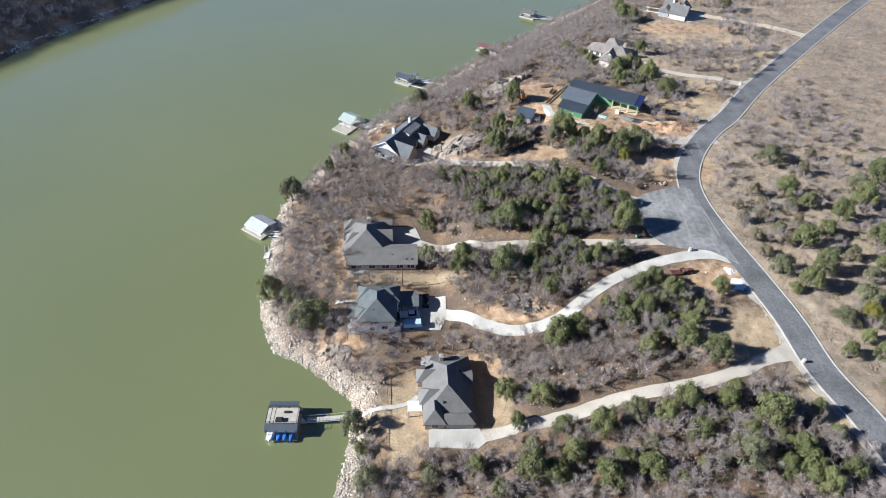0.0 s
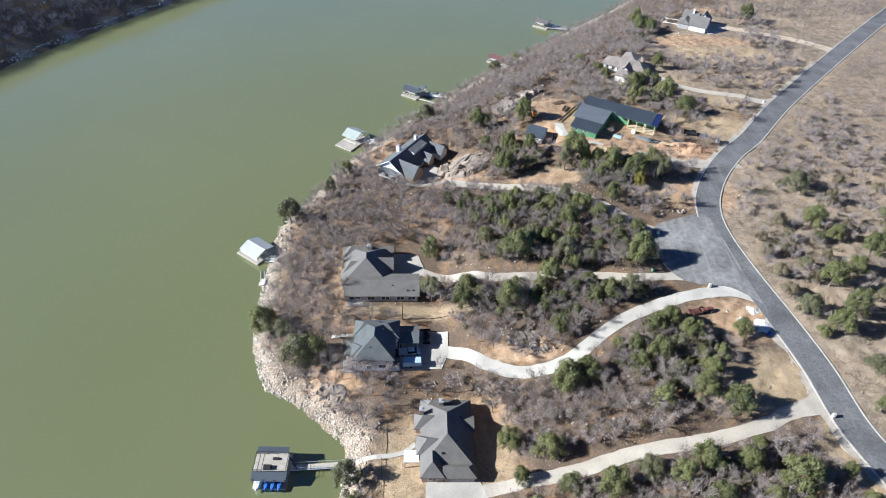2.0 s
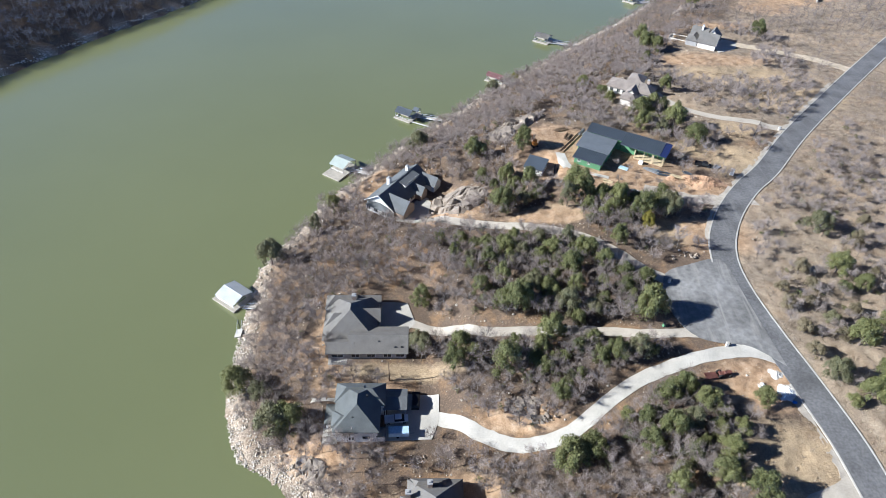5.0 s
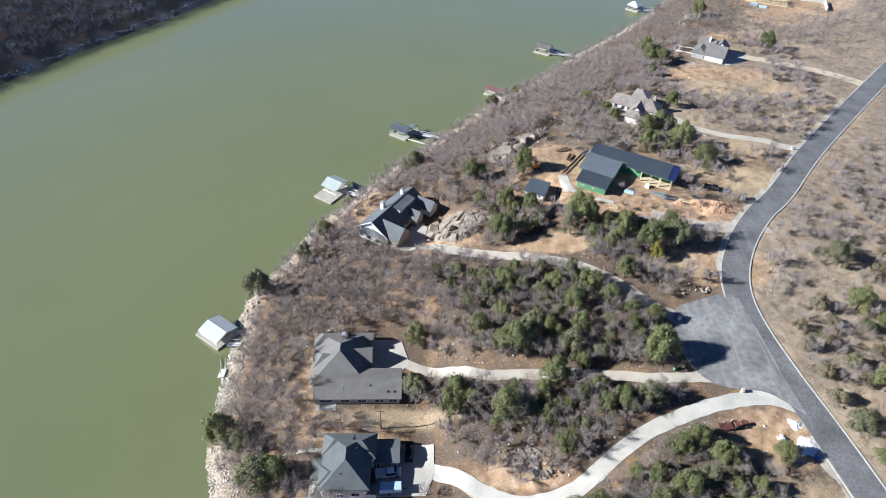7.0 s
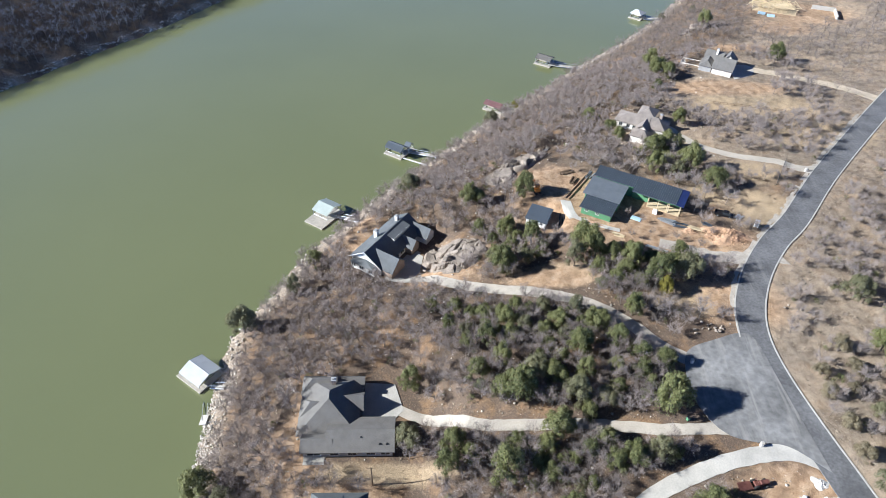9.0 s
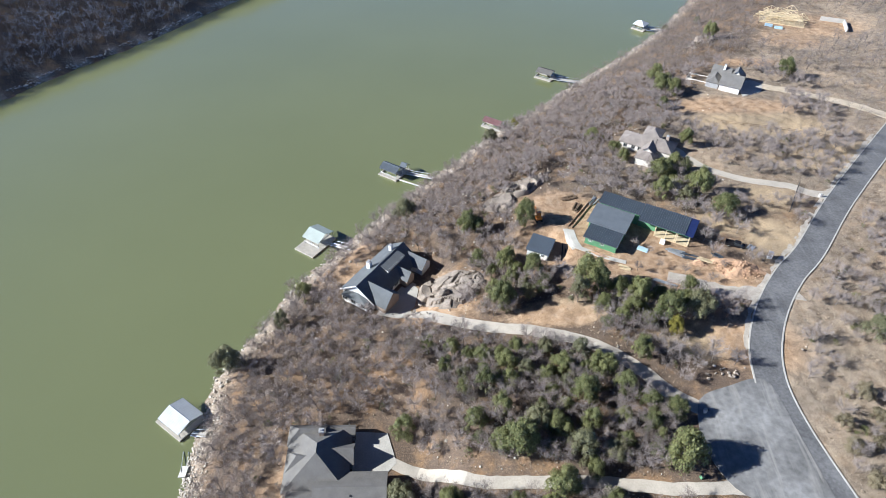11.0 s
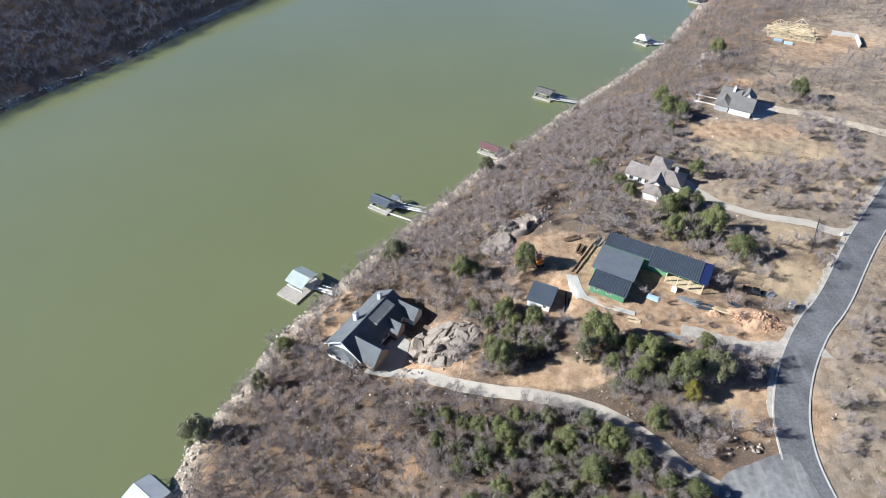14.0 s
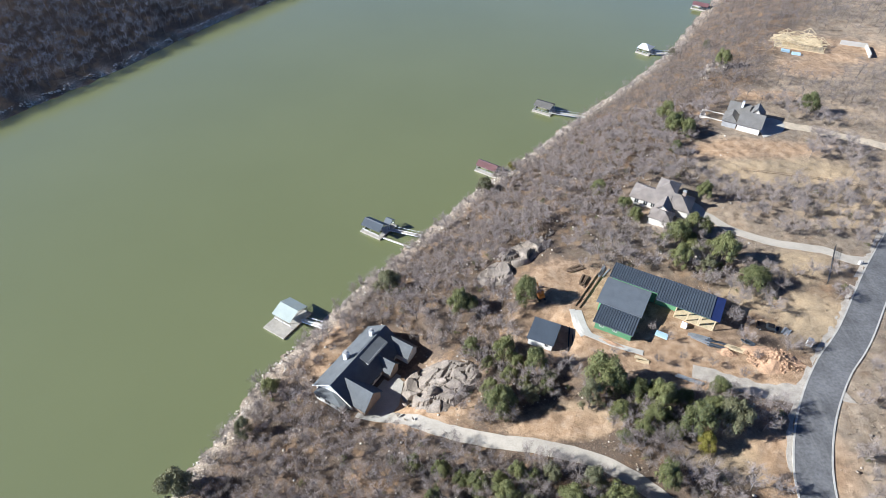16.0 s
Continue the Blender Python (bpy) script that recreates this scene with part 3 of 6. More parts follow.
patch("forecourt_1", [(0.5, 77.5), (0.3, 82.0), (4.5, 83.4), (11.8, 83.6), (13, 81.5), (14, 79), (12, 77.2)], CONCRETE, 0.115, "pale concrete forecourt before the garage", "driveway", straight=True)
patch("forecourt_2", [(-8, 112.2), (3, 113), (4.5, 118), (4.3, 125), (-4, 124.8), (-8, 124)], CONCRETE, 0.115, "pale concrete parking court beside the carport", "driveway", straight=True)
patch("forecourt_3", [(-12.5, 145), (-5, 144.8), (-2.8, 147.5), (-5.5, 155), (-12.8, 155)], CONCRETE, 0.115, "concrete court in the angle of the low house", "driveway", straight=True)
patch("forecourt_4", [(-12, 193.5), (-5, 191.5), (-1.6, 197), (-0.8, 204), (-3, 206), (-9, 199)], CONCRETE, 0.115, "concrete court before the dark-roofed house", "driveway", straight=True)
patch("forecourt_5", [(79.5, 257), (85, 257), (89, 260), (87, 265), (80, 263)], CONCRETE, 0.115, "concrete court beside the stone house", "driveway")
patch("forecourt_6", [(123, 304), (132, 309), (134, 316), (129, 318), (124, 311)], CONCRETE, 0.115, "concrete court before the grey-roofed house", "driveway")
ribbon("site_footing", [(42.2, 219), (43.2, 212.5), (47, 209.6), (52, 207), (57.5, 205)], 1.5, CONCRETE, 0.12, "pale concrete footing strip round the new building", "paving", columns=3)


# ---- houses ----
def roof_loops(x0, x1, y0, y1, eave, rise, axis, ends, over):
    """Top faces of a ridge roof over a rectangle; ends: g gable, h hip, low end first."""
    if axis == "y":
        loops = roof_loops(y0, y1, x0, x1, eave, rise, "x", ends, over)
        return [[(p[1], p[0], p[2]) for p in loop][::-1] for loop in loops]
    half = (y1 - y0) / 2
    slope = rise / half
    a0, a1, b0, b1, ym = x0 - over, x1 + over, y0 - over, y1 + over, (y0 + y1) / 2
    ze, zr = eave - over * slope, eave + rise
    run = min(half + over, (a1 - a0) / 2 - 0.01)
    r0 = a0 if ends[0] == "g" else a0 + run
    r1 = a1 if ends[1] == "g" else a1 - run
    R0, R1 = (r0, ym, zr), (r1, ym, zr)
    c = [(a0, b0, ze), (a1, b0, ze), (a1, b1, ze), (a0, b1, ze)]
    loops = [[c[0], c[1], R1, R0], [c[2], c[3], R0, R1]]
    if ends[0] == "h":
        loops.append([c[3], c[0], R0])
    if ends[1] == "h":
        loops.append([c[1], c[2], R1])
    return loops


def wing(house, x0, x1, y0, y1, eave, rise, axis, ends, wall, roof, over=0.5, foot=-1.2):
    """One block of a house: its walls with the gable triangles, and its roof."""
    b = Build().box(x0, x1, y0, y1, foot, eave)
    for k, e in enumerate(ends):
        if e != "g":
            continue
        if axis == "x":
            xa = x0 if k == 0 else x1 - 0.25
            y_m = (y0 + y1) / 2
            tri = [(y0, eave - 0.05), (y1, eave - 0.05), (y_m, eave + rise - 0.12)]
            pts = [(xa, p, q) for p, q in tri] + [(xa + 0.25, p, q) for p, q in tri]
        else:
            ya = y0 if k == 0 else y1 - 0.25
            x_m = (x0 + x1) / 2
            tri = [(x0, eave - 0.05), (x1, eave - 0.05), (x_m, eave + rise - 0.12)]
            pts = [(p, ya, q) for p, q in tri] + [(p, ya + 0.25, q) for p, q in tri]
        b.add(pts, [[0, 1, 2], [5, 4, 3], [0, 3, 4, 1], [1, 4, 5, 2], [2, 5, 3, 0]])
    part("wall", b.mesh("wall", wall), house)
    r = part("roof", Build().slab(roof_loops(x0, x1, y0, y1, eave, rise, axis, ends, over), 0.22).mesh("roof", roof), house)
    return r


def shed_roof(house, x0, x1, y0, y1, z_low, z_high, mat, ribs=0.0, name="roof", label="", thick=0.2):
    """A single slope that rises to the north of the house's own plan, with standing seams."""
    dz = (z_high - z_low) / (y1 - y0)
    r = part(name, Build().slab([[(x0, y0, z_low), (x1, y0, z_low), (x1, y1, z_high), (x0, y1, z_high)]], thick).mesh(name, mat), house, label)
    if ribs:
        b = Build()
        n = int((x1 - x0) / ribs)
        for i in range(n + 1):
            x = x0 + 0.04 + (x1 - x0 - 0.08) * i / n
            b.add([(x - 0.07, y0, z_low), (x + 0.07, y0, z_low), (x + 0.07, y1, z_high), (x - 0.07, y1, z_high),
                   (x - 0.03, y0, z_low + 0.13), (x + 0.03, y0, z_low + 0.13), (x + 0.03, y1, z_high + 0.13), (x - 0.03, y1, z_high + 0.13)],
                  [[0, 1, 5, 4], [1, 2, 6, 5], [2, 3, 7, 6], [3, 0, 4, 7], [4, 5, 6, 7]])
        part("standing_seams", b.mesh("standing_seams", mat), r)
    return r


def window(house, x, y, z, w, h, way):
    """A framed pane set on a wall that faces s, n, e or w."""
    d = {"s": (0, -1), "n": (0, 1), "e": (1, 0), "w": (-1, 0)}[way]
    turn = {"s": 0, "e": 90, "n": 180, "w": 270}[way]
    m = pose(x, y, z, 0, 0, turn)
    f = Build().box(-w / 2 - 0.1, w / 2 + 0.1, -0.07, 0.05, -0.1, 0).box(-w / 2 - 0.1, w / 2 + 0.1, -0.07, 0.05, h, h + 0.1)
    f.box(-w / 2 - 0.1, -w / 2, -0.07, 0.05, 0, h).box(w / 2, w / 2 + 0.1, -0.07, 0.05, 0, h).box(-0.03, 0.03, -0.06, 0.05, 0, h)
    win = part("window", f.mesh("window", WHITE), house, m=m)
    part("pane", Build().box(-w / 2, w / 2, -0.03, 0.04, 0, h).mesh("pane", GLASS), win)


def chimney(house, x, y, z0, z1, mat, w=0.5):
    c = part("chimney", Build().box(x - w, x + w, y - w, y + w, z0, z1).mesh("chimney", mat), house)
    part("chimney_cap", Build().box(x - w - 0.1, x + w + 0.1, y - w - 0.1, y + w + 0.1, z1, z1 + 0.12).box(x - w * 0.5, x + w * 0.5, y - w * 0.5, y + w * 0.5, z1 + 0.12, z1 + 0.35).mesh("chimney_cap", GREY_WALL), c)


def door(house, x, y, w, h, way, mat=WHITE, name="garage_door"):
    turn = {"s": 0, "e": 90, "n": 180, "w": 270}[way]
    b = Build().box(-w / 2, w / 2, -0.05, 0.05, 0, h)
    for i in range(1, 4):
        b.box(-w / 2, w / 2, -0.08, -0.05, h * i / 4 - 0.03, h * i / 4 + 0.03)
    part(name, b.mesh(name, mat), house, m=pose(x, y, 0, 0, 0, turn))


def vents(roof, spots, mat=DARK_METAL):
    for x, y, z in spots:
        part("roof_vent", Build().box(x - 0.22, x + 0.22, y - 0.22, y + 0.22, z - 0.3, z + 0.25, 0.06).mesh("roof_vent", mat), roof)


def porch_posts(house, spots, z, mat=WHITE, w=0.12):
    for x, y in spots:
        part("post", Build().box(x - w, x + w, y - w, y + w, -0.6, z).mesh("post", mat), house)


# the gabled house by the double-deck dock
g = thing("house", pose(4.5, 92, 5.9, 0, 0, 3), "large grey-shingled brick house with many hips and gables", "house")
r = wing(g, -5.4, 5.7, -7.0, 9.6, 2.8, 3.7, "y", "hh", BRICK, SHINGLE_GREY)
vents(r, [(2.2, -2.5, 4.9), (-1.0, -5.0, 4.2), (3.4, 4.0, 4.3)])
wing(g, -0.6, 6.1, -9.6, -6.6, 2.5, 1.3, "x", "gh", BRICK, SHINGLE_GREY, 0.4)
wing(g, -5.6, -0.9, -9.6, -5.0, 2.8, 2.0, "y", "hg", BRICK, SHINGLE_GREY, 0.4)
wing(g, -7.0, -1.0, 2.6, 6.0, 2.8, 2.0, "x", "hg", BRICK, SHINGLE_GREY, 0.4)
wing(g, -6.6, 0.0, -4.2, 0.2, 2.8, 2.5, "x", "hg", BRICK, SHINGLE_GREY, 0.4)
wing(g, -4.9, 3.0, 7.0, 10.0, 2.8, 1.9, "x", "hh", BRICK, SHINGLE_GREY, 0.4)
wing(g, 3.0, 6.3, 1.5, 5.5, 2.8, 1.5, "x", "gg", BRICK, SHINGLE_GREY, 0.3)
chimney(g, -5.6, 5.8, 1.0, 5.3, BRICK)
chimney(g, -1.0, 7.6, 3.0, 5.9, BRICK)
door(g, 3.4, -9.62, 4.9, 2.2, "s", GREY_WALL)
window(g, -3.2, -9.62, 0.8, 1.6, 1.3, "s")
for yy in (-2, 3.8):
    window(g, -7.02 if yy > 0 else -6.62, yy, 0.7, 1.6, 1.4, "w")
part("patio_cover", Build().box(-9.6, -6.2, -6.2, -3.2, 2.35, 2.55).mesh("patio_cover", WHITE), g, "flat white patio cover")
porch_posts(g, [(-9.4, -6.0), (-9.4, -3.4)], 2.35)

# the two-storey house with the carport
g = thing("house", pose(-14.3, 118, 6.2, 0, 0, 2.5), "two-storey pale stucco house with a dark hipped roof", "house")
r = wing(g, -4.9, 4.6, -6.3, 6.0, 5.2, 2.9, "y", "hh", STUCCO, SHINGLE_GREEN, 0.6)
vents(r, [(2.0, 1.5, 7.0), (-1.0, -4.0, 6.4)])
wing(g, -0.5, 5.6, 0.8, 6.1, 5.2, 1.9, "x", "gh", STUCCO, SHINGLE_GREEN, 0.5)
wing(g, -5.3, 0.5, 1.6, 6.1, 5.2, 1.9, "x", "hg", STUCCO, SHINGLE_GREEN, 0.5)
wing(g, -5.6, 0.0, -5.5, -1.6, 5.2, 1.2, "x", "hg", STUCCO, SHINGLE_GREEN, 0.3)
wing(g, -7.6, -4.6, -3.0, 1.8, 2.6, 0.7, "x", "hg", STUCCO, SHINGLE_GREEN, 0.4)
part("patio_slab", Build().box(-8.3, -4.8, -6.9, -2.9, -0.9, 0.25).mesh("patio_slab", CONCRETE), g, "pale concrete patio")
for xx, zz, ww in ((-0.2, 3.5, 0.8), (-1.4, 0.9, 1.2), (2.0, 1.3, 1.7), (-3.6, 3.6, 0.8), (3.3, 3.5, 0.7)):
    window(g, xx, -6.32, zz, ww, 1.1, "s")
wing(g, 4.6, 6.2, -6.2, -4.2, 2.5, 0.5, "x", "gh", STUCCO, SHINGLE_GREEN, 0.3)
for yy in (-3, 0):
    window(g, -4.92, yy, 3.4, 1.4, 1.2, "w")
cp = part("carport", Build().slab(roof_loops(5.6, 11.0, 0.6, 6.2, 2.9, 0.8, "x", "gg", 0.2), 0.18).mesh("carport", SHINGLE_BLACK), g, "charcoal carport roof on posts")
for xx, yy in ((6.0, 0.9), (10.7, 0.9), (6.0, 5.9), (10.7, 5.9)):
    part("post", Build().box(xx - 0.1, xx + 0.1, yy - 0.1, yy + 0.1, -0.2, 2.85).mesh("post", WHITE), cp)

# the long low house
g = thing("house", pose(-15, 145, 7.3, 0, 0, 3.0), "long low taupe-shingled ranch house with a grey brick front", "house")
r = wing(g, -4.4, 10.0, -10.0, -1.9, 2.75, 1.75, "x", "gg", GREY_WALL, SHINGLE_BROWN, 0.55)
wing(g, -10.0, -3.9, -9.98, -5.6, 2.73, 1.05, "x", "gg", GREY_WALL, SHINGLE_BROWN, 0.55)
vents(r, [(7.2, -8.9, 3.2), (8.8, -8.9, 3.2), (3.0, -7.5, 3.7)])
r = wing(g, -11.4, 1.7, -5.6, 9.8, 2.75, 3.9, "y", "hh", GREY_WALL, SHINGLE_BROWN, 0.55)
wing(g, -4.6, 2.6, 0.6, 5.2, 2.75, 2.2, "x", "gg", GREY_WALL, SHINGLE_BROWN, 0.4)
wing(g, -11.9, -4.0, 5.4, 10.1, 2.75, 2.4, "x", "hg", GREY_WALL, SHINGLE_BROWN, 0.4)
wing(g, -11.6, -4.4, -1.4, 3.4, 2.75, 2.6, "x", "hg", GREY_WALL, SHINGLE_BROWN, 0.4)
wing(g, -2.5, 2.5, 7.5, 10.0, 2.75, 1.3, "x", "gg", GREY_WALL, SHINGLE_BROWN, 0.4)
chimney(g, -4.3, 6.4, 4.0, 6.5, BRICK)
for xx in (-7.6, -3.0, 1.0, 5.2, 8.4):
    window(g, xx, -10.02, 0.7, 2.0 if xx != -7.6 else 3.0, 1.5, "s")
part("porch", Build().box(-9.9, -5.2, -12.0, -10.0, -0.9, 0.15).mesh("porch", CONCRETE), g, "pale concrete porch slab")

# the dark-roofed lake house
g = thing("house", pose(-12.4, 207.6, 5.6, 0, 0, 59), "white house with a long charcoal gabled roof", "house")
r = wing(g, -10.8, 10.8, -5.8, 5.0, 3.0, 3.7, "x", "gg", WHITE, SHINGLE_BLACK, 0.6)
wing(g, -10.4, -4.0, -9.6, -2.0, 3.0, 3.0, "y", "gg", BRICK, SHINGLE_BLACK, 0.5)
wing(g, 1.8, 5.4, -8.4, -3.0, 2.8, 2.0, "y", "gg", BRICK, SHINGLE_BLACK, 0.4)
wing(g, 8.2, 12.4, -9.4, -2.0, 2.9, 2.2, "y", "gg", WHITE, SHINGLE_BLACK, 0.4)
wing(g, -12.6, -9.8, -4.6, 3.6, 2.7, 0.9, "x", "hg", WHITE, SHINGLE_BLACK, 0.4)
d = part("dormer", Build().box(-0.4, 7.4, -3.4, 0.0, 3.2, 5.75).mesh("dormer", WHITE), g, "long shed dormer with white trim")
part("dormer_roof", Build().slab([[(-0.7, -3.8, 5.65), (7.7, -3.8, 5.65), (7.7, 0.1, 6.55), (-0.7, 0.1, 6.55)]], 0.15).mesh("dormer_roof", SHINGLE_BLACK), d)
chimney(g, -1.7, 2.4, 4.0, 7.2, WHITE, 0.6)
chimney(g, 7.4, 1.2, 4.6, 7.4, WHITE, 0.5)
part("bargeboard", Build().beam((-11.45, -6.4, 2.55), (-11.45, -0.4, 6.7), 0.16).beam((-11.45, 5.6, 2.55), (-11.45, -0.4, 6.7), 0.16).mesh("bargeboard", WHITE), g)
for yy in (-3.5, 0, 3):
    window(g, -10.82 if abs(yy) > 9 else -12.62, yy, 0.8, 1.5, 1.3, "w")
for xx in (-3, 3, 8):
    window(g, xx, 5.02, 0.8, 1.8, 1.4, "n")
for xx in (-2.5, 0.2, 6.6):
    window(g, xx, -5.82, 0.7, 1.6, 1.4, "s")
part("entry_slab", Build().box(-2.6, 0.9, -8.6, -7.2, -0.1, 0.16).mesh("entry_slab", CONCRETE), g, "pale stone entry slab")
part("entry_slab", Build().box(1.0, 4.0, -10.2, -8.8, -0.1, 0.16).mesh("entry_slab", CONCRETE), g, "pale stone entry slab")

# the new building in green sheathing
g = thing("house", pose(66, 220, 17.8, 0, 0, -27.7), "unfinished house in green sheathing with dark ribbed metal roofs", "house")
for x0, x1, y0, y1, h in ((-14.6, -2.6, 0.8, 5.3, 4.2), (-14.8, -4.3, -9.0, 0.6, 3.4), (-13.6, -4.6, -15.1, -9.2, 2.7), (-2.4, 3.0, 0.6, 5.6, 4.0), (3.2, 12.8, 2.6, 5.6, 3.9)):
    part("wall", Build().box(x0, x1, y0, y1, -1.0, h).mesh("wall", SHEATHING), g, "green sheathing panels")
shed_roof(g, -15.2, -2.4, 0.3, 5.9, 4.25, 4.75, METAL_DARK, 0.62, label="dark ribbed metal roof")
shed_roof(g, -15.5, -3.8, -9.5, 0.1, 3.5, 4.0, METAL_SMOOTH, label="smooth grey underlay roof")
shed_roof(g, -14.2, -4.1, -15.8, -9.3, 2.75, 3.25, METAL_DARK, 0.62, label="dark ribbed metal roof")
shed_roof(g, -2.3, 11.2, -2.0, 6.2, 4.15, 4.75, METAL_DARK, 0.62, label="dark ribbed metal roof")
shed_roof(g, 11.25, 13.6, -2.0, 6.2, 4.1, 4.7, TARP_BLUE, name="roof_underlay", label="blue roofing membrane")
part("header_beam", Build().box(3.0, 12.9, -1.6, -1.3, 3.5, 4.0).mesh("header_beam", SHEATHING), g)
for xx in (3.1, 6.2, 9.0, 9.4, 12.7):
    part("post", Build().box(xx - 0.13, xx + 0.13, -1.58, -1.32, -0.2, 3.5).mesh("post", LUMBER), g, "raw timber post")
for xx in (4.6, 7.6, 11.0):
    part("brace", Build().beam((xx, -1.4, 3.5), (xx + 0.5, 2.7, 3.3), 0.09).beam((xx - 0.8, 2.55, 0), (xx - 0.8, 2.55, 3.6), 0.09).mesh("brace", LUMBER), g, "raw timber brace")
part("porch_floor", Build().box(3.0, 13.0, -1.7, 2.6, -0.6, 0.12).mesh("porch_floor", LUMBER), g)
for xx in (-12, -8.6):
    window(g, xx, -15.12, 1.3, 0.9, 1.0, "s")
batten = Build().box(-0.04, 0.04, -15.16, -15.1, 0, 2.65).mesh("batten", SHEATHING)
for i in range(16):
    part("batten", batten, g, m=pose(-13.46 + i * 0.6, 0, 0))

# the workshop beside it
g = thing("shed", pose(33.9, 210.3, 16.2, 0, 0, -22.5), "small white shed with a dark metal roof", "shed")
part("wall", Build().box(-3.0, 3.0, -3.1, 3.1, -1.0, 2.6).mesh("wall", WHITE), g)
shed_roof(g, -3.4, 3.4, -3.6, 3.5, 2.7, 3.2, METAL_DARK)
window(g, 1.6, -3.12, 1.2, 0.8, 0.8, "s")

# the stone house on the hill
g = thing("house", pose(75.5, 264.5, 18.4, 0, 0, -28), "cream two-storey house with weathered brown shingle roofs", "house")
wing(g, -8.0, 3.0, -4.4, 3.0, 3.0, 2.0, "x", "hg", STUCCO, SHINGLE_TAN, 0.5)
wing(g, -1.4, 4.0, 0.0, 6.6, 5.0, 1.5, "y", "hh", STUCCO, SHINGLE_TAN, 0.5)
wing(g, 2.4, 9.4, -4.0, 4.0, 3.0, 2.2, "x", "gh", STUCCO, SHINGLE_TAN, 0.5)
wing(g, 0.0, 4.4, -7.0, -2.0, 2.9, 1.8, "y", "gg", STUCCO, SHINGLE_TAN, 0.4)
wing(g, -0.4, 5.6, -11.2, -6.6, 2.7, 1.4, "x", "hh", STUCCO, SHINGLE_TAN, 0.5)
for xx in (-6, -3.2, -1):
    window(g, xx, -4.42, 0.9, 1.2, 1.3, "s")
chimney(g, 6.5, 1.0, 4.0, 6.2, BRICK)

# the grey-roofed house far along the shore
g = thing("house", pose(119.8, 314.5, 18.6, 0, 0, -28) @ Matrix.Diagonal((0.82, 0.82, 0.9, 1)), "pale house with steep grey shingle gables above the lake", "house")
wing(g, -2.5, 7.0, -8.6, 1.0, 3.2, 3.6, "x", "gg", STUCCO, SHINGLE_GREY, 0.5)
wing(g, 0.0, 6.6, 0.0, 8.6, 3.4, 4.0, "y", "gh", STUCCO, SHINGLE_GREY, 0.5)
wing(g, -8.4, 0.0, 0.6, 8.0, 3.6, 2.6, "x", "gg", WHITE, SHINGLE_GREY, 0.5)
wing(g, -9.0, -3.0, -8.0, 0.4, 2.8, 1.6, "y", "hg", GREY_WALL, SHINGLE_GREY, 0.4)
chimney(g, -3.2, 3.0, 5.0, 7.6, WHITE)
for yy in (2.5, 6):
    window(g, -8.42, yy, 1.0, 1.6, 1.8, "w")
part("terrace", Build().box(-19, -9.2, -4.0, 2.5, -2.2, -0.4).mesh("terrace", CONCRETE), g, "pale stone terrace")
tw = part("terrace_wall", Build().box(-19.2, -18.9, -4.2, 2.7, -2.4, 0.3).box(-18.9, -9.2, 2.5, 2.8, -2.4, 0.3).box(-18.9, -9.2, -4.2, -3.9, -2.4, 0.3).mesh("terrace_wall", STUCCO), g)

# the timber frame far off
g = thing("timber_building", pose(172, 390, 17.0, 0, 0, -20), "raw timber house frame with piled trusses", "building site")
rng = random.Random(5)
for i in range(30):
    b = Build()
    x, y, z = rng.uniform(-10, 9), rng.uniform(-7, 7), rng.uniform(0.3, 3.2)
    a, tilt, w = rng.uniform(-0.35, 0.35), rng.uniform(-0.7, 0.9), rng.uniform(3, 5.5)
    c, s = math.cos(a) * w, math.sin(a) * w
    top = Vector((x + tilt, y + tilt, z + rng.uniform(1.2, 2.6)))
    p, q = Vector((x - c, y - s, z - 0.2)), Vector((x + c, y + s, z))
    for u, v in ((p, q), (p, top), (q, top), ((p + q) / 2, top), ((p * 3 + q) / 4, (p + top) / 2)):
        b.beam(u, v, 0.13)
    part("truss", b.mesh("truss", LUMBER), g)
for i in range(9):
    x = -9 + i * 2.2
    part("stud_wall", Build().box(x, x + 1.6, -7.2, -7.0, 0, 0.2).box(x, x + 0.14, -7.2, -7.0, 0, 2.8).box(x + 0.8, x + 0.94, -7.2, -7.0, 0, 2.8).box(x, x + 1.6, -7.2, -7.0, 2.7, 2.85).mesh("stud_wall", LUMBER), g)
part("floor_deck", Build().box(-11, 10, -7.5, 7.5, -0.6, 0.15).mesh("floor_deck", LUMBER), g)
w7 = thing("retaining_wall", pose(195, 383.5, 16.6, 0, 0, -18), "pale concrete retaining wall round an excavation", "wall")
for x0, x1, y0, y1 in ((-6, 5, 5.4, 5.9), (4.6, 5.1, -6, 5.4)):
    part("wall_panel", Build().box(x0, x1, y0, y1, -0.8, 2.4).mesh("wall_panel", CONCRETE), w7)
for k, (x, y) in enumerate(((162.0, 381.5), (165.6, 378.4))):
    ob = tagged(new("material_stack", Build().box(-1.8, 1.8, -0.8, 0.8, -0.1, 0.9, 0.1).mesh("material_stack", PALE_BLUE)), "stack of building material under a pale blue wrap", "building material", "wrapped stacks")
    ob.matrix_basis = Matrix.Translation(at_ground(x, y)) @ pose(0, 0, 0, 0, 0, -25 + 8 * k)


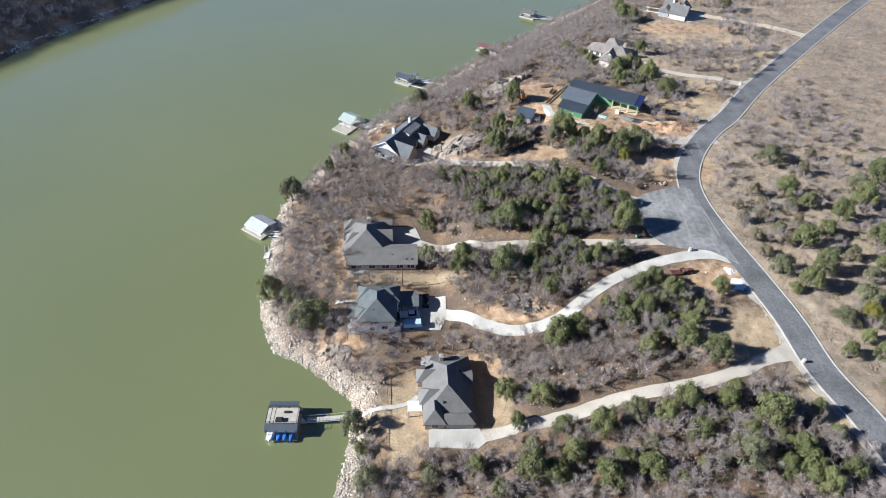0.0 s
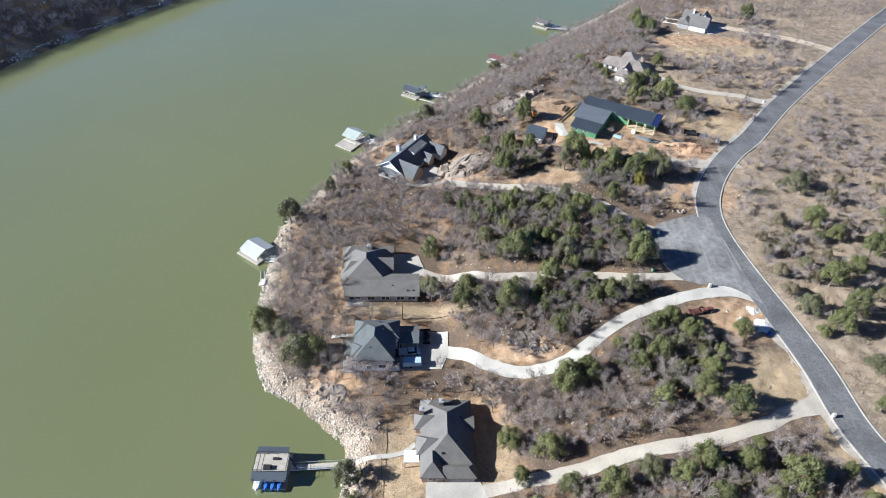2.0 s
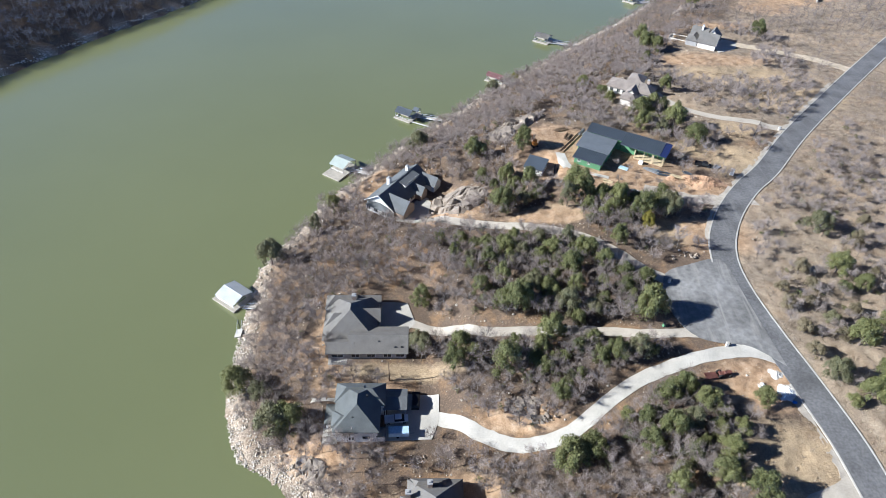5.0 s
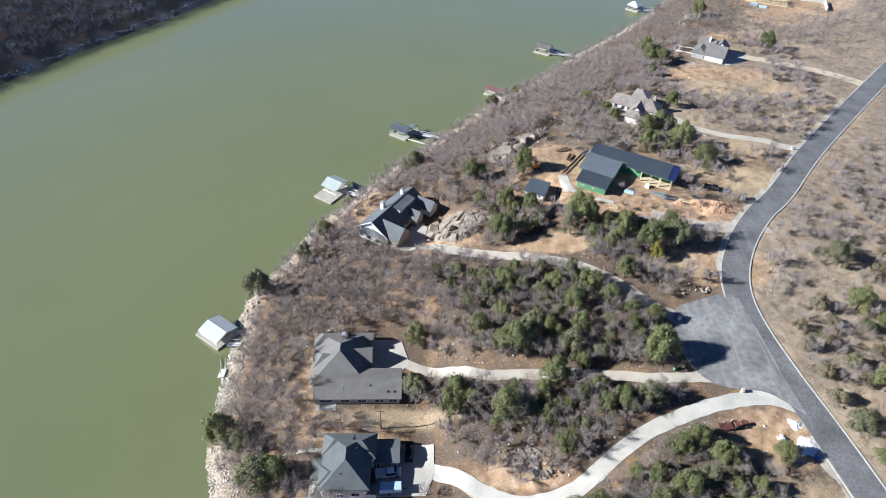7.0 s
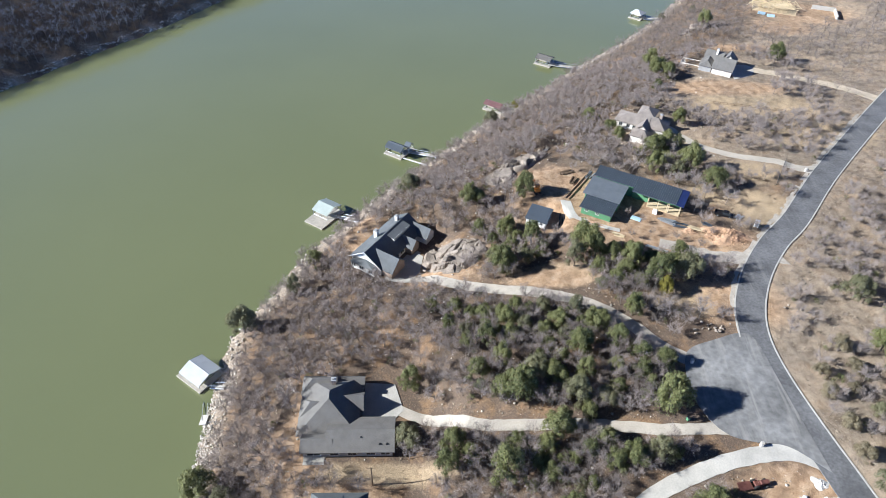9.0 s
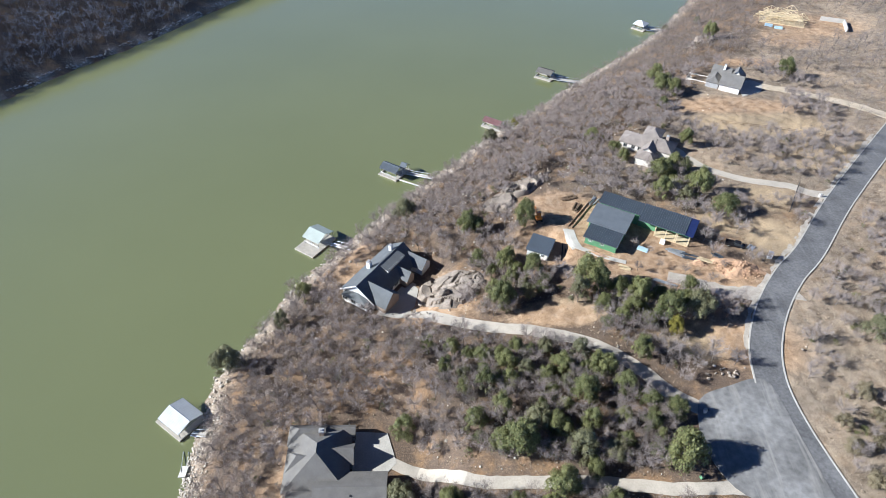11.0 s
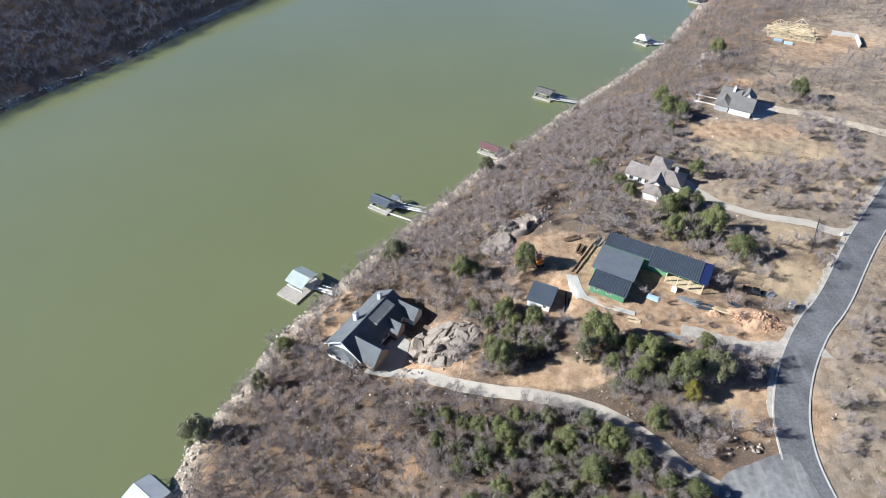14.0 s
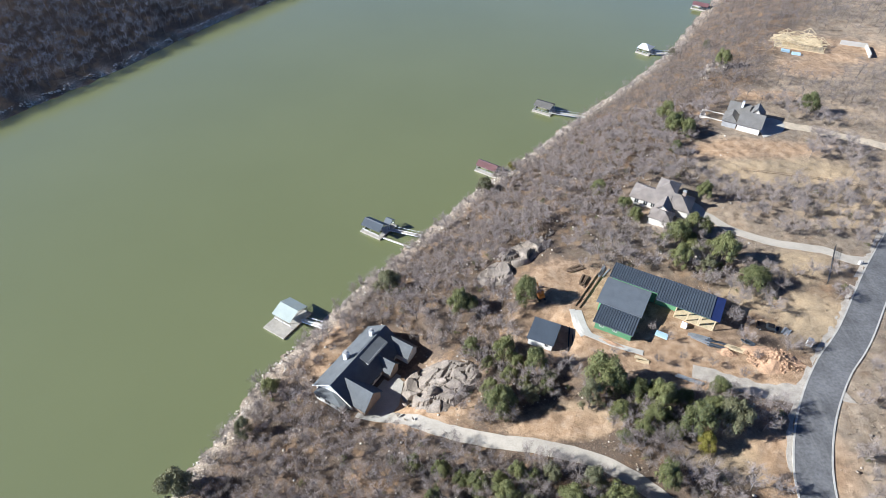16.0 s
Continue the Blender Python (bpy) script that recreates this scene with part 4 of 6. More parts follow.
# ---- docks ----
def gangway(name, a, b, width, za, zb, label, rails=True):
    """A footbridge between the shore and a dock."""
    a, b = Vector((*a, za)), Vector((*b, zb))
    d = b - a
    n = Vector((-d.y, d.x, 0)).normalized() * (width / 2)
    g = thing(name, Matrix.Translation(a), label, "gangway")
    count = max(3, int(d.length / 0.7))
    for i in range(count):
        p, q = d * (i / count), d * ((i + 0.93) / count)
        part("plank", Build().slab([[p - n, q - n, q + n, p + n]], 0.1).mesh("plank", DECKING), g)
    for s in (-1, 1):
        part("beam", Build().beam(n * s - Vector((0, 0, 0.15)), d + n * s - Vector((0, 0, 0.15)), 0.12).mesh("beam", GALVANISED), g)
        if rails:
            b2 = Build().beam(n * s + Vector((0, 0, 1.0)), d + n * s + Vector((0, 0, 1.0)), 0.05)
            posts = max(2, int(d.length / 2))
            for i in range(posts + 1):
                p = d * (i / posts) + n * s
                b2.beam(p, p + Vector((0, 0, 1.0)), 0.04)
            part("railing", b2.mesh("railing", GALVANISED), g)
    return g


def boat_dock(x, y, turn, length, width, eave, rise, roof, label, deck=(0, 0, 0, 0), ends="gg", ribs=True, slip=True):
    """A floating deck with a boat slip, posts and a roof; deck: how far it reaches past the roof, -x, +x, -y, +y."""
    g = thing("boat_dock", pose(x, y, 0, 0, 0, turn), label, "boat dock", "boat docks")
    L, W = length / 2, width / 2
    x0, x1, y0, y1 = -L - deck[0], L + deck[1], -W - deck[2], W + deck[3]
    b = Build()
    if slip:
        b.box(x0, x1, y0, y0 + 1.5, 0.1, 0.55).box(x0, x1, y1 - 1.5, y1, 0.1, 0.55).box(x1 - 1.6, x1, y0 + 1.5, y1 - 1.5, 0.1, 0.55)
        if deck[0]:
            b.box(x0, -L, y0 + 1.5, y1 - 1.5, 0.1, 0.55)
    else:
        b.box(x0, x1, y0, y1, 0.1, 0.55)
    part("deck", b.mesh("deck", DECKING), g, "weathered plank deck")
    fl = Build()
    for i in range(4):
        xa = x0 + (x1 - x0) * (i + 0.1) / 4
        fl.box(xa, xa + (x1 - x0) * 0.2, y0 + 0.1, y0 + 1.3, -0.4, 0.1).box(xa, xa + (x1 - x0) * 0.2, y1 - 1.3, y1 - 0.1, -0.4, 0.1)
    part("floats", fl.mesh("floats", RUBBER), g)
    for px in (-L + 0.3, 0, L - 0.3):
        for py in (-W + 0.3, W - 0.3):
            part("post", Build().beam((px, py, 0.5), (px, py, eave + 0.1), 0.09).mesh("post", GALVANISED), g)
    rail = Build()
    for py in (-W + 0.3, W - 0.3):
        rail.beam((-L + 0.3, py, eave - 0.1), (L - 0.3, py, eave - 0.1), 0.1).beam((-L + 0.3, py, 1.5), (L - 0.3, py, 1.5), 0.05)
    for px in (-L + 0.3, 0, L - 0.3):
        rail.beam((px, -W + 0.3, eave - 0.1), (px, W - 0.3, eave - 0.1), 0.1)
    part("roof_frame", rail.mesh("roof_frame", GALVANISED), g)
    loops = roof_loops(-L + 0.3, L - 0.3, -W + 0.3, W - 0.3, eave, rise, "x", ends, 0.3)
    rf = part("roof", Build().slab(loops, 0.12).mesh("roof", roof), g)
    if ribs:
        b = Build()
        h = W
        n = int(length / 0.6)
        for i in range(n + 1):
            xx = -L + 0.05 + (length - 0.1) * i / n
            for s in (-1, 1):
                lo, hi = Vector((xx, s * h, eave - 0.3 * rise / (h - 0.3) + 0.03)), Vector((xx, 0, eave + rise + 0.03))
                b.beam(lo, hi, 0.035)
        b.beam((-L, 0, eave + rise + 0.04), (L, 0, eave + rise + 0.04), 0.1)
        part("seams", b.mesh("seams", roof), rf)
    return g


# the double-deck dock
g = thing("boat_dock", pose(-35.2, 86.6, 0, 0, 0, 1), "double-deck boat dock with dark roof strips and railings", "boat dock", "boat docks")
part("deck", Build().box(-3.8, 3.8, -1.0, 4.6, 0.1, 0.55).box(-3.8, 3.8, -4.6, -1.0, 0.1, 0.5).mesh("deck", DECKING), g, "weathered plank deck")
part("floats", Build().box(-3.7, 3.7, -4.4, -3.2, -0.4, 0.1).box(-3.7, 3.7, 3.2, 4.4, -0.4, 0.1).mesh("floats", RUBBER), g)
part("upper_deck", Build().box(-3.75, 3.75, -2.2, 2.6, 3.15, 3.35).mesh("upper_deck", DECKING), g, "pale upper sun deck")
part("lean_to_roof", Build().slab([[(-3.95, -4.0, 2.85), (3.95, -4.0, 2.85), (3.95, -1.95, 3.45), (-3.95, -1.95, 3.45)]], 0.12).mesh("lean_to_roof", METAL_DARK), g, "dark metal lean-to roof")
part("north_roof", Build().slab([[(-3.6, 2.3, 4.3), (3.6, 2.3, 4.3), (3.6, 3.9, 4.1), (-3.6, 3.9, 4.1)]], 0.12).mesh("north_roof", METAL_DARK), g, "dark metal roof strip")
for xx in (-3.6, -1.2, 1.2, 3.6):
    for yy in (-3.8, -2.1, 2.5):
        part("post", Build().beam((xx, yy, 0.5), (xx, yy, 3.2 if yy < 2 else 4.2), 0.09).mesh("post", DARK_METAL), g)
b = Build()
for xx in np.linspace(-3.7, 3.7, 9):
    b.beam((xx, -2.0, 3.3), (xx, -2.0, 4.3), 0.035).beam((xx, 2.5, 3.3), (xx, 2.5, 4.3), 0.035)
for zz in (3.8, 4.3):
    b.beam((-3.7, -2.0, zz), (3.7, -2.0, zz), 0.04).beam((-3.7, 2.5, zz), (3.7, 2.5, zz), 0.04).beam((-3.7, -2.0, zz), (-3.7, 2.5, zz), 0.04).beam((3.7, -2.0, zz), (3.7, 2.5, zz), 0.04)
part("railing", b.mesh("railing", DARK_METAL), g)
part("deck_table", Build().box(0.2, 1.6, 0.9, 1.5, 3.35, 3.75, 0.1).box(-1.5, 0.3, -1.6, -0.5, 3.35, 4.1, 0.15).mesh("deck_table", DARK_METAL), g)
part("stair", Build().beam((3.9, 1.8, 3.3), (5.4, 0.4, 0.8), 0.25).beam((3.9, 3.0, 3.3), (5.4, 1.6, 0.8), 0.05).mesh("stair", DARK_METAL), g)


def hull(length, width, h, mat_name, mat, parent=None):
    """A pointed hull with a rounded top."""
    L, W = length / 2, width / 2
    rows = []
    for t, w in ((-1, 0.82), (-0.5, 1.0), (0.2, 0.95), (0.7, 0.6), (1, 0.08)):
        rows += [(t * L, -W * w, h * 0.45), (t * L, -W * w * 0.6, h), (t * L, W * w * 0.6, h), (t * L, W * w, h * 0.45), (t * L, 0, 0)]
    f = []
    for i in range(4):
        for j in range(5):
            f.append([i * 5 + j, i * 5 + (j + 1) % 5, i * 5 + 5 + (j + 1) % 5, i * 5 + 5 + j])
    f += [[0, 1, 2, 3, 4][::-1], [20, 21, 22, 23, 24]]
    return mesh_of(mat_name, rows, f, mat)


for k, (dx, mat, label, cat) in enumerate(((-0.6, BLUE_COVER, "watercraft under a blue cover on a dock", "watercraft"), (0.9, BLUE_COVER, "watercraft under a blue cover on a dock", "watercraft"),
                                          (2.4, BLUE_COVER, "watercraft under a blue cover on a dock", "watercraft"), (-2.6, WHITE, "small white boat on a dock", "boat"))):
    ob = tagged(new("watercraft" if k < 3 else "small_boat", hull(3.0 if k < 3 else 3.4, 1.15 if k < 3 else 1.9, 0.95, "hull", mat)), label, cat, "covered watercraft" if k < 3 else "")
    ob.matrix_basis = pose(-35.2 + dx, 82.9, 0.5, 0, 0, -90)
gangway("gangway", (-31.2, 87.3), (-16.5, 88.0), 1.3, 0.65, 2.2, "long galvanised gangway from shore to dock")

boat_dock(-57.0, 160.9, -34, 7.9, 7.4, 2.6, 1.1, METAL_WHITE, "boat dock with a pale metal gable roof", (1.2, 0.2, 0.4, 0.2))
gangway("gangway", (-53.6, 157.4), (-49.5, 156.6), 1.2, 0.6, 1.6, "short gangway from shore to dock")
boat_dock(-35.0, 229.9, -31.5, 6.8, 7.6, 3.5, 1.4, METAL_GREEN, "boat dock with a pale green metal roof", (0.5, 0.5, 3.6, 0.3), ribs=False, slip=False)
gangway("gangway", (-31.4, 228.6), (-23.5, 224.6), 1.4, 0.65, 2.2, "gangway from the rocky shore to a dock")
boat_dock(-14.4, 269.2, -31, 7.6, 5.0, 3.4, 1.2, METAL_DARK, "boat dock with a dark metal roof", (0.3, 0.3, 0.3, 0.3))
boat_dock(-9.6, 271.6, -31, 2.6, 3.4, 3.0, 1.0, METAL_DARK, "small dark-roofed dock shelter", (0.1, 0.3, 0.2, 0.2), ribs=False, slip=False)
gangway("gangway", (-10, 270.2), (1.5, 265.3), 1.3, 0.65, 2.0, "long gangway from shore to dock")
gangway("gangway", (-11.6, 266), (-0.5, 260.2), 0.5, 0.5, 0.9, "narrow pale catwalk to the shore", rails=False)
boat_dock(25.1, 305.9, -32, 8.4, 4.4, 3.0, 1.0, METAL_RED, "boat dock with a red metal roof", (0.3, 0.6, 0.3, 0.3))
gangway("gangway", (28.5, 303.6), (37.5, 302.5), 1.2, 0.6, 2.0, "short gangway from shore to dock")
boat_dock(51.6, 353.2, -30, 8.0, 6.0, 3.2, 0.9, SHINGLE_GREY, "boat dock with a grey roof", (0.3, 0.3, 0.4, 0.2))
gangway("gangway", (54.8, 351.0), (69, 345.4), 1.8, 0.6, 1.8, "long pale gangway from shore to dock")
boat_dock(109.9, 415.3, -38, 6.8, 6.8, 3.0, 1.6, METAL_WHITE, "boat dock with a white hipped roof", (0.3, 0.3, 0.3, 0.3), "hh", False)
gangway("gangway", (112.6, 412.6), (123, 411.2), 1.8, 0.6, 1.8, "pale gangway from shore to dock")
boat_dock(156.0, 476.0, -30, 9.0, 6.0, 2.8, 1.0, METAL_RED, "distant boat dock with a red and white roof", (0.3, 2.0, 0.3, 0.3), ribs=False)
gangway("gangway", (160, 473.4), (168, 473), 1.6, 0.6, 1.6, "pale gangway from shore to dock")
for k, (x, y, a) in enumerate(((61.2, 337.6, 25), (47.4, 322.5, 60))):
    ob = tagged(new("rowing_boat", hull(4.2, 1.5, 0.7, "hull", WHITE)), "small white boat drawn up at the shore", "boat", "beached boats")
    ob.matrix_basis = pose(x, y, 0.15, 0, 0, a)
sl = thing("boat_ramp_rails", Matrix.Translation((-52.0, 148.2, 0)), "narrow pale ramp with two rails into the water", "boat ramp")
part("ramp_slab", Build().slab([[(-1.2, -2.2, 0.5), (0.6, -2.2, 0.9), (0.6, 0.6, 0.9), (-1.2, 0.6, 0.5)]], 0.2).mesh("ramp_slab", CONCRETE), sl)
for s in (0, 1.2):
    part("rail", Build().beam((-0.8 + s, -1, 0.7), (-2.2 + s, 4.5, 0.1), 0.07).mesh("rail", GALVANISED), sl)


# ---- vehicles ----
def vehicle(m, label, category, paint, pickup=False, length=5.2, width=1.95):
    g = thing("pickup_truck" if pickup else "car", m, label, category)
    L, W = length / 2, width / 2
    b = Build().box(-L, L, -W, W, 0.42, 0.98, 0.08)
    if pickup:
        b.box(-L + 0.05, -0.5, -W, -W + 0.1, 0.98, 1.25).box(-L + 0.05, -0.5, W - 0.1, W, 0.98, 1.25).box(-L, -L + 0.1, -W, W, 0.98, 1.25)
    part("body", b.mesh("body", paint), g)
    c0, c1 = (-0.5, 1.3) if pickup else (-L + 0.25, 1.1)
    v = [(c0, -W + 0.06, 0.98), (c1 + 0.6, -W + 0.06, 0.98), (c1 + 0.6, W - 0.06, 0.98), (c0, W - 0.06, 0.98),
         (c0 + 0.2, -W + 0.25, 1.68), (c1, -W + 0.25, 1.68), (c1, W - 0.25, 1.68), (c0 + 0.2, W - 0.25, 1.68)]
    f = [[0, 1, 5, 4], [1, 2, 6, 5], [2, 3, 7, 6], [3, 0, 4, 7], [4, 5, 6, 7]]
    part("windows", Build().add(v, f).mesh("windows", GLASS), g)
    part("cab_roof", Build().box(c0 + 0.2, c1, -W + 0.22, W - 0.22, 1.66, 1.76, 0.05).mesh("cab_roof", paint), g)
    for xx in (-L + 0.95, L - 0.95):
        for s in (-1, 1):
            w = part("wheel", Build().beam((xx, s * W - s * 0.22, 0.36), (xx, s * W + s * 0.02, 0.36), 0.36, sides=12).mesh("wheel", RUBBER), g)
            part("rim", Build().beam((xx, s * W, 0.36), (xx, s * W + s * 0.035, 0.36), 0.2, sides=10).mesh("rim", GALVANISED), w)
    part("headlights", Build().box(L - 0.06, L + 0.02, -W + 0.1, -W + 0.45, 0.7, 0.88).box(L - 0.06, L + 0.02, W - 0.45, W - 0.1, 0.7, 0.88).mesh("headlights", WHITE), g)
    return g


vehicle(Matrix.Translation(at_ground(-5.6, 117.6, 0.12)) @ pose(0, 0, 0, 0, 0, 8), "white pickup truck parked before the carport", "truck", CAR_WHITE, True, 5.6)
vehicle(Matrix.Translation(at_ground(-1.3, 122.8, 0.12)) @ pose(0, 0, 0, 0, 0, 91), "black car parked on the concrete court", "car", CAR_BLACK, False, 5.0)
vehicle(Matrix.Translation(at_ground(2.7, 84.0, 0.05)) @ pose(0, 0, 0, 0, 0, 5), "black car parked beside the garage", "car", CAR_BLACK, False, 4.6)
vehicle(Matrix.Translation(at_ground(90.4, 213.0, 0.02)) @ pose(0, 0, 0, 0, 0, -20), "dark pickup truck parked on dry grass", "truck", CAR_BLACK, True, 5.4)
tr = thing("trailer", Matrix.Translation(at_ground(-4.7, 113.9, 0.12)) @ pose(0, 0, 0, 0, 0, 5), "trailer with a pale blue covered top", "trailer")
part("box", Build().box(-2.4, 2.4, -1.0, 1.0, 0.6, 2.1, 0.12).mesh("box", PALE_BLUE), tr)
part("chassis", Build().box(-2.4, 2.4, -0.9, 0.9, 0.42, 0.6).beam((2.4, 0, 0.5), (3.6, 0, 0.45), 0.07).mesh("chassis", DARK_METAL), tr)
for s in (-1, 1):
    part("wheel", Build().beam((-0.3, s * 0.8, 0.33), (-0.3, s * 1.02, 0.33), 0.33, sides=12).mesh("wheel", RUBBER), tr)
# machine on the building site and one beside the corner clearing
ex = thing("digger", Matrix.Translation(at_ground(34.4, 223.0)) @ pose(0, 0, 0, 0, 0, 110), "small orange digger with its arm raised", "digger")
part("tracks", Build().box(-1.3, 1.3, -1.0, -0.55, 0, 0.6, 0.15).box(-1.3, 1.3, 0.55, 1.0, 0, 0.6, 0.15).mesh("tracks", RUBBER), ex)
part("cab", Build().box(-0.9, 0.8, -0.8, 0.8, 0.65, 1.5, 0.1).box(-0.2, 0.7, -0.75, 0.1, 1.5, 2.5, 0.08).mesh("cab", ORANGE), ex)
part("arm", Build().beam((0.8, 0, 1.2), (2.6, 0, 3.2), 0.18).beam((2.6, 0, 3.2), (4.0, 0, 1.4), 0.14).mesh("arm", ORANGE), ex)
part("bucket", Build().box(3.7, 4.4, -0.4, 0.4, 0.8, 1.4, 0.1).mesh("bucket", DARK_METAL), ex)
tr = thing("tractor", Matrix.Translation(at_ground(70.4, 125.6)) @ pose(0, 0, 0, 0, 0, 10), "rusty red tractor with a flat trailer", "tractor")
part("bonnet", Build().box(0.3, 2.2, -0.45, 0.45, 0.7, 1.4, 0.12).mesh("bonnet", RUST), tr)
part("seat_frame", Build().box(-0.9, 0.3, -0.6, 0.6, 0.7, 1.1, 0.08).beam((-0.7, -0.5, 1.0), (-0.7, -0.5, 2.2), 0.05).beam((-0.7, 0.5, 1.0), (-0.7, 0.5, 2.2), 0.05).beam((-0.7, -0.5, 2.2), (-0.7, 0.5, 2.2), 0.05).mesh("seat_frame", RUST), tr)
for xx, rr in ((-0.6, 0.65), (1.8, 0.42)):
    for s in (-1, 1):
        part("wheel", Build().beam((xx, s * 0.6, rr), (xx, s * 0.95, rr), rr, sides=14).mesh("wheel", RUBBER), tr)
part("flat_bed", Build().box(-4.2, -1.3, -0.9, 0.9, 0.5, 0.65).mesh("flat_bed", RUST), tr)


# ---- roadside and yard things ----
def mailbox(x, y):
    g = thing("mailbox", Matrix.Translation(at_ground(x, y)), "pale stone mailbox pillar beside the road", "mailbox", "mailbox pillars")
    part("pillar", Build().box(-0.3, 0.3, -0.3, 0.3, -0.3, 1.25, 0.05).mesh("pillar", STUCCO), g)
    part("cap", Build().box(-0.36, 0.36, -0.36, 0.36, 1.25, 1.38, 0.05).mesh("cap", CONCRETE), g)
    part("letter_box", Build().box(0.3, 0.75, -0.15, 0.15, 0.85, 1.15, 0.04).mesh("letter_box", DARK_METAL), g)


for x, y in ((65.2, 155.9), (74.2, 134.4), (89.7, 94.3), (124.5, 236.6)):
    mailbox(x, y)
bin_ob = thing("wheeled_bin", Matrix.Translation(at_ground(60.4, 140.6)) @ pose(0, 0, 0, 0, 0, 20), "dark green wheeled bin beside the driveway", "bin")
part("bin_body", Build().box(-0.3, 0.3, -0.35, 0.35, 0.05, 1.0, 0.04).mesh("bin_body", SHEATHING), bin_ob)
part("lid", Build().box(-0.33, 0.33, -0.38, 0.38, 1.0, 1.08, 0.03).mesh("lid", DARK_METAL), bin_ob)
for q in (-0.28, 0.28):
    part("wheel", Build().beam((q - 0.04, 0.33, 0.12), (q + 0.04, 0.33, 0.12), 0.12, sides=10).mesh("wheel", RUBBER), bin_ob)
tb = thing("portable_toilet", Matrix.Translation(at_ground(98.2, 207.6)) @ pose(0, 0, 0, 0, 0, -25), "white portable toilet on the roadside", "toilet")
part("cabin", Build().box(-0.6, 0.6, -0.6, 0.6, 0, 2.15, 0.05).mesh("cabin", WHITE), tb)
part("roof_cap", Build().slab([[(-0.66, -0.66, 2.15), (0.66, -0.66, 2.15), (0, 0, 2.35)], [(0.66, -0.66, 2.15), (0.66, 0.66, 2.15), (0, 0, 2.35)],
                               [(0.66, 0.66, 2.15), (-0.66, 0.66, 2.15), (0, 0, 2.35)], [(-0.66, 0.66, 2.15), (-0.66, -0.66, 2.15), (0, 0, 2.35)]], 0.06).mesh("roof_cap", GALVANISED), tb)
part("door", Build().box(-0.4, 0.4, -0.63, -0.6, 0.1, 1.95).mesh("door", GALVANISED), tb)


def board_fence(name, points, h, mat, label, rails=2):
    """Posts and rails along a line of points."""
    g = thing(name, Matrix.Translation(at_ground(*points[0])), label, "fence")
    o = at_ground(*points[0])
    for (ax, ay), (bx, by) in zip(points[:-1], points[1:]):
        n = max(1, int(math.hypot(bx - ax, by - ay) / 2.4))
        for i in range(n):
            p, q = (at_ground(ax + (bx - ax) * k / n, ay + (by - ay) * k / n) - o for k in (i, i + 1))
            part("fence_post", Build().beam(p - Vector((0, 0, 0.3)), p + Vector((0, 0, h)), 0.09).mesh("fence_post", mat), g)
            r = Build()
            for k in range(rails):
                up = Vector((0, 0, h * (k + 0.6) / rails))
                r.beam(p + up, q + up, 0.06)
            part("fence_rail", r.mesh("fence_rail", mat), g)
    return g


board_fence("fence", [(-10.2, 97.0), (-10.0, 88.6)], 0.9, FENCE_WOOD, "low brown wooden fence along the lawn edge", 1)
board_fence("fence", [(-9.9, 87.2), (-9.2, 78.0)], 0.9, FENCE_WOOD, "low brown wooden fence along the lawn edge", 1)
board_fence("fence", [(-10.2, 97.0), (-3.0, 100.5)], 0.9, FENCE_WOOD, "low brown wooden fence along the lawn edge", 1)
board_fence("fence", [(112.0, 228.7), (120.8, 243.6)], 1.5, DARK_METAL, "dark pipe fence beside the drive", 4)
board_fence("fence", [(108, 283.5), (131, 278), (150, 271)], 1.2, FENCE_WOOD, "long low wooden field fence", 2)
board_fence("fence", [(96, 237), (112, 229)], 1.0, FENCE_WOOD, "weathered wooden field fence", 2)
ribbon("garden_path", [(-16, 87.8), (-9.7, 88), (-5, 89.2), (-2.5, 91.5)], 1.1, CONCRETE, 0.09, "pale paved garden path to the dock", "path", columns=3)
ribbon("shore_path", [(-36, 119.2), (-31, 121.4), (-26, 122.6), (-20, 122.4)], 0.9, CONCRETE, 0.1, "pale paved path from the house to the shore", "path", columns=3)


def stack(x, y, turn, mat, label, n=6, length=4.0, group=""):
    """A loose pile of boards."""
    r = random.Random(int(x * 7 + y))
    g = thing("lumber_stack", Matrix.Translation(at_ground(x, y)) @ pose(0, 0, 0, 0, 0, turn), label, "lumber", group)
    for i in range(n):
        a = pose(r.uniform(-0.6, 0.6), r.uniform(-0.9, 0.9), 0.08 + 0.12 * (i // 2), 0, 0, r.uniform(-9, 9))
        part("board", Build().box(-length / 2, length / 2, -0.2, 0.2, -0.08, 0.08).mesh("board", mat), g, m=a)


stack(72.4, 210.0, -25, GALVANISED, "scattered metal sheets on the building site", 8, 4.5, "material stacks")
stack(76.0, 208.2, -18, METAL_DARK, "stacked dark roofing sheets on the building site", 8, 4.0, "material stacks")
stack(80.2, 206.9, -25, LUMBER, "stack of raw boards on the building site", 7, 3.6, "material stacks")
stack(45.2, 234.2, 30, FENCE_WOOD, "heap of dark boards on bare dirt", 7, 4.5, "material stacks")
stack(94.8, 212.2, 40, GALVANISED, "small heap of metal pipes on dry grass", 5, 2.4, "material stacks")
pipe = thing("trench_pipe", Matrix.Translation(at_ground(48.0, 226.5)) @ pose(0, 0, 0, 0, 0, 57), "long dark trench forms beside the new building", "formwork")
for s in (-0.6, 0.6):
    part("form_board", Build().box(-8, 7, s - 0.1, s + 0.1, -0.3, 0.35).mesh("form_board", FENCE_WOOD), pipe)


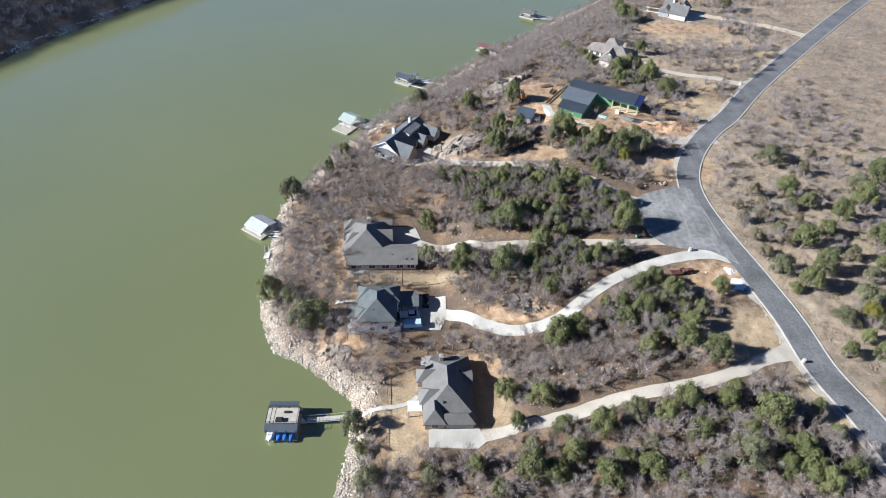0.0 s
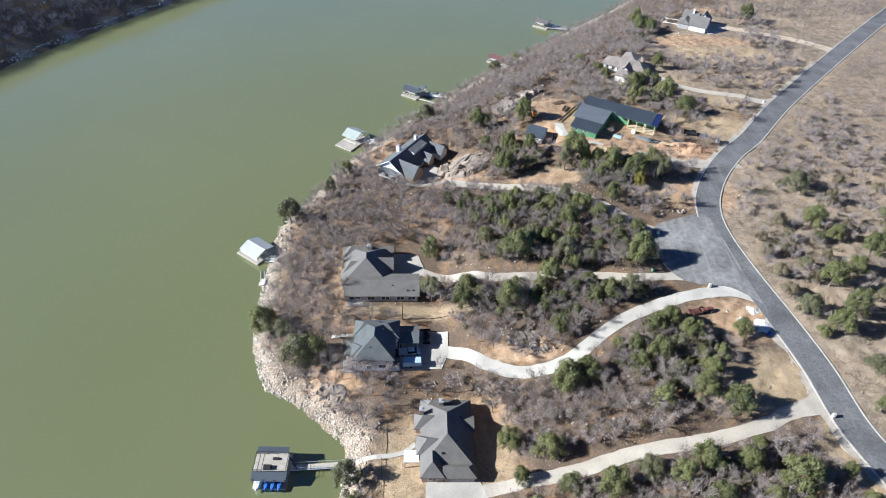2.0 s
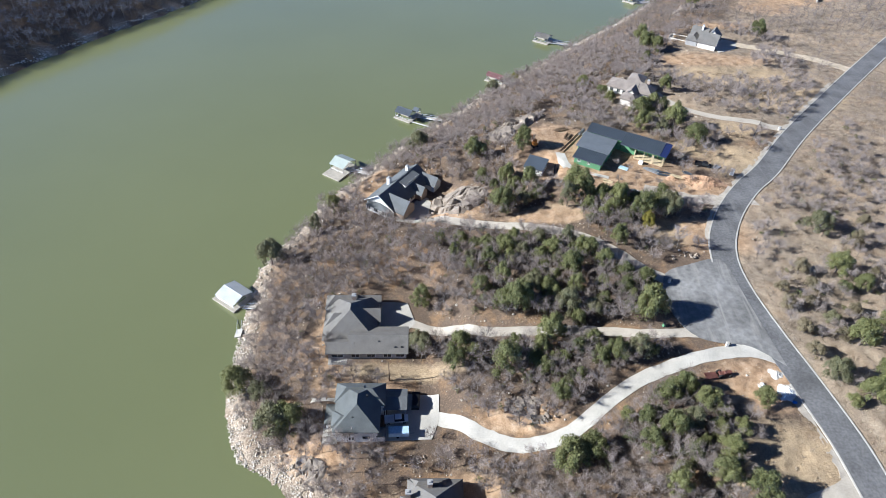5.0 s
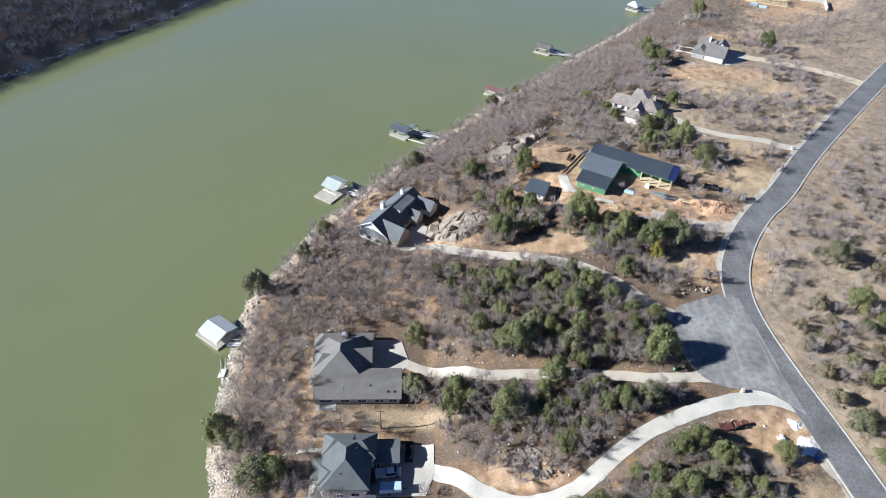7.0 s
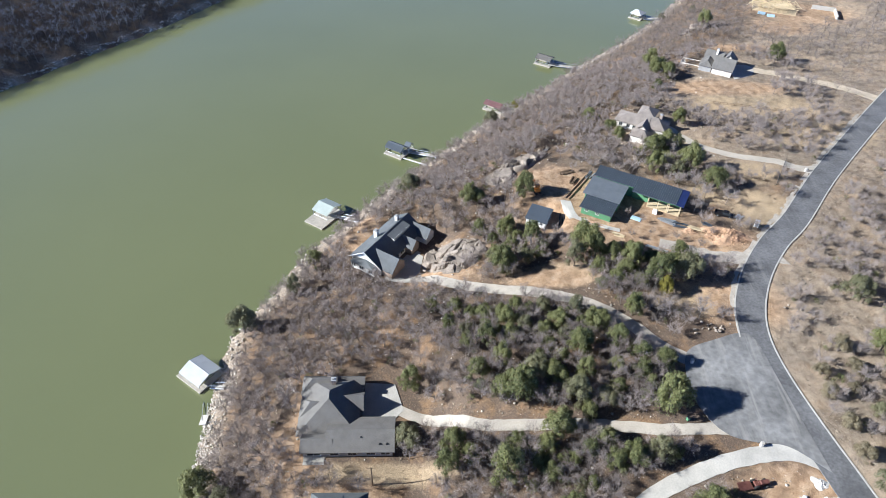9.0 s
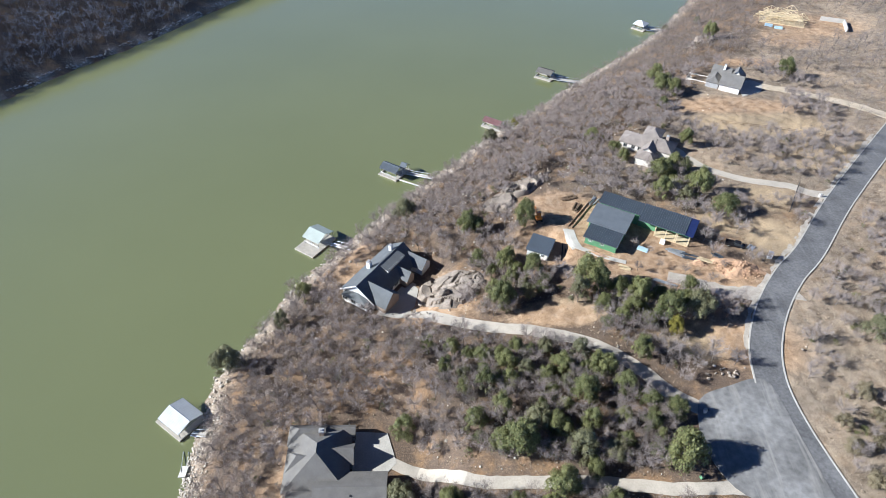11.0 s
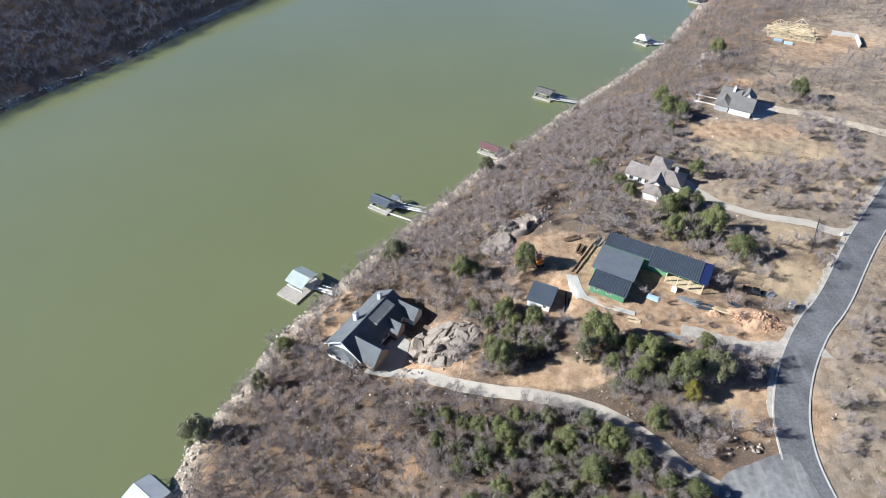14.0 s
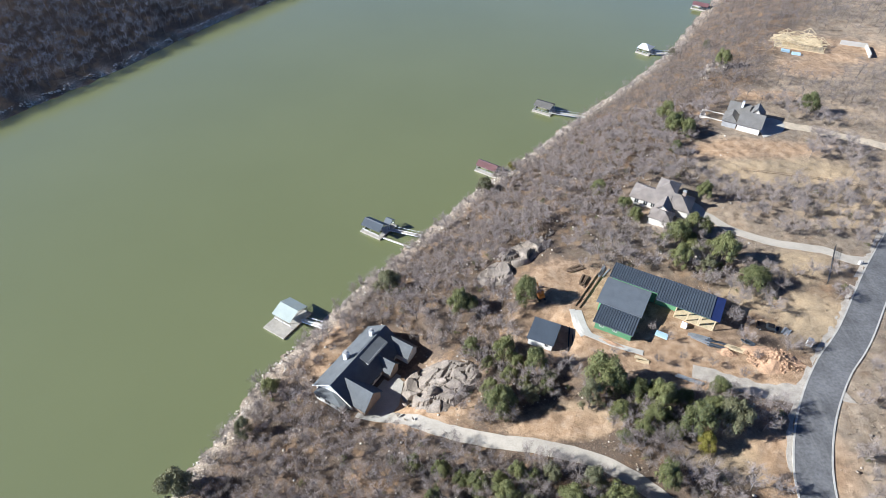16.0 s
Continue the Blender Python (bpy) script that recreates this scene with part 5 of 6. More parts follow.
trench = thing("trench_pipe", Matrix.Translation(at_ground(41.0, 211.5)) @ pose(0, 0, 0, 0, 0, 80), "long dark pipe trench beside the shed", "formwork")
for q in (-0.5, 0.4):
    part("form_board", Build().box(-6.5, 6, q - 0.14, q + 0.14, -0.3, 0.22).mesh("form_board", RUBBER), trench)
patch("site_slab", [(41.6, 219), (44.6, 218.6), (45.2, 213.5), (46.2, 210.6), (43.2, 210.0), (42.0, 214)], CONCRETE, 0.10, "grey concrete slab beside the shed", "paving", straight=True)
bale = thing("wrapped_bale", Matrix.Translation(at_ground(69.7, 213.8)) @ pose(0, 0, 0, 0, 0, -28), "white wrapped bale of building material", "bale")
part("wrap", Build().box(-0.7, 0.7, -0.6, 0.6, 0.12, 1.3, 0.15).mesh("wrap", WHITE), bale)
part("pallet", Build().box(-0.75, 0.75, -0.65, 0.65, -0.05, 0.12).mesh("pallet", LUMBER), bale)
sheet = tagged(new("tarpaulin", Build().box(-1.6, 1.6, -1.0, 1.0, -0.1, 0.16, 0.12).mesh("tarpaulin", PALE_BLUE)), "pale blue tarpaulin over low boards", "tarpaulin")
sheet.matrix_basis = Matrix.Translation(at_ground(63.5, 211.0)) @ pose(0, 0, 0, 0, 0, -30)
stack(46.8, 229.4, 65, FENCE_WOOD, "dark boards and forms piled on bare dirt", 9, 3.4, "material stacks")
stack(53.0, 233.0, 58, GALVANISED, "grey boards laid beside the trench", 6, 4.0, "material stacks")
stack(56.5, 203.0, -20, LUMBER, "raw boards dropped beside the dirt ridge", 5, 3.0, "material stacks")
stack(66.5, 197.6, -24, GALVANISED, "long grey boards lying on the dirt", 4, 6.0, "material stacks")
stack(84.0, 208.6, -40, METAL_DARK, "dark roofing offcuts beside the rubble", 8, 2.6, "material stacks")

# ---- piles on the building site and by the road ----
def stone_mesh(name, seed, mat, squash=0.7):
    """A rough angular stone about one metre across."""
    bm = bmesh.new()
    bmesh.ops.create_icosphere(bm, subdivisions=2, radius=0.5)
    r = random.Random(seed)
    cuts = [(Vector((r.gauss(0, 1), r.gauss(0, 1), r.gauss(0, 0.7))).normalized(), r.uniform(0.20, 0.36)) for _ in range(13)]
    for v in bm.verts:
        for n, d in cuts:
            k = v.co.dot(n) - d
            if k > 0:
                v.co -= n * k * 1.0
        v.co += Vector((r.uniform(-1, 1), r.uniform(-1, 1), r.uniform(-1, 1))) * 0.018
        v.co.z *= squash
    me = bpy.data.meshes.new(name)
    bm.to_mesh(me)
    bm.free()
    me.materials.append(mat)
    return me


def small_stone(seed):
    """Vertices and triangles of a small rough stone."""
    bm = bmesh.new()
    bmesh.ops.create_icosphere(bm, subdivisions=1, radius=0.5)
    r = random.Random(seed)
    for v in bm.verts:
        v.co *= r.uniform(0.7, 1.15)
        v.co.z *= 0.7
    bm.verts.index_update()
    out = np.array([v.co[:] for v in bm.verts]), np.array([[v.index for v in f.verts] for f in bm.faces])
    bm.free()
    return out


def turned(yaw):
    c, s = np.cos(yaw), np.sin(yaw)
    return np.stack([np.stack([c, -s], -1), np.stack([s, c], -1)], -2)


def scatter(name, templates, places, mats, label, category, kind="stuff", parent=None, tilt=0.0):
    """Many small copies joined into one mesh. places: x, y, z, scale across, scale up, yaw; templates: points, triangles, material numbers."""
    V, T, M, base = [], [], [], 0
    rng = np.random.RandomState(len(places) + 11)
    pick = rng.randint(0, len(templates), len(places))
    for k, tpl in enumerate(templates):
        p, t = tpl[0], tpl[1]
        q = places[pick == k]
        if not len(q):
            continue
        xy = np.einsum("nij,vj->nvi", turned(q[:, 5]), p[:, :2]) * q[:, 3][:, None, None]
        z = p[None, :, 2] * q[:, 4][:, None]
        if tilt:
            xy[:, :, 0] += z * (rng.rand(len(q), 1) - 0.5) * tilt
        v = np.concatenate([xy + q[:, None, :2], (z + q[:, 2][:, None])[..., None]], -1).reshape(-1, 3)
        f = (t[None] + (np.arange(len(q)) * len(p))[:, None, None]).reshape(-1, 3) + base
        V.append(v), T.append(f)
        M.append(np.tile(tpl[2] if len(tpl) > 2 else np.zeros(len(t), int), len(q)))
        base += len(v)
    V, T, M = np.concatenate(V), np.concatenate(T), np.concatenate(M)
    me = bpy.data.meshes.new(name)
    me.vertices.add(len(V))
    me.vertices.foreach_set("co", V.ravel())
    me.loops.add(T.size)
    me.loops.foreach_set("vertex_index", T.ravel().astype(np.int32))
    me.polygons.add(len(T))
    me.polygons.foreach_set("loop_start", (np.arange(len(T)) * 3).astype(np.int32))
    me.update(calc_edges=True)
    for m in mats:
        me.materials.append(m)
    me.polygons.foreach_set("material_index", M.astype(np.int32))
    ob = new(name, me)
    if parent is not None:
        ob.parent = parent
        return tagged(ob, label, kind=kind)
    return tagged(ob, label, category, kind=kind)


STONES = [small_stone(s) for s in range(6)]


def heap(x, y, rx, ry, h, turn, mat, stone, label, stones=120, size=0.6):
    """A lumpy mound with loose stones on it."""
    g = thing("heap", Matrix.Translation(at_ground(x, y, -0.15)) @ pose(0, 0, 0, 0, 0, turn), label, "heap")
    v, f, n, rings = [(0, 0, h)], [], 28, 7
    r = random.Random(int(x * 3 + y))
    for k in range(1, rings + 1):
        t = k / rings
        for i in range(n):
            a = 6.2832 * i / n
            w = t * (1 + 0.16 * math.sin(3 * a + x) + 0.1 * math.sin(7 * a + y))
            v.append((rx * w * math.cos(a), ry * w * math.sin(a), h * (1 - t) ** 1.15 * (1 + r.uniform(-0.22, 0.22)) if k < rings else -0.3))
    f += [[0, 1 + i, 1 + (i + 1) % n] for i in range(n)]
    for k in range(rings - 1):
        f += [[1 + k * n + i, 1 + (k + 1) * n + i, 1 + (k + 1) * n + (i + 1) % n, 1 + k * n + (i + 1) % n] for i in range(n)]
    part("mound", mesh_of("mound", v, f, mat), g)
    if stones:
        rng = np.random.RandomState(int(x + y))
        t, a = np.sqrt(rng.rand(stones)) * 0.98, rng.rand(stones) * 6.283
        s = size * (0.35 + rng.rand(stones) ** 2)
        scatter("rubble", STONES, np.stack([rx * t * np.cos(a), ry * t * np.sin(a), h * (1 - t) ** 1.15, s, s, rng.rand(stones) * 6.28], 1), [stone], "broken red stones", "stones", parent=g)


heap(88.8, 203.0, 7.6, 4.4, 2.6, -15, RUBBLE, RUBBLE, "heap of reddish broken rock on the building site", 620, 0.62)
heap(78.2, 205.7, 2.8, 1.9, 1.2, -10, RUBBLE, RUBBLE, "mound of orange dirt on the building site", 40, 0.4)
heap(50.5, 207.9, 4.8, 0.9, 0.7, -27, RUBBLE, RUBBLE, "low ridge of orange dirt beside the wall", 60, 0.4)
heap(83.0, 126.2, 2.3, 1.6, 0.9, 0, STUCCO, STUCCO, "pile of pale sand beside the road", 0)
heap(84.0, 121.0, 2.8, 2.6, 0.9, 20, WHITE, WHITE, "pile of white crushed stone beside the road", 150, 0.5)
heap(84.6, 118.4, 0.9, 0.7, 0.6, 0, BLUE_COVER, BLUE_COVER, "small heap under a blue tarpaulin", 0)
heap(79.0, 122.6, 1.0, 1.4, 1.0, 0, GREY_WALL, WHITE, "heap of grey and white bags", 18, 0.8)
pole = thing("utility_pole", Matrix.Translation(at_ground(-8.2, 128.4)), "tall brown wooden utility pole with a crossarm", "pole")
part("shaft", Build().beam((0, 0, -0.5), (0, 0, 7.5), 0.16, 0.1, 8).mesh("shaft", FENCE_WOOD), pole)
part("crossarm", Build().beam((-0.9, 0, 7.0), (0.9, 0, 7.0), 0.07).mesh("crossarm", FENCE_WOOD), pole)

# ---- rocks ----
rng = np.random.RandomState(21)
BOULDERS = [stone_mesh("boulder", s, BOULDER, 0.75) for s in range(6)]


def boulders(zone, count, low, high, label, group, up=0.12):
    x, y, rx, ry, turn = zone
    for i in range(count):
        a, t = rng.rand() * 6.283, math.sqrt(rng.rand())
        px, py = rx * t * math.cos(a), ry * t * math.sin(a)
        c, s = math.cos(radians(turn)), math.sin(radians(turn))
        qx, qy = x + px * c - py * s, y + px * s + py * c
        k = low + (high - low) * rng.rand() ** 1.6
        ob = new("boulder", BOULDERS[rng.randint(6)])
        ob.matrix_basis = Matrix.Translation(at_ground(qx, qy, k * up)) @ pose(0, 0, 0, rng.uniform(-18, 18), rng.uniform(-18, 18), rng.rand() * 360) @ Matrix.Diagonal((k, k * rng.uniform(0.6, 1.0), k * rng.uniform(0.6, 1.0), 1))
        tagged(ob, label, "boulder", group)


FACE = material("fractured_rock", (0.265, 0.222, 0.183), 0.95, scale=(0.35, 3.0), amount=(0.28, 0.30), bump=0.6, bump_scale=3.0)


def fractured_rock(x, y, rx, ry, turn, rise, cells, seed, label, tilt=0.2):
    """A bed of bare rock split into tilted slabs with crevices between them."""
    r = np.random.RandomState(seed)
    n_u, n_v = int(2.3 * rx / 0.36), int(2.3 * ry / 0.36)
    u, v = (a.ravel() for a in np.meshgrid(np.linspace(-1.15, 1.15, n_u) * rx, np.linspace(-1.15, 1.15, n_v) * ry))
    cu, cv = r.uniform(-1.1, 1.1, cells) * rx, r.uniform(-1.1, 1.1, cells) * ry
    lift, tilt_u, tilt_v = r.uniform(0.25, 1.0, cells), r.uniform(-tilt, tilt, cells), r.uniform(-tilt, tilt, cells)
    bent_u, bent_v = u + 0.5 * np.sin(v * 1.3), v + 0.5 * np.sin(u * 1.1)
    d = np.hypot(bent_u[:, None] - cu, (bent_v[:, None] - cv) * 1.35)
    near = np.argsort(d, axis=1)[:, :2]
    k = near[:, 0]
    d1, d2 = np.take_along_axis(d, near, 1).T
    edge = np.clip((1.08 - np.hypot(u / rx, v / ry) - 0.09 * np.sin(3 * np.arctan2(v, u) + seed)) / 0.22, 0, 1)
    up = rise * lift[k] + tilt_u[k] * (bent_u - cu[k]) + tilt_v[k] * (bent_v - cv[k]) - 1.1 * np.exp(-(d2 - d1) / 0.16) + r.uniform(-0.05, 0.05, len(u))
    c, w = math.cos(radians(turn)), math.sin(radians(turn))
    px, py = x + u * c - v * w, y + u * w + v * c
    base = at_ground(x, y)
    pz = height(px, py) + np.where(edge > 0, edge * up, 0) - 0.55 * (1 - edge)
    i = (np.arange(n_v - 1)[:, None] * n_u + np.arange(n_u - 1)[None]).ravel()
    quads = np.stack([i, i + 1, i + n_u + 1, i + n_u], 1)
    quads = quads[edge[quads].max(axis=1) > 0]
    ob = new("rock_outcrop", mesh_of("rock_outcrop", np.stack([px - base.x, py - base.y, pz - base.z], 1).tolist(), quads.tolist(), FACE))
    ob.matrix_basis = Matrix.Translation(base)
    return tagged(ob, label, "rock")


fractured_rock(8.2, 201.0, 9.6, 8.2, 12, 1.9, 42, 4, "pale pinkish bedrock split into tilted slabs")
fractured_rock(23.5, 234.0, 5.0, 4.2, 30, 1.9, 7, 9, "flat-topped grey bedrock slab above the yard", 0.06)
fractured_rock(31.5, 243.0, 8.5, 4.4, 45, 2.3, 12, 5, "grey bedrock ledge split by dark crevices", 0.06)
fractured_rock(25.5, 119.0, 5.5, 3.2, -30, 0.9, 26, 6, "weathered tan bedrock beside the driveway")
fractured_rock(-24.0, 106.0, 4.6, 2.2, -30, 0.8, 16, 2, "pale flat rock slabs above the stony shore")
great = new("boulder", BOULDERS[2])
great.matrix_basis = Matrix.Translation(at_ground(6.4, 197.6, 1.9)) @ pose(0, 0, 0, 24, -12, 40) @ Matrix.Diagonal((5.0, 4.0, 4.8, 1))
tagged(great, "huge pale tilted boulder on the rocky slope", "boulder", "outcrop boulders")
boulders((3.5, 198.0, 9.5, 5.0, 60), 18, 0.5, 2.4, "pale angular boulder on the rocky slope", "outcrop boulders", 0.55)
boulders((25.5, 118.5, 6.5, 4, -30), 26, 0.5, 2.2, "weathered brown boulder beside the drive", "hillside boulders", 0.3)
boulders((2, 107, 26, 2.2, 2), 36, 0.4, 1.3, "weathered brown boulder on the bank", "bank boulders", 0.15)
boulders((97.5, 176, 3, 9, -25), 22, 0.4, 1.3, "dark broken stone beside the road", "roadside stones", 0.15)
boulders((33, 247, 14, 3.0, 42), 20, 1.0, 3.0, "grey blocky boulder along the cliff edge", "cliff boulders", 0.1)
boulders((-31, 107.5, 11, 2.2, -35), 26, 0.7, 2.2, "pale limestone boulder at the waterline", "shore boulders")
boulders((-16, 97, 3, 4, 20), 12, 0.7, 1.8, "pale limestone boulder at the waterline", "shore boulders")
boulders((-28, 225, 14, 3, 52), 30, 0.8, 2.4, "pale limestone boulder at the waterline", "shore boulders")
boulders((20, 124, 9, 3, 10), 22, 0.6, 1.8, "weathered brown boulder beside the drive", "hillside boulders")
boulders((124, 366, 11, 5, 50), 30, 1.4, 4.6, "pale boulder on the far hillside", "far boulders", 0.2)
boulders((72, 166, 6, 1.6, 20), 16, 0.6, 1.6, "dark boulder on the bank above the drive", "bank boulders")

def along_shore(count, y0, y1, d0, d1, size):
    """Loose stones between two distances from the waterline."""
    out = []
    while len(out) < count:
        x, y = rng.uniform(-60, 150, 4000), rng.uniform(y0, y1, 4000)
        d = side(x, y, SHORE)
        ok = (d > d0) & (d < d1) & (rng.rand(4000) < np.exp(-np.maximum(d, 0) / (0.6 * d1)))
        out += list(zip(x[ok], y[ok]))
    p = np.array(out[:count])
    s = size * (0.3 + 1.2 * rng.rand(count) ** 2.2)
    return np.stack([p[:, 0], p[:, 1], height(p[:, 0], p[:, 1]) + s * 0.1, s, s * rng.uniform(0.6, 1.1, count), rng.rand(count) * 6.28], 1)


scatter("shore_stones", STONES, np.concatenate([along_shore(5600, 62, 162, -0.6, 5.6, 0.5), along_shore(1900, 160, 420, -0.5, 5, 0.75)]), [ROCK], "pale broken limestone along the waterline", "stones")
fy = rng.uniform(230, 520, 1500)
fx = np.interp(fy, [q[1] for q in FAR], [q[0] for q in FAR]) + rng.uniform(-2.6, 0.8, 1500)
fs = 0.5 + 0.9 * rng.rand(1500) ** 2
scatter("far_shore_stones", STONES, np.stack([fx, fy, np.maximum(height(fx, fy), 0) + 0.1, fs, fs, rng.rand(1500) * 6.28], 1), [ROCK], "pale stones along the far waterline", "stones")
m = 5200
sx, sy = rng.uniform(-45, 110, m), rng.uniform(66, 330, m)
ok = (side(sx, sy, SHORE) > 4) & (off_ways(sx, sy) > 0.8) & (ovals(sx, sy, PAVED) < 0.3) & (side(sx, sy, ROAD) < -5) & (ovals(sx, sy, LAWN + DIRT[:3]) < 0.4)
sx, sy = sx[ok], sy[ok]
ss = 0.25 + 0.75 * rng.rand(len(sx)) ** 3
scatter("hillside_stones", STONES, np.stack([sx, sy, height(sx, sy) + 0.05, ss, ss * 0.8, rng.rand(len(sx)) * 6.28], 1), [ROCK], "loose stones scattered over the dry hillside", "stones")


# ---- trees ----
def bare_tree(seed, twigs=1150, fine=True, wide=1.0):
    """A leafless oak one metre in spread radius: its limbs and its twigs, as points and triangles."""
    r = random.Random(seed)
    wood_v, wood_f, twig_v, twig_f = [], [], [], []

    def limb(a, b, ra, rb):
        d = (b - a).normalized()
        u = d.orthogonal().normalized()
        w = d.cross(u)
        k = len(wood_v)
        for p, q in ((a, ra), (b, rb)):
            for i in range(3):
                wood_v.append(p + (u * math.cos(2.094 * i) + w * math.sin(2.094 * i)) * q)
        for i in range(3):
            j = (i + 1) % 3
            wood_f.append((k + i, k + j, k + 3 + j))
            wood_f.append((k + i, k + 3 + j, k + 3 + i))

    def blade(p, d, w):
        side_way = d.orthogonal().normalized() * w
        side_way.rotate(Matrix.Rotation(r.uniform(0, 6.28), 3, d.normalized()))
        k = len(twig_v)
        twig_v.extend([p - side_way, p + side_way, p + d])
        twig_f.append((k, k + 1, k + 2))

    tips = []
    top = Vector((r.uniform(-0.12, 0.12), r.uniform(-0.12, 0.12), 0.75))
    limb(Vector((0, 0, -0.2)), top, 0.032, 0.024)

    def fork(q, rq):
        """A limb that grows out of the trunk's top ring."""
        k = len(wood_v)
        d = (q - top).normalized()
        u = d.orthogonal().normalized()
        w = d.cross(u)
        for i in range(3):
            wood_v.append(q + (u * math.cos(2.094 * i) + w * math.sin(2.094 * i)) * rq)
        for i in range(3):
            j = (i + 1) % 3
            wood_f.append((3 + i, 3 + j, k + j))
            wood_f.append((3 + i, k + j, k + i))

    for i in range(8):
        a = 6.283 * i / 8 + r.uniform(-0.4, 0.4)
        out, up = r.uniform(0.2, 0.55), r.uniform(0.35, 0.95)
        p = top
        q = p + Vector((math.cos(a) * out, math.sin(a) * out, up * 0.8))
        if fine or i % 2 == 0:
            fork(q, 0.007)
        for j in range(6):
            b = a + r.uniform(-1.2, 1.2)
            o = r.uniform(0.15, 0.48)
            s = p.lerp(q, r.uniform(0.35, 1.0))
            e = s + Vector((math.cos(b) * o, math.sin(b) * o, r.uniform(-0.05, 0.45)))
            if fine:
                blade(s, e - s, 0.008), blade(s, e - s, 0.008)
            tips.append((s, e))
    for i in range(twigs):
        s, e = tips[i % len(tips)]
        p = s.lerp(e, r.uniform(0.2, 1.15)) + Vector((r.gauss(0, 0.07), r.gauss(0, 0.07), r.gauss(0.02, 0.07)))
        d = (e - s).normalized() * 0.8 + Vector((r.gauss(0, 0.8), r.gauss(0, 0.8), r.gauss(0.3, 0.6)))
        blade(p, d.normalized() * r.uniform(0.10, 0.27), r.uniform(0.0045, 0.0085) * wide)
    return (np.array(wood_v), np.array(wood_f)), (np.array(twig_v), np.array(twig_f))


def joined(wood, twig):
    return (np.concatenate([wood[0], twig[0]]), np.concatenate([wood[1], twig[1] + len(wood[0])]), np.concatenate([np.zeros(len(wood[1]), int), np.ones(len(twig[1]), int)]))


def evergreen(seed, lobes=18, leaves=150, flat=1.0):
    """A bushy evergreen crown one metre in radius, of overlapping sprays, and its trunk."""
    r = np.random.RandomState(seed)
    V, T = [], []
    for i in range(lobes):
        a = 2.4 * i + r.uniform(-0.4, 0.4)
        t = math.sqrt((i + 0.5) / lobes)
        rad = 0.16 + 0.22 * r.rand()
        c = np.array([math.cos(a) * t * (0.55 + 0.4 * r.rand()), math.sin(a) * t * (0.55 + 0.4 * r.rand()), (0.5 + 0.8 * (1 - t * t) * flat + r.uniform(-0.18, 0.24))])
        n = int(leaves * (rad / 0.37) ** 2)
        d = r.randn(n, 3)
        d /= np.linalg.norm(d, axis=1)[:, None]
        d[:, 2] = np.where(d[:, 2] < -0.35, -d[:, 2], d[:, 2])
        p = c + d * rad * (0.6 + 0.5 * r.rand(n, 1)) * np.array([1, 1, 1.12])
        u = np.cross(d, r.randn(n, 3))
        u /= np.linalg.norm(u, axis=1)[:, None] + 1e-6
        w = np.cross(d, u) * 0.8 + d * r.uniform(-0.7, 0.7, (n, 1))
        s = r.uniform(0.024, 0.056, (n, 1))
        base = sum(len(q) for q in V)
        V.append(np.stack([p - u * s - w * s * 0.5, p + u * s - w * s * 0.5, p + w * s * 1.3], 1).reshape(-1, 3))
        T.append(np.arange(n * 3).reshape(-1, 3) + base)
    V, T = np.concatenate(V), np.concatenate(T)
    b = Build().beam((0, 0, -0.15), (0.03, 0.02, 0.6), 0.07, 0.05, 6)
    for i in range(5):
        a = 1.257 * i + 0.3
        b.beam((0.02, 0.02, 0.3 + 0.05 * i), (math.cos(a) * 0.5, math.sin(a) * 0.5, 0.85), 0.04, 0.015, 4)
    return V, T, b


def tri_mesh(name, v, t, mat):
    me = bpy.data.meshes.new(name)
    me.from_pydata(v.tolist(), [], t.tolist())
    me.materials.append(mat)
    return me


EVERGREEN_EAST = [(111, 160, 4.3), (110, 153, 2.3), (115, 154, 2.7), (122, 147, 3.8), (134, 161, 3.7), (143, 167, 5.1), (132, 154, 4.4), (106, 135, 4.3), (115, 140, 3.3), (128, 136, 4.1), (107, 125, 3.8), (101, 119, 4.0), (97, 118, 2.0), (113, 113, 4.1), (101, 96, 2.3), (107, 100, 2.4), (108, 95, 2.9), (124, 125, 3.6), (106, 86, 2.2), (112, 108, 2.7)]
OAK_EAST = [(113, 178, 4.9), (102, 142, 2.5), (118, 130, 2.5), (96, 125, 3.7), (105, 107, 3.3), (115, 106, 3.0), (119, 122, 2.5)]
SCRUB_EAST = [(101, 160, 2.7), (94, 153, 2.2), (102, 154, 2.6), (93, 147, 2.5), (94, 139, 2.5), (103, 137, 2.3), (94, 132, 2.6), (121, 172, 2.6), (128, 181, 2.4), (118, 188, 2.2), (139, 178, 2.5), (99, 148, 2.0), (109, 145, 2.1), (120, 158, 2.3)]
EVERGREEN_SOUTH = [(1, 69, 2.6), (11, 71, 2.4), (19, 91, 2.9), (27, 88, 3.1), (39, 78, 3.8), (32, 71, 2.9), (23, 69, 3.7), (31, 79, 2.7), (47, 81, 3.0), (53, 79, 3.0), (58, 82, 3.4), (59, 75, 3.0), (47, 67, 3.4), (38, 66, 3.1), (42, 70, 2.4), (67, 82, 3.1), (75, 78, 4.2), (66, 68, 3.3), (70, 86, 2.0), (78, 70, 3.4), (78, 65, 3.6), (74, 66, 2.5), (80, 62, 2.8), (86, 64, 2.9), (88, 74, 2.1), (86, 80, 2.1), (16, 65, 2.3), (-13, 69, 3.4), (-15, 78, 2.1), (-17, 83, 3.6), (21, 82, 2.2)]
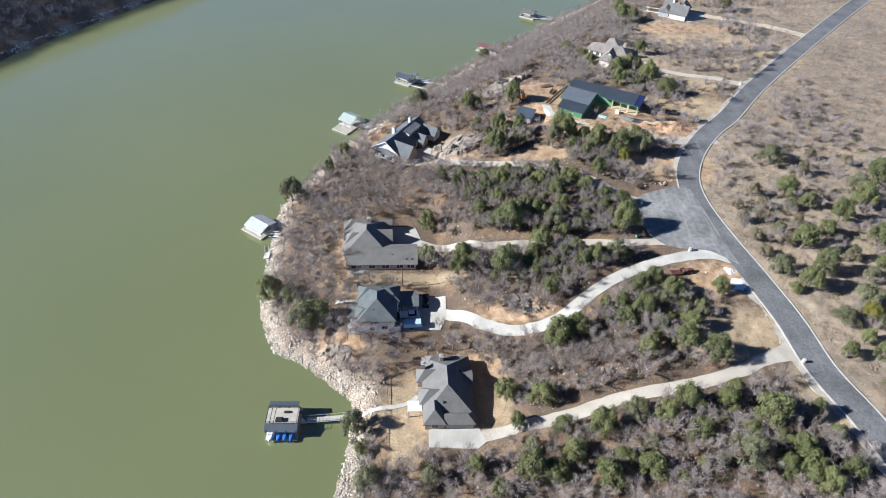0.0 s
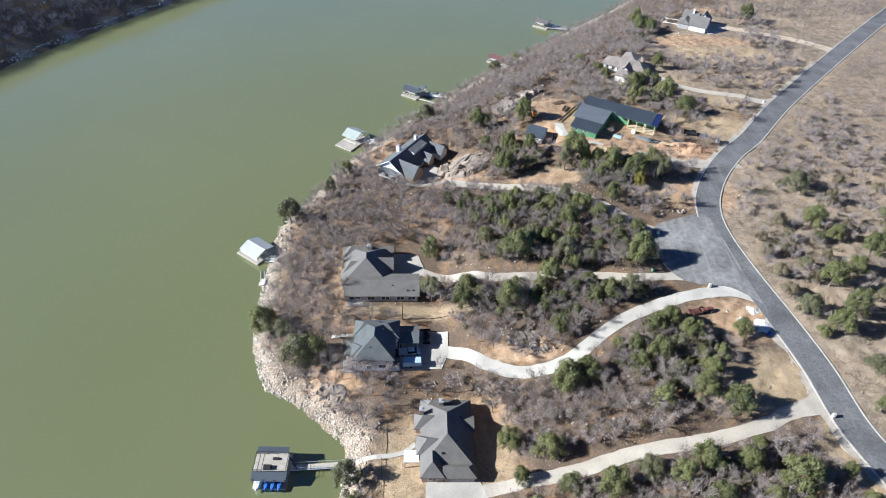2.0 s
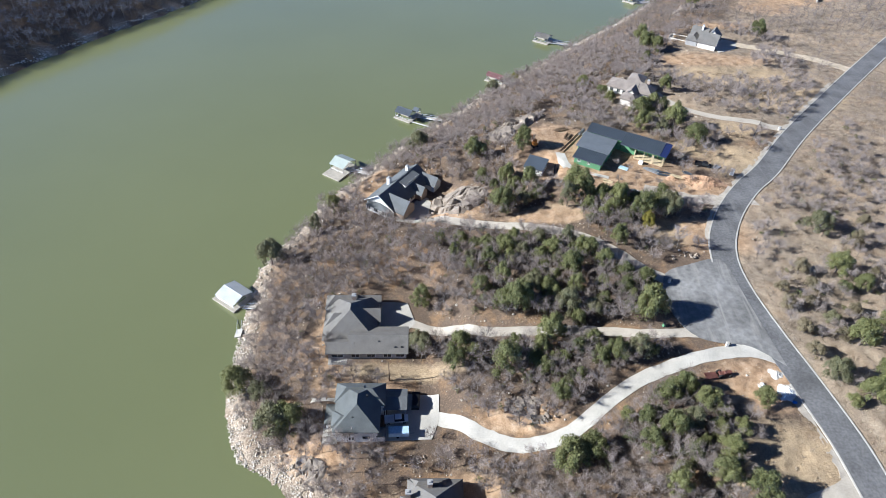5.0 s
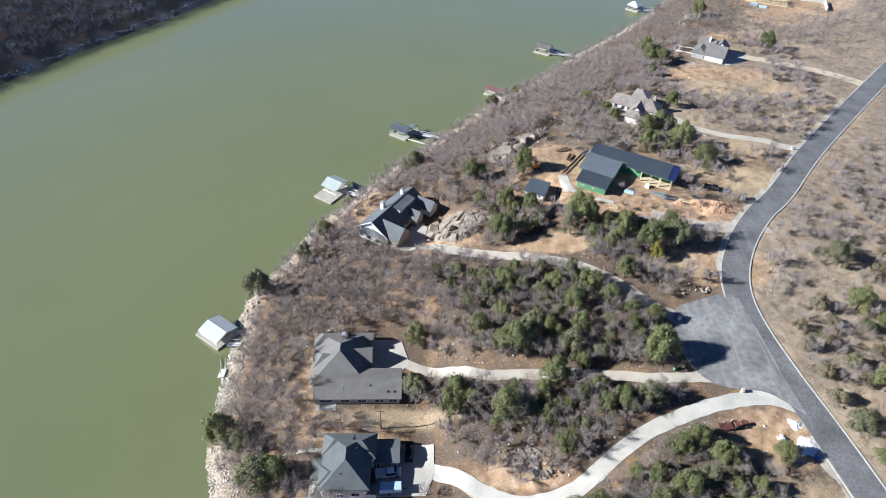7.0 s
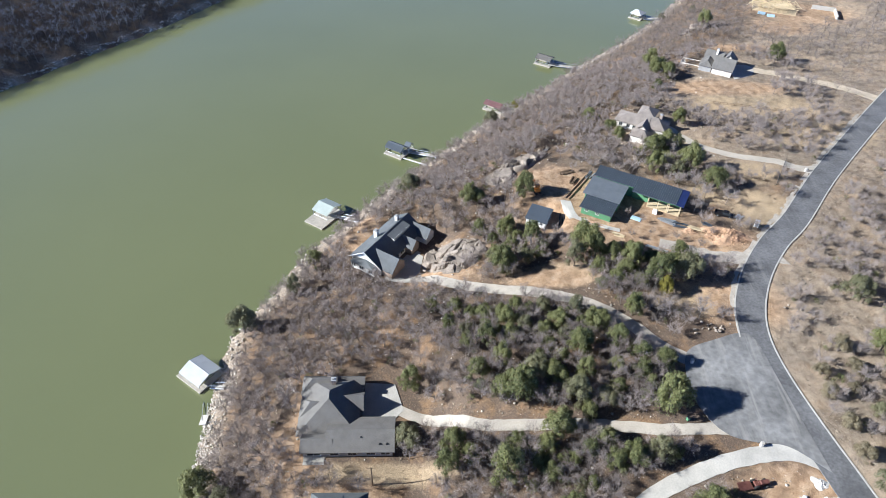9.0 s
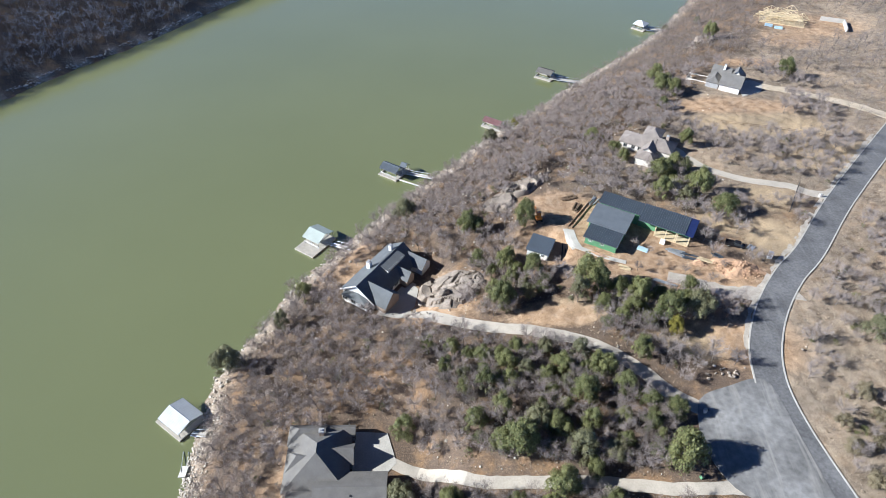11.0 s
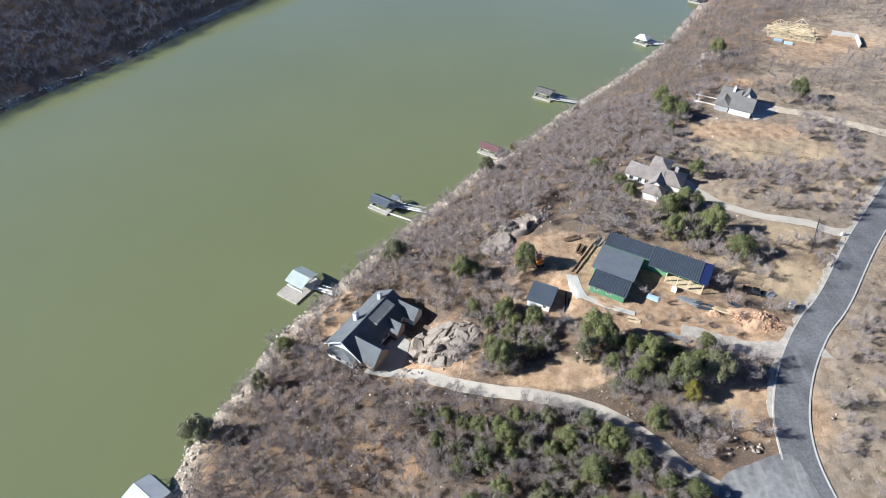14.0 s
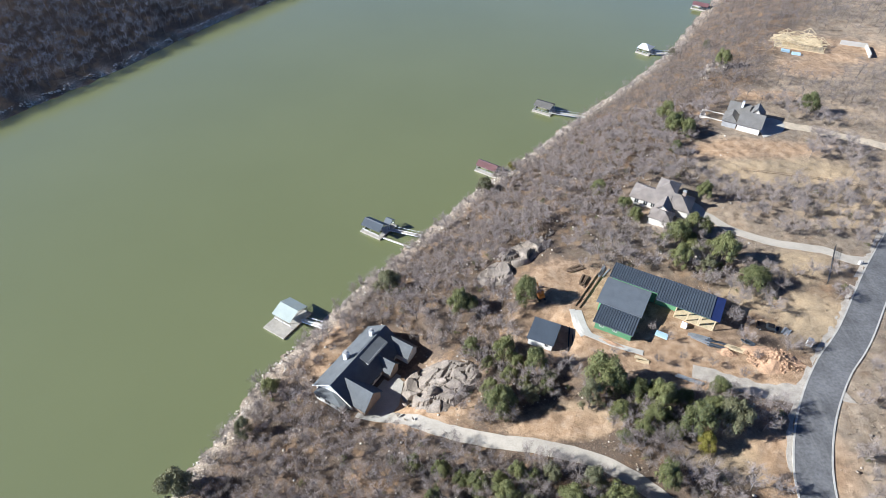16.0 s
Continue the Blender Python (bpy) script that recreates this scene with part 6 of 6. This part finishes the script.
EVERGREEN_MIDDLE = [(33, 105, 4.2), (38, 107, 3.3), (50, 107, 2.7), (55, 110, 3.4), (59, 112, 3.1), (56, 119, 3.2), (60, 121, 2.9), (64, 117, 2.9), (63, 100, 3.6), (69, 96, 3.6), (53, 97, 2.6), (77, 118, 2.3), (58, 105, 2.7), (-1, 138, 3.4), (9, 136, 3.0), (8, 131, 2.9), (21, 129, 4.2), (32, 138, 3.7), (29, 134, 2.6), (33, 121, 2.8), (43, 130, 2.6), (47, 131, 3.0), (52, 132, 2.7), (38, 133, 2.3), (-47, 128, 4.2), (-40, 125, 3.0), (-34, 115, 4.2), (-31, 116, 3.8)]
EVERGREEN_GULLY = [(-2, 154, 3.2), (20, 148, 3.1), (24, 147, 4.2), (28, 152, 3.2), (32, 151, 3.2), (22, 168, 3.0), (17, 162, 2.6), (39, 159, 3.3), (35, 167, 3.0), (44, 166, 3.4), (48, 161, 2.8), (54, 171, 2.9), (37, 146, 3.5), (39, 142, 2.4), (57, 144, 4.2), (12, 162, 2.2), (3, 177, 2.3), (9, 175, 2.3), (39, 152, 2.5), (-49, 175, 4.1)]
EVERGREEN_NORTH = [(22, 190, 4.0), (29, 193, 2.4), (31, 201, 2.8), (24, 206, 2.9), (16, 209, 2.2), (30, 222, 3.7), (13, 222, 3.0), (16, 222, 2.3), (-7, 235, 3.6), (45, 195, 4.1), (42, 190, 2.7), (48, 193, 3.0), (48, 187, 2.4), (48, 181, 1.8), (57, 189, 3.0), (57, 192, 2.1), (63, 183, 3.8), (68, 187, 3.0), (64, 179, 2.1), (71, 184, 3.5), (71, 192, 2.8), (-34, 201, 2.7), (-38, 189, 2.3)]
EVERGREEN_HILL = [(81, 250, 3.0), (76, 246, 3.8), (84, 249, 3.2), (74, 236, 3.3), (86, 237, 3.8), (81, 233, 2.5), (91, 227, 3.7), (90, 267, 2.7), (64, 261, 2.3), (58, 272, 2.6), (92, 309, 4.0), (92, 319, 3.2), (96, 306, 3.1), (89, 295, 2.5), (23, 289, 3.2), (146, 322, 3.5), (129, 368, 3.4), (135, 404, 1.9), (121, 408, 1.9), (66, 256, 2.2)]

CROWNS = []
for s in range(6):
    v, t, b = evergreen(40 + s, 25, 360, (1.0, 0.8, 1.2, 0.9, 1.35, 0.75)[s])
    CROWNS.append(((v, t), b.mesh("trunk", BARK), {k: tri_mesh("crown", v, t, mat) for k, mat in (("juniper", JUNIPER), ("olive", OLIVE), ("yellow", YELLOW), ("scrub", SCRUB))}))


def plant_evergreen(x, y, r, k, kind="", tall=1.0):
    near_shore = float(side(np.array([x]), np.array([y]), SHORE)[0]) < 22
    kind = kind or "yellow" if kind or (x, y) in ((64, 179), (34, 305), (112, 108)) else "olive" if (near_shore and k % 3 != 0) or k % 9 == 4 else "juniper"
    label = {"juniper": "bushy dark green juniper on dry ground", "olive": "grey-green live oak on the slope", "yellow": "yellow-green shrub on dry ground", "scrub": "brownish scrub oak on the grassy field"}[kind]
    g = thing("juniper_tree" if kind == "juniper" else "live_oak" if kind == "olive" else "shrub", Matrix.Translation(at_ground(x, y, -0.1)) @ pose(0, 0, 0, 0, 0, (k * 137) % 360) @ Matrix.Diagonal((r, r * (0.88 + 0.06 * (k % 5)), r * (1.22 + 0.12 * (k % 4)) * tall, 1)), label, "tree", "evergreen trees")
    (_, _), trunk, crowns = CROWNS[k % 6]
    part("trunk", trunk, g)
    part("crown", crowns[kind], g)


taken = []
for line in (EVERGREEN_EAST, OAK_EAST, SCRUB_EAST, EVERGREEN_SOUTH, EVERGREEN_MIDDLE, EVERGREEN_GULLY, EVERGREEN_NORTH, EVERGREEN_HILL, [(34, 305, 1.8)]):
    for x, y, r in line:
        r = r * (0.9 if line in (EVERGREEN_EAST, OAK_EAST, SCRUB_EAST) else 1.05)
        plant_evergreen(x, y, r, len(taken), "olive" if line is OAK_EAST else "scrub" if line is SCRUB_EAST else "", 1.2 if line is EVERGREEN_NORTH else 0.85 if line in (OAK_EAST, SCRUB_EAST) else 1.0)
        taken.append((x, y, r * 0.55))
THICKETS = [(34, 131, 26, 5.5), (36, 155, 24, 13), (58, 109, 14, 10), (52, 74, 34, 10), (28, 200, 9, 9), (58, 187, 16, 6), (80, 244, 9, 9), (24, 168, 18, 6)]
thick = random.Random(17)
tries = 0
while len(taken) < 256 and tries < 6000:
    tries += 1
    zx, zy, zr, zs = THICKETS[tries % len(THICKETS)]
    a, t = thick.uniform(0, 6.283), math.sqrt(thick.random())
    x, y, r = zx + zr * t * math.cos(a), zy + zs * t * math.sin(a), thick.uniform(1.5, 2.9)
    if any(math.hypot(x - q[0], y - q[1]) < (r * 0.55 + q[2]) * 1.35 for q in taken):
        continue
    px, py = np.array([x]), np.array([y])
    if off_ways(px, py)[0] < 3.0 or ovals(px, py, PAVED + CLEARINGS)[0] > 0.6:
        continue
    plant_evergreen(x, y, r, len(taken))
    taken.append((x, y, r * 0.55))
taken = np.array(taken)


def tree_spots(count, x0, x1, y0, y1, seed, dens, gap):
    """Random places for trees, thinned by a density and kept apart."""
    r = np.random.RandomState(seed)
    n = count * 14
    x, y = r.uniform(x0, x1, n), r.uniform(y0, y1, n)
    keep = r.rand(n) < dens(x, y)
    x, y = x[keep], y[keep]
    cells, out = {}, []
    for px, py in zip(x, y):
        c = (int(px // gap), int(py // gap))
        if any((px - q[0]) ** 2 + (py - q[1]) ** 2 < gap * gap for i in (-1, 0, 1) for j in (-1, 0, 1) for q in cells.get((c[0] + i, c[1] + j), ())):
            continue
        cells.setdefault(c, []).append((px, py))
        out.append((px, py))
        if len(out) == count:
            break
    return np.array(out)


def woods(x, y):
    """How thick the leafless wood stands, 0 to 1."""
    d, e = side(x, y, SHORE), side(x, y, ROAD)
    clumps = np.clip(0.5 + 0.9 * np.sin(x * 0.11 + 1.7 * np.sin(y * 0.06)) * np.sin(y * 0.09 + 1.3 * np.sin(x * 0.05)), 0.12, 1.0)
    w = np.where(e > 0, (0.36 + 0.6 * np.clip((y - 165) / 45, 0, 1)) * clumps * np.clip((e - 6) / 14, 0.1, 1), 1.0)
    w = w * np.clip((d - 2.5) / 4, 0, 1) * (off_ways(x, y) > 2.4) * (ovals(x, y, PAVED) < 0.3) * (np.abs(e) > 5.5)
    w = w * np.clip(1.25 - 1.6 * ovals(x, y, CLEARINGS), 0, 1)
    w = w * np.where((e < 0) & (y > 225), np.clip(1.0 - (d - 52) / 22, 0.28, 1.0), 1.0)
    hidden = np.zeros(np.shape(x), bool)
    for tx, ty, tr in taken:
        hidden |= (x - tx) ** 2 + (y - ty) ** 2 < tr * tr
    return np.where(hidden, 0, w)


OAKS = [bare_tree(70 + s) for s in range(7)]
OAK_MESHES = [(tri_mesh("trunk", *w, BARK), tri_mesh("crown", *t, TWIG)) for w, t in OAKS]
spots = tree_spots(1900, -56, 150, 58, 330, 5, woods, 3.0)
near = (spots[:, 0] < 62) & (spots[:, 1] > 92) & (spots[:, 1] < 182)
rng = np.random.RandomState(8)
order = np.where(near)[0][:300]
rest = np.setdiff1d(np.arange(len(spots)), order)
size = lambda n: rng.uniform(2.4, 3.8, n)
for i, k in enumerate(order):
    x, y = spots[k]
    s = rng.uniform(2.4, 3.8)
    g = thing("bare_oak", Matrix.Translation(at_ground(x, y, -0.1)) @ pose(0, 0, 0, 0, 0, rng.rand() * 360) @ Matrix.Diagonal((s, s, s * rng.uniform(0.8, 1.1), 1)), "leafless grey-brown oak on the wooded slope", "tree", "leafless oaks")
    part("trunk", OAK_MESHES[i % 7][0], g)
    part("crown", OAK_MESHES[i % 7][1], g)
for i, (x, y, s) in enumerate([(47, 235, 1.9), (61, 212, 1.7), (64.5, 209, 1.6), (86, 214, 1.8), (84, 203.5, 1.8), (50, 204.5, 1.7), (46, 203.5, 1.5), (60, 201.5, 1.9), (66, 203, 1.7), (73, 201, 1.8), (79, 198, 1.9),
                                (-20, 213, 1.7), (-23, 209, 1.8), (-15, 221, 2.0), (2.5, 113.3, 2.2), (19, 101, 2.4), (22, 97, 2.2), (16, 104, 2.4), (25, 101, 2.3), (28, 96, 2.2), (-25, 139, 2.6), (-29, 146, 2.8), (-30, 135, 2.5), (-18, 131, 2.0)]):
    g = thing("bare_oak", Matrix.Translation(at_ground(x, y, -0.1)) @ pose(0, 0, 0, 0, 0, i * 77) @ Matrix.Diagonal((s, s, s * 1.05, 1)), "small leafless tree standing alone on bare ground", "tree", "lone leafless trees")
    part("trunk", OAK_MESHES[i % 7][0], g)
    part("crown", OAK_MESHES[i % 7][1], g)
WOOD_OAKS = [bare_tree(170 + s, 640, True, 1.8) for s in range(6)]
p = spots[rest]
s = size(len(p))
east = side(p[:, 0], p[:, 1], ROAD) > 0
s = np.where(east, s * 0.8, s)
scatter("bare_wood", [joined(*o) for o in WOOD_OAKS], np.stack([p[:, 0], p[:, 1], height(p[:, 0], p[:, 1]) - 0.1, s, s * rng.uniform(0.8, 1.1, len(p)), rng.rand(len(p)) * 6.28], 1), [BARK, TWIG], "leafless grey-brown oak wood on the hillside", "woodland")

# the wood farther north and along the horizon's side
LIGHT_OAKS = [bare_tree(90 + s, 150, False, 2.1) for s in range(5)]
p = tree_spots(2100, 0, 330, 330, 620, 6, woods, 3.0)
s = rng.uniform(2.4, 3.8, len(p))
scatter("north_wood", [joined(*o) for o in LIGHT_OAKS], np.stack([p[:, 0], p[:, 1], height(p[:, 0], p[:, 1]) - 0.1, s, s * rng.uniform(0.9, 1.25, len(p)), rng.rand(len(p)) * 6.28], 1), [BARK, TWIG], "leafless grey-brown wood along the lake", "woodland")
p = tree_spots(420, -22, 105, -30, 59, 14, woods, 3.4)
s = rng.uniform(2.4, 3.8, len(p))
scatter("south_wood", [joined(*o) for o in LIGHT_OAKS], np.stack([p[:, 0], p[:, 1], height(p[:, 0], p[:, 1]) - 0.1, s, s * rng.uniform(0.9, 1.25, len(p)), rng.rand(len(p)) * 6.28], 1), [BARK, TWIG], "leafless grey-brown wood south of the houses", "woodland")
p = tree_spots(1200, 150, 330, 60, 330, 7, woods, 3.0)
s = rng.uniform(1.8, 2.9, len(p))
scatter("east_wood", [joined(*o) for o in LIGHT_OAKS], np.stack([p[:, 0], p[:, 1], height(p[:, 0], p[:, 1]) - 0.1, s, s, rng.rand(len(p)) * 6.28], 1), [BARK, TWIG], "scattered leafless trees on the dry eastern slope", "woodland")


def far_woods(x, y):
    f = -side(x, y, FAR)
    return np.clip((f - 3.2) / 1.5, 0, 1) * (f < 120)


p = tree_spots(3000, -330, -20, 250, 580, 9, far_woods, 3.1)
s = rng.uniform(2.8, 4.2, len(p))
# same bare oaks as nearer by, with bluish shade tinted into their twigs
scatter("far_wood", [joined(*o) for o in LIGHT_OAKS], np.stack([p[:, 0], p[:, 1], height(p[:, 0], p[:, 1]) - 0.1, s, s * rng.uniform(0.95, 1.3, len(p)), rng.rand(len(p)) * 6.28], 1), [BARK, FAR_SHADE_TWIG], "leafless wood on the shaded far bank", "woodland")

# small evergreens among the wood and along the field
p = tree_spots(330, -50, 150, 60, 330, 12, lambda x, y: woods(x, y) * np.where(side(x, y, ROAD) > 0, 1.2, 0.55) * np.clip((side(x, y, SHORE) - 12) / 20, 0, 1) * np.clip((300 - y) / 60, 0.15, 1), 4.0)
s = 0.7 + 1.0 * rng.rand(len(p)) ** 1.5
scatter("young_junipers", [evergreen(60 + k, 9, 170)[:2] for k in range(4)], np.stack([p[:, 0], p[:, 1], height(p[:, 0], p[:, 1]) - 0.25 * s, s, s, rng.rand(len(p)) * 6.28], 1), [JUNIPER], "small dark green junipers among the bare trees", "shrubs")


# ---- brush and dry grass ----
def tuft(seed, blades=7):
    r = np.random.RandomState(seed)
    a = r.rand(blades) * 6.28
    d = np.stack([np.cos(a) * r.uniform(0.3, 0.9, blades), np.sin(a) * r.uniform(0.3, 0.9, blades), r.uniform(0.4, 1.0, blades)], 1)
    o = np.stack([np.cos(a) * 0.15, np.sin(a) * 0.15, np.zeros(blades)], 1)
    w = np.stack([-np.sin(a), np.cos(a), np.zeros(blades)], 1) * 0.13
    return np.stack([o - w, o + w, o + d], 1).reshape(-1, 3), np.arange(blades * 3).reshape(-1, 3)


def brush(x, y):
    d, e = side(x, y, SHORE), side(x, y, ROAD)
    return (d > 3) * (ovals(x, y, PAVED) < 0.3) * (off_ways(x, y) > 0.5) * (np.abs(e) > 4.6) * np.where(e > 0, 1.0, 0.55) * (1 - np.clip(ovals(x, y, DIRT) * 1.3, 0, 0.95)) * (1 - 0.8 * ovals(x, y, [(q[0], q[1], q[2], q[2]) for q in PADS]))


r = np.random.RandomState(31)
x, y = r.uniform(-50, 190, 90000), r.uniform(60, 400, 90000)
ok = r.rand(90000) < brush(x, y)
x, y = x[ok][:30000], y[ok][:30000]
s = 0.25 + 0.45 * r.rand(len(x)) ** 2
scatter("dry_grass", [tuft(k) for k in range(6)], np.stack([x, y, height(x, y) - 0.03, s, s * 0.9, r.rand(len(x)) * 6.28], 1), [DRY], "dry tan grass tufts over the slope", "grass")
BUSH = [bare_tree(120 + k, 90, False, 1.8) for k in range(4)]
x, y = r.uniform(-48, 190, 9000), r.uniform(60, 400, 9000)
ok = r.rand(9000) < brush(x, y) * 0.4
x, y = x[ok], y[ok]
s = 0.5 + 0.6 * r.rand(len(x))
scatter("low_brush", [joined(*o) for o in BUSH], np.stack([x, y, height(x, y) - 0.35 * s, s, s * 0.9, r.rand(len(x)) * 6.28], 1), [BARK, TWIG], "low leafless brush over the dry slope", "brush")
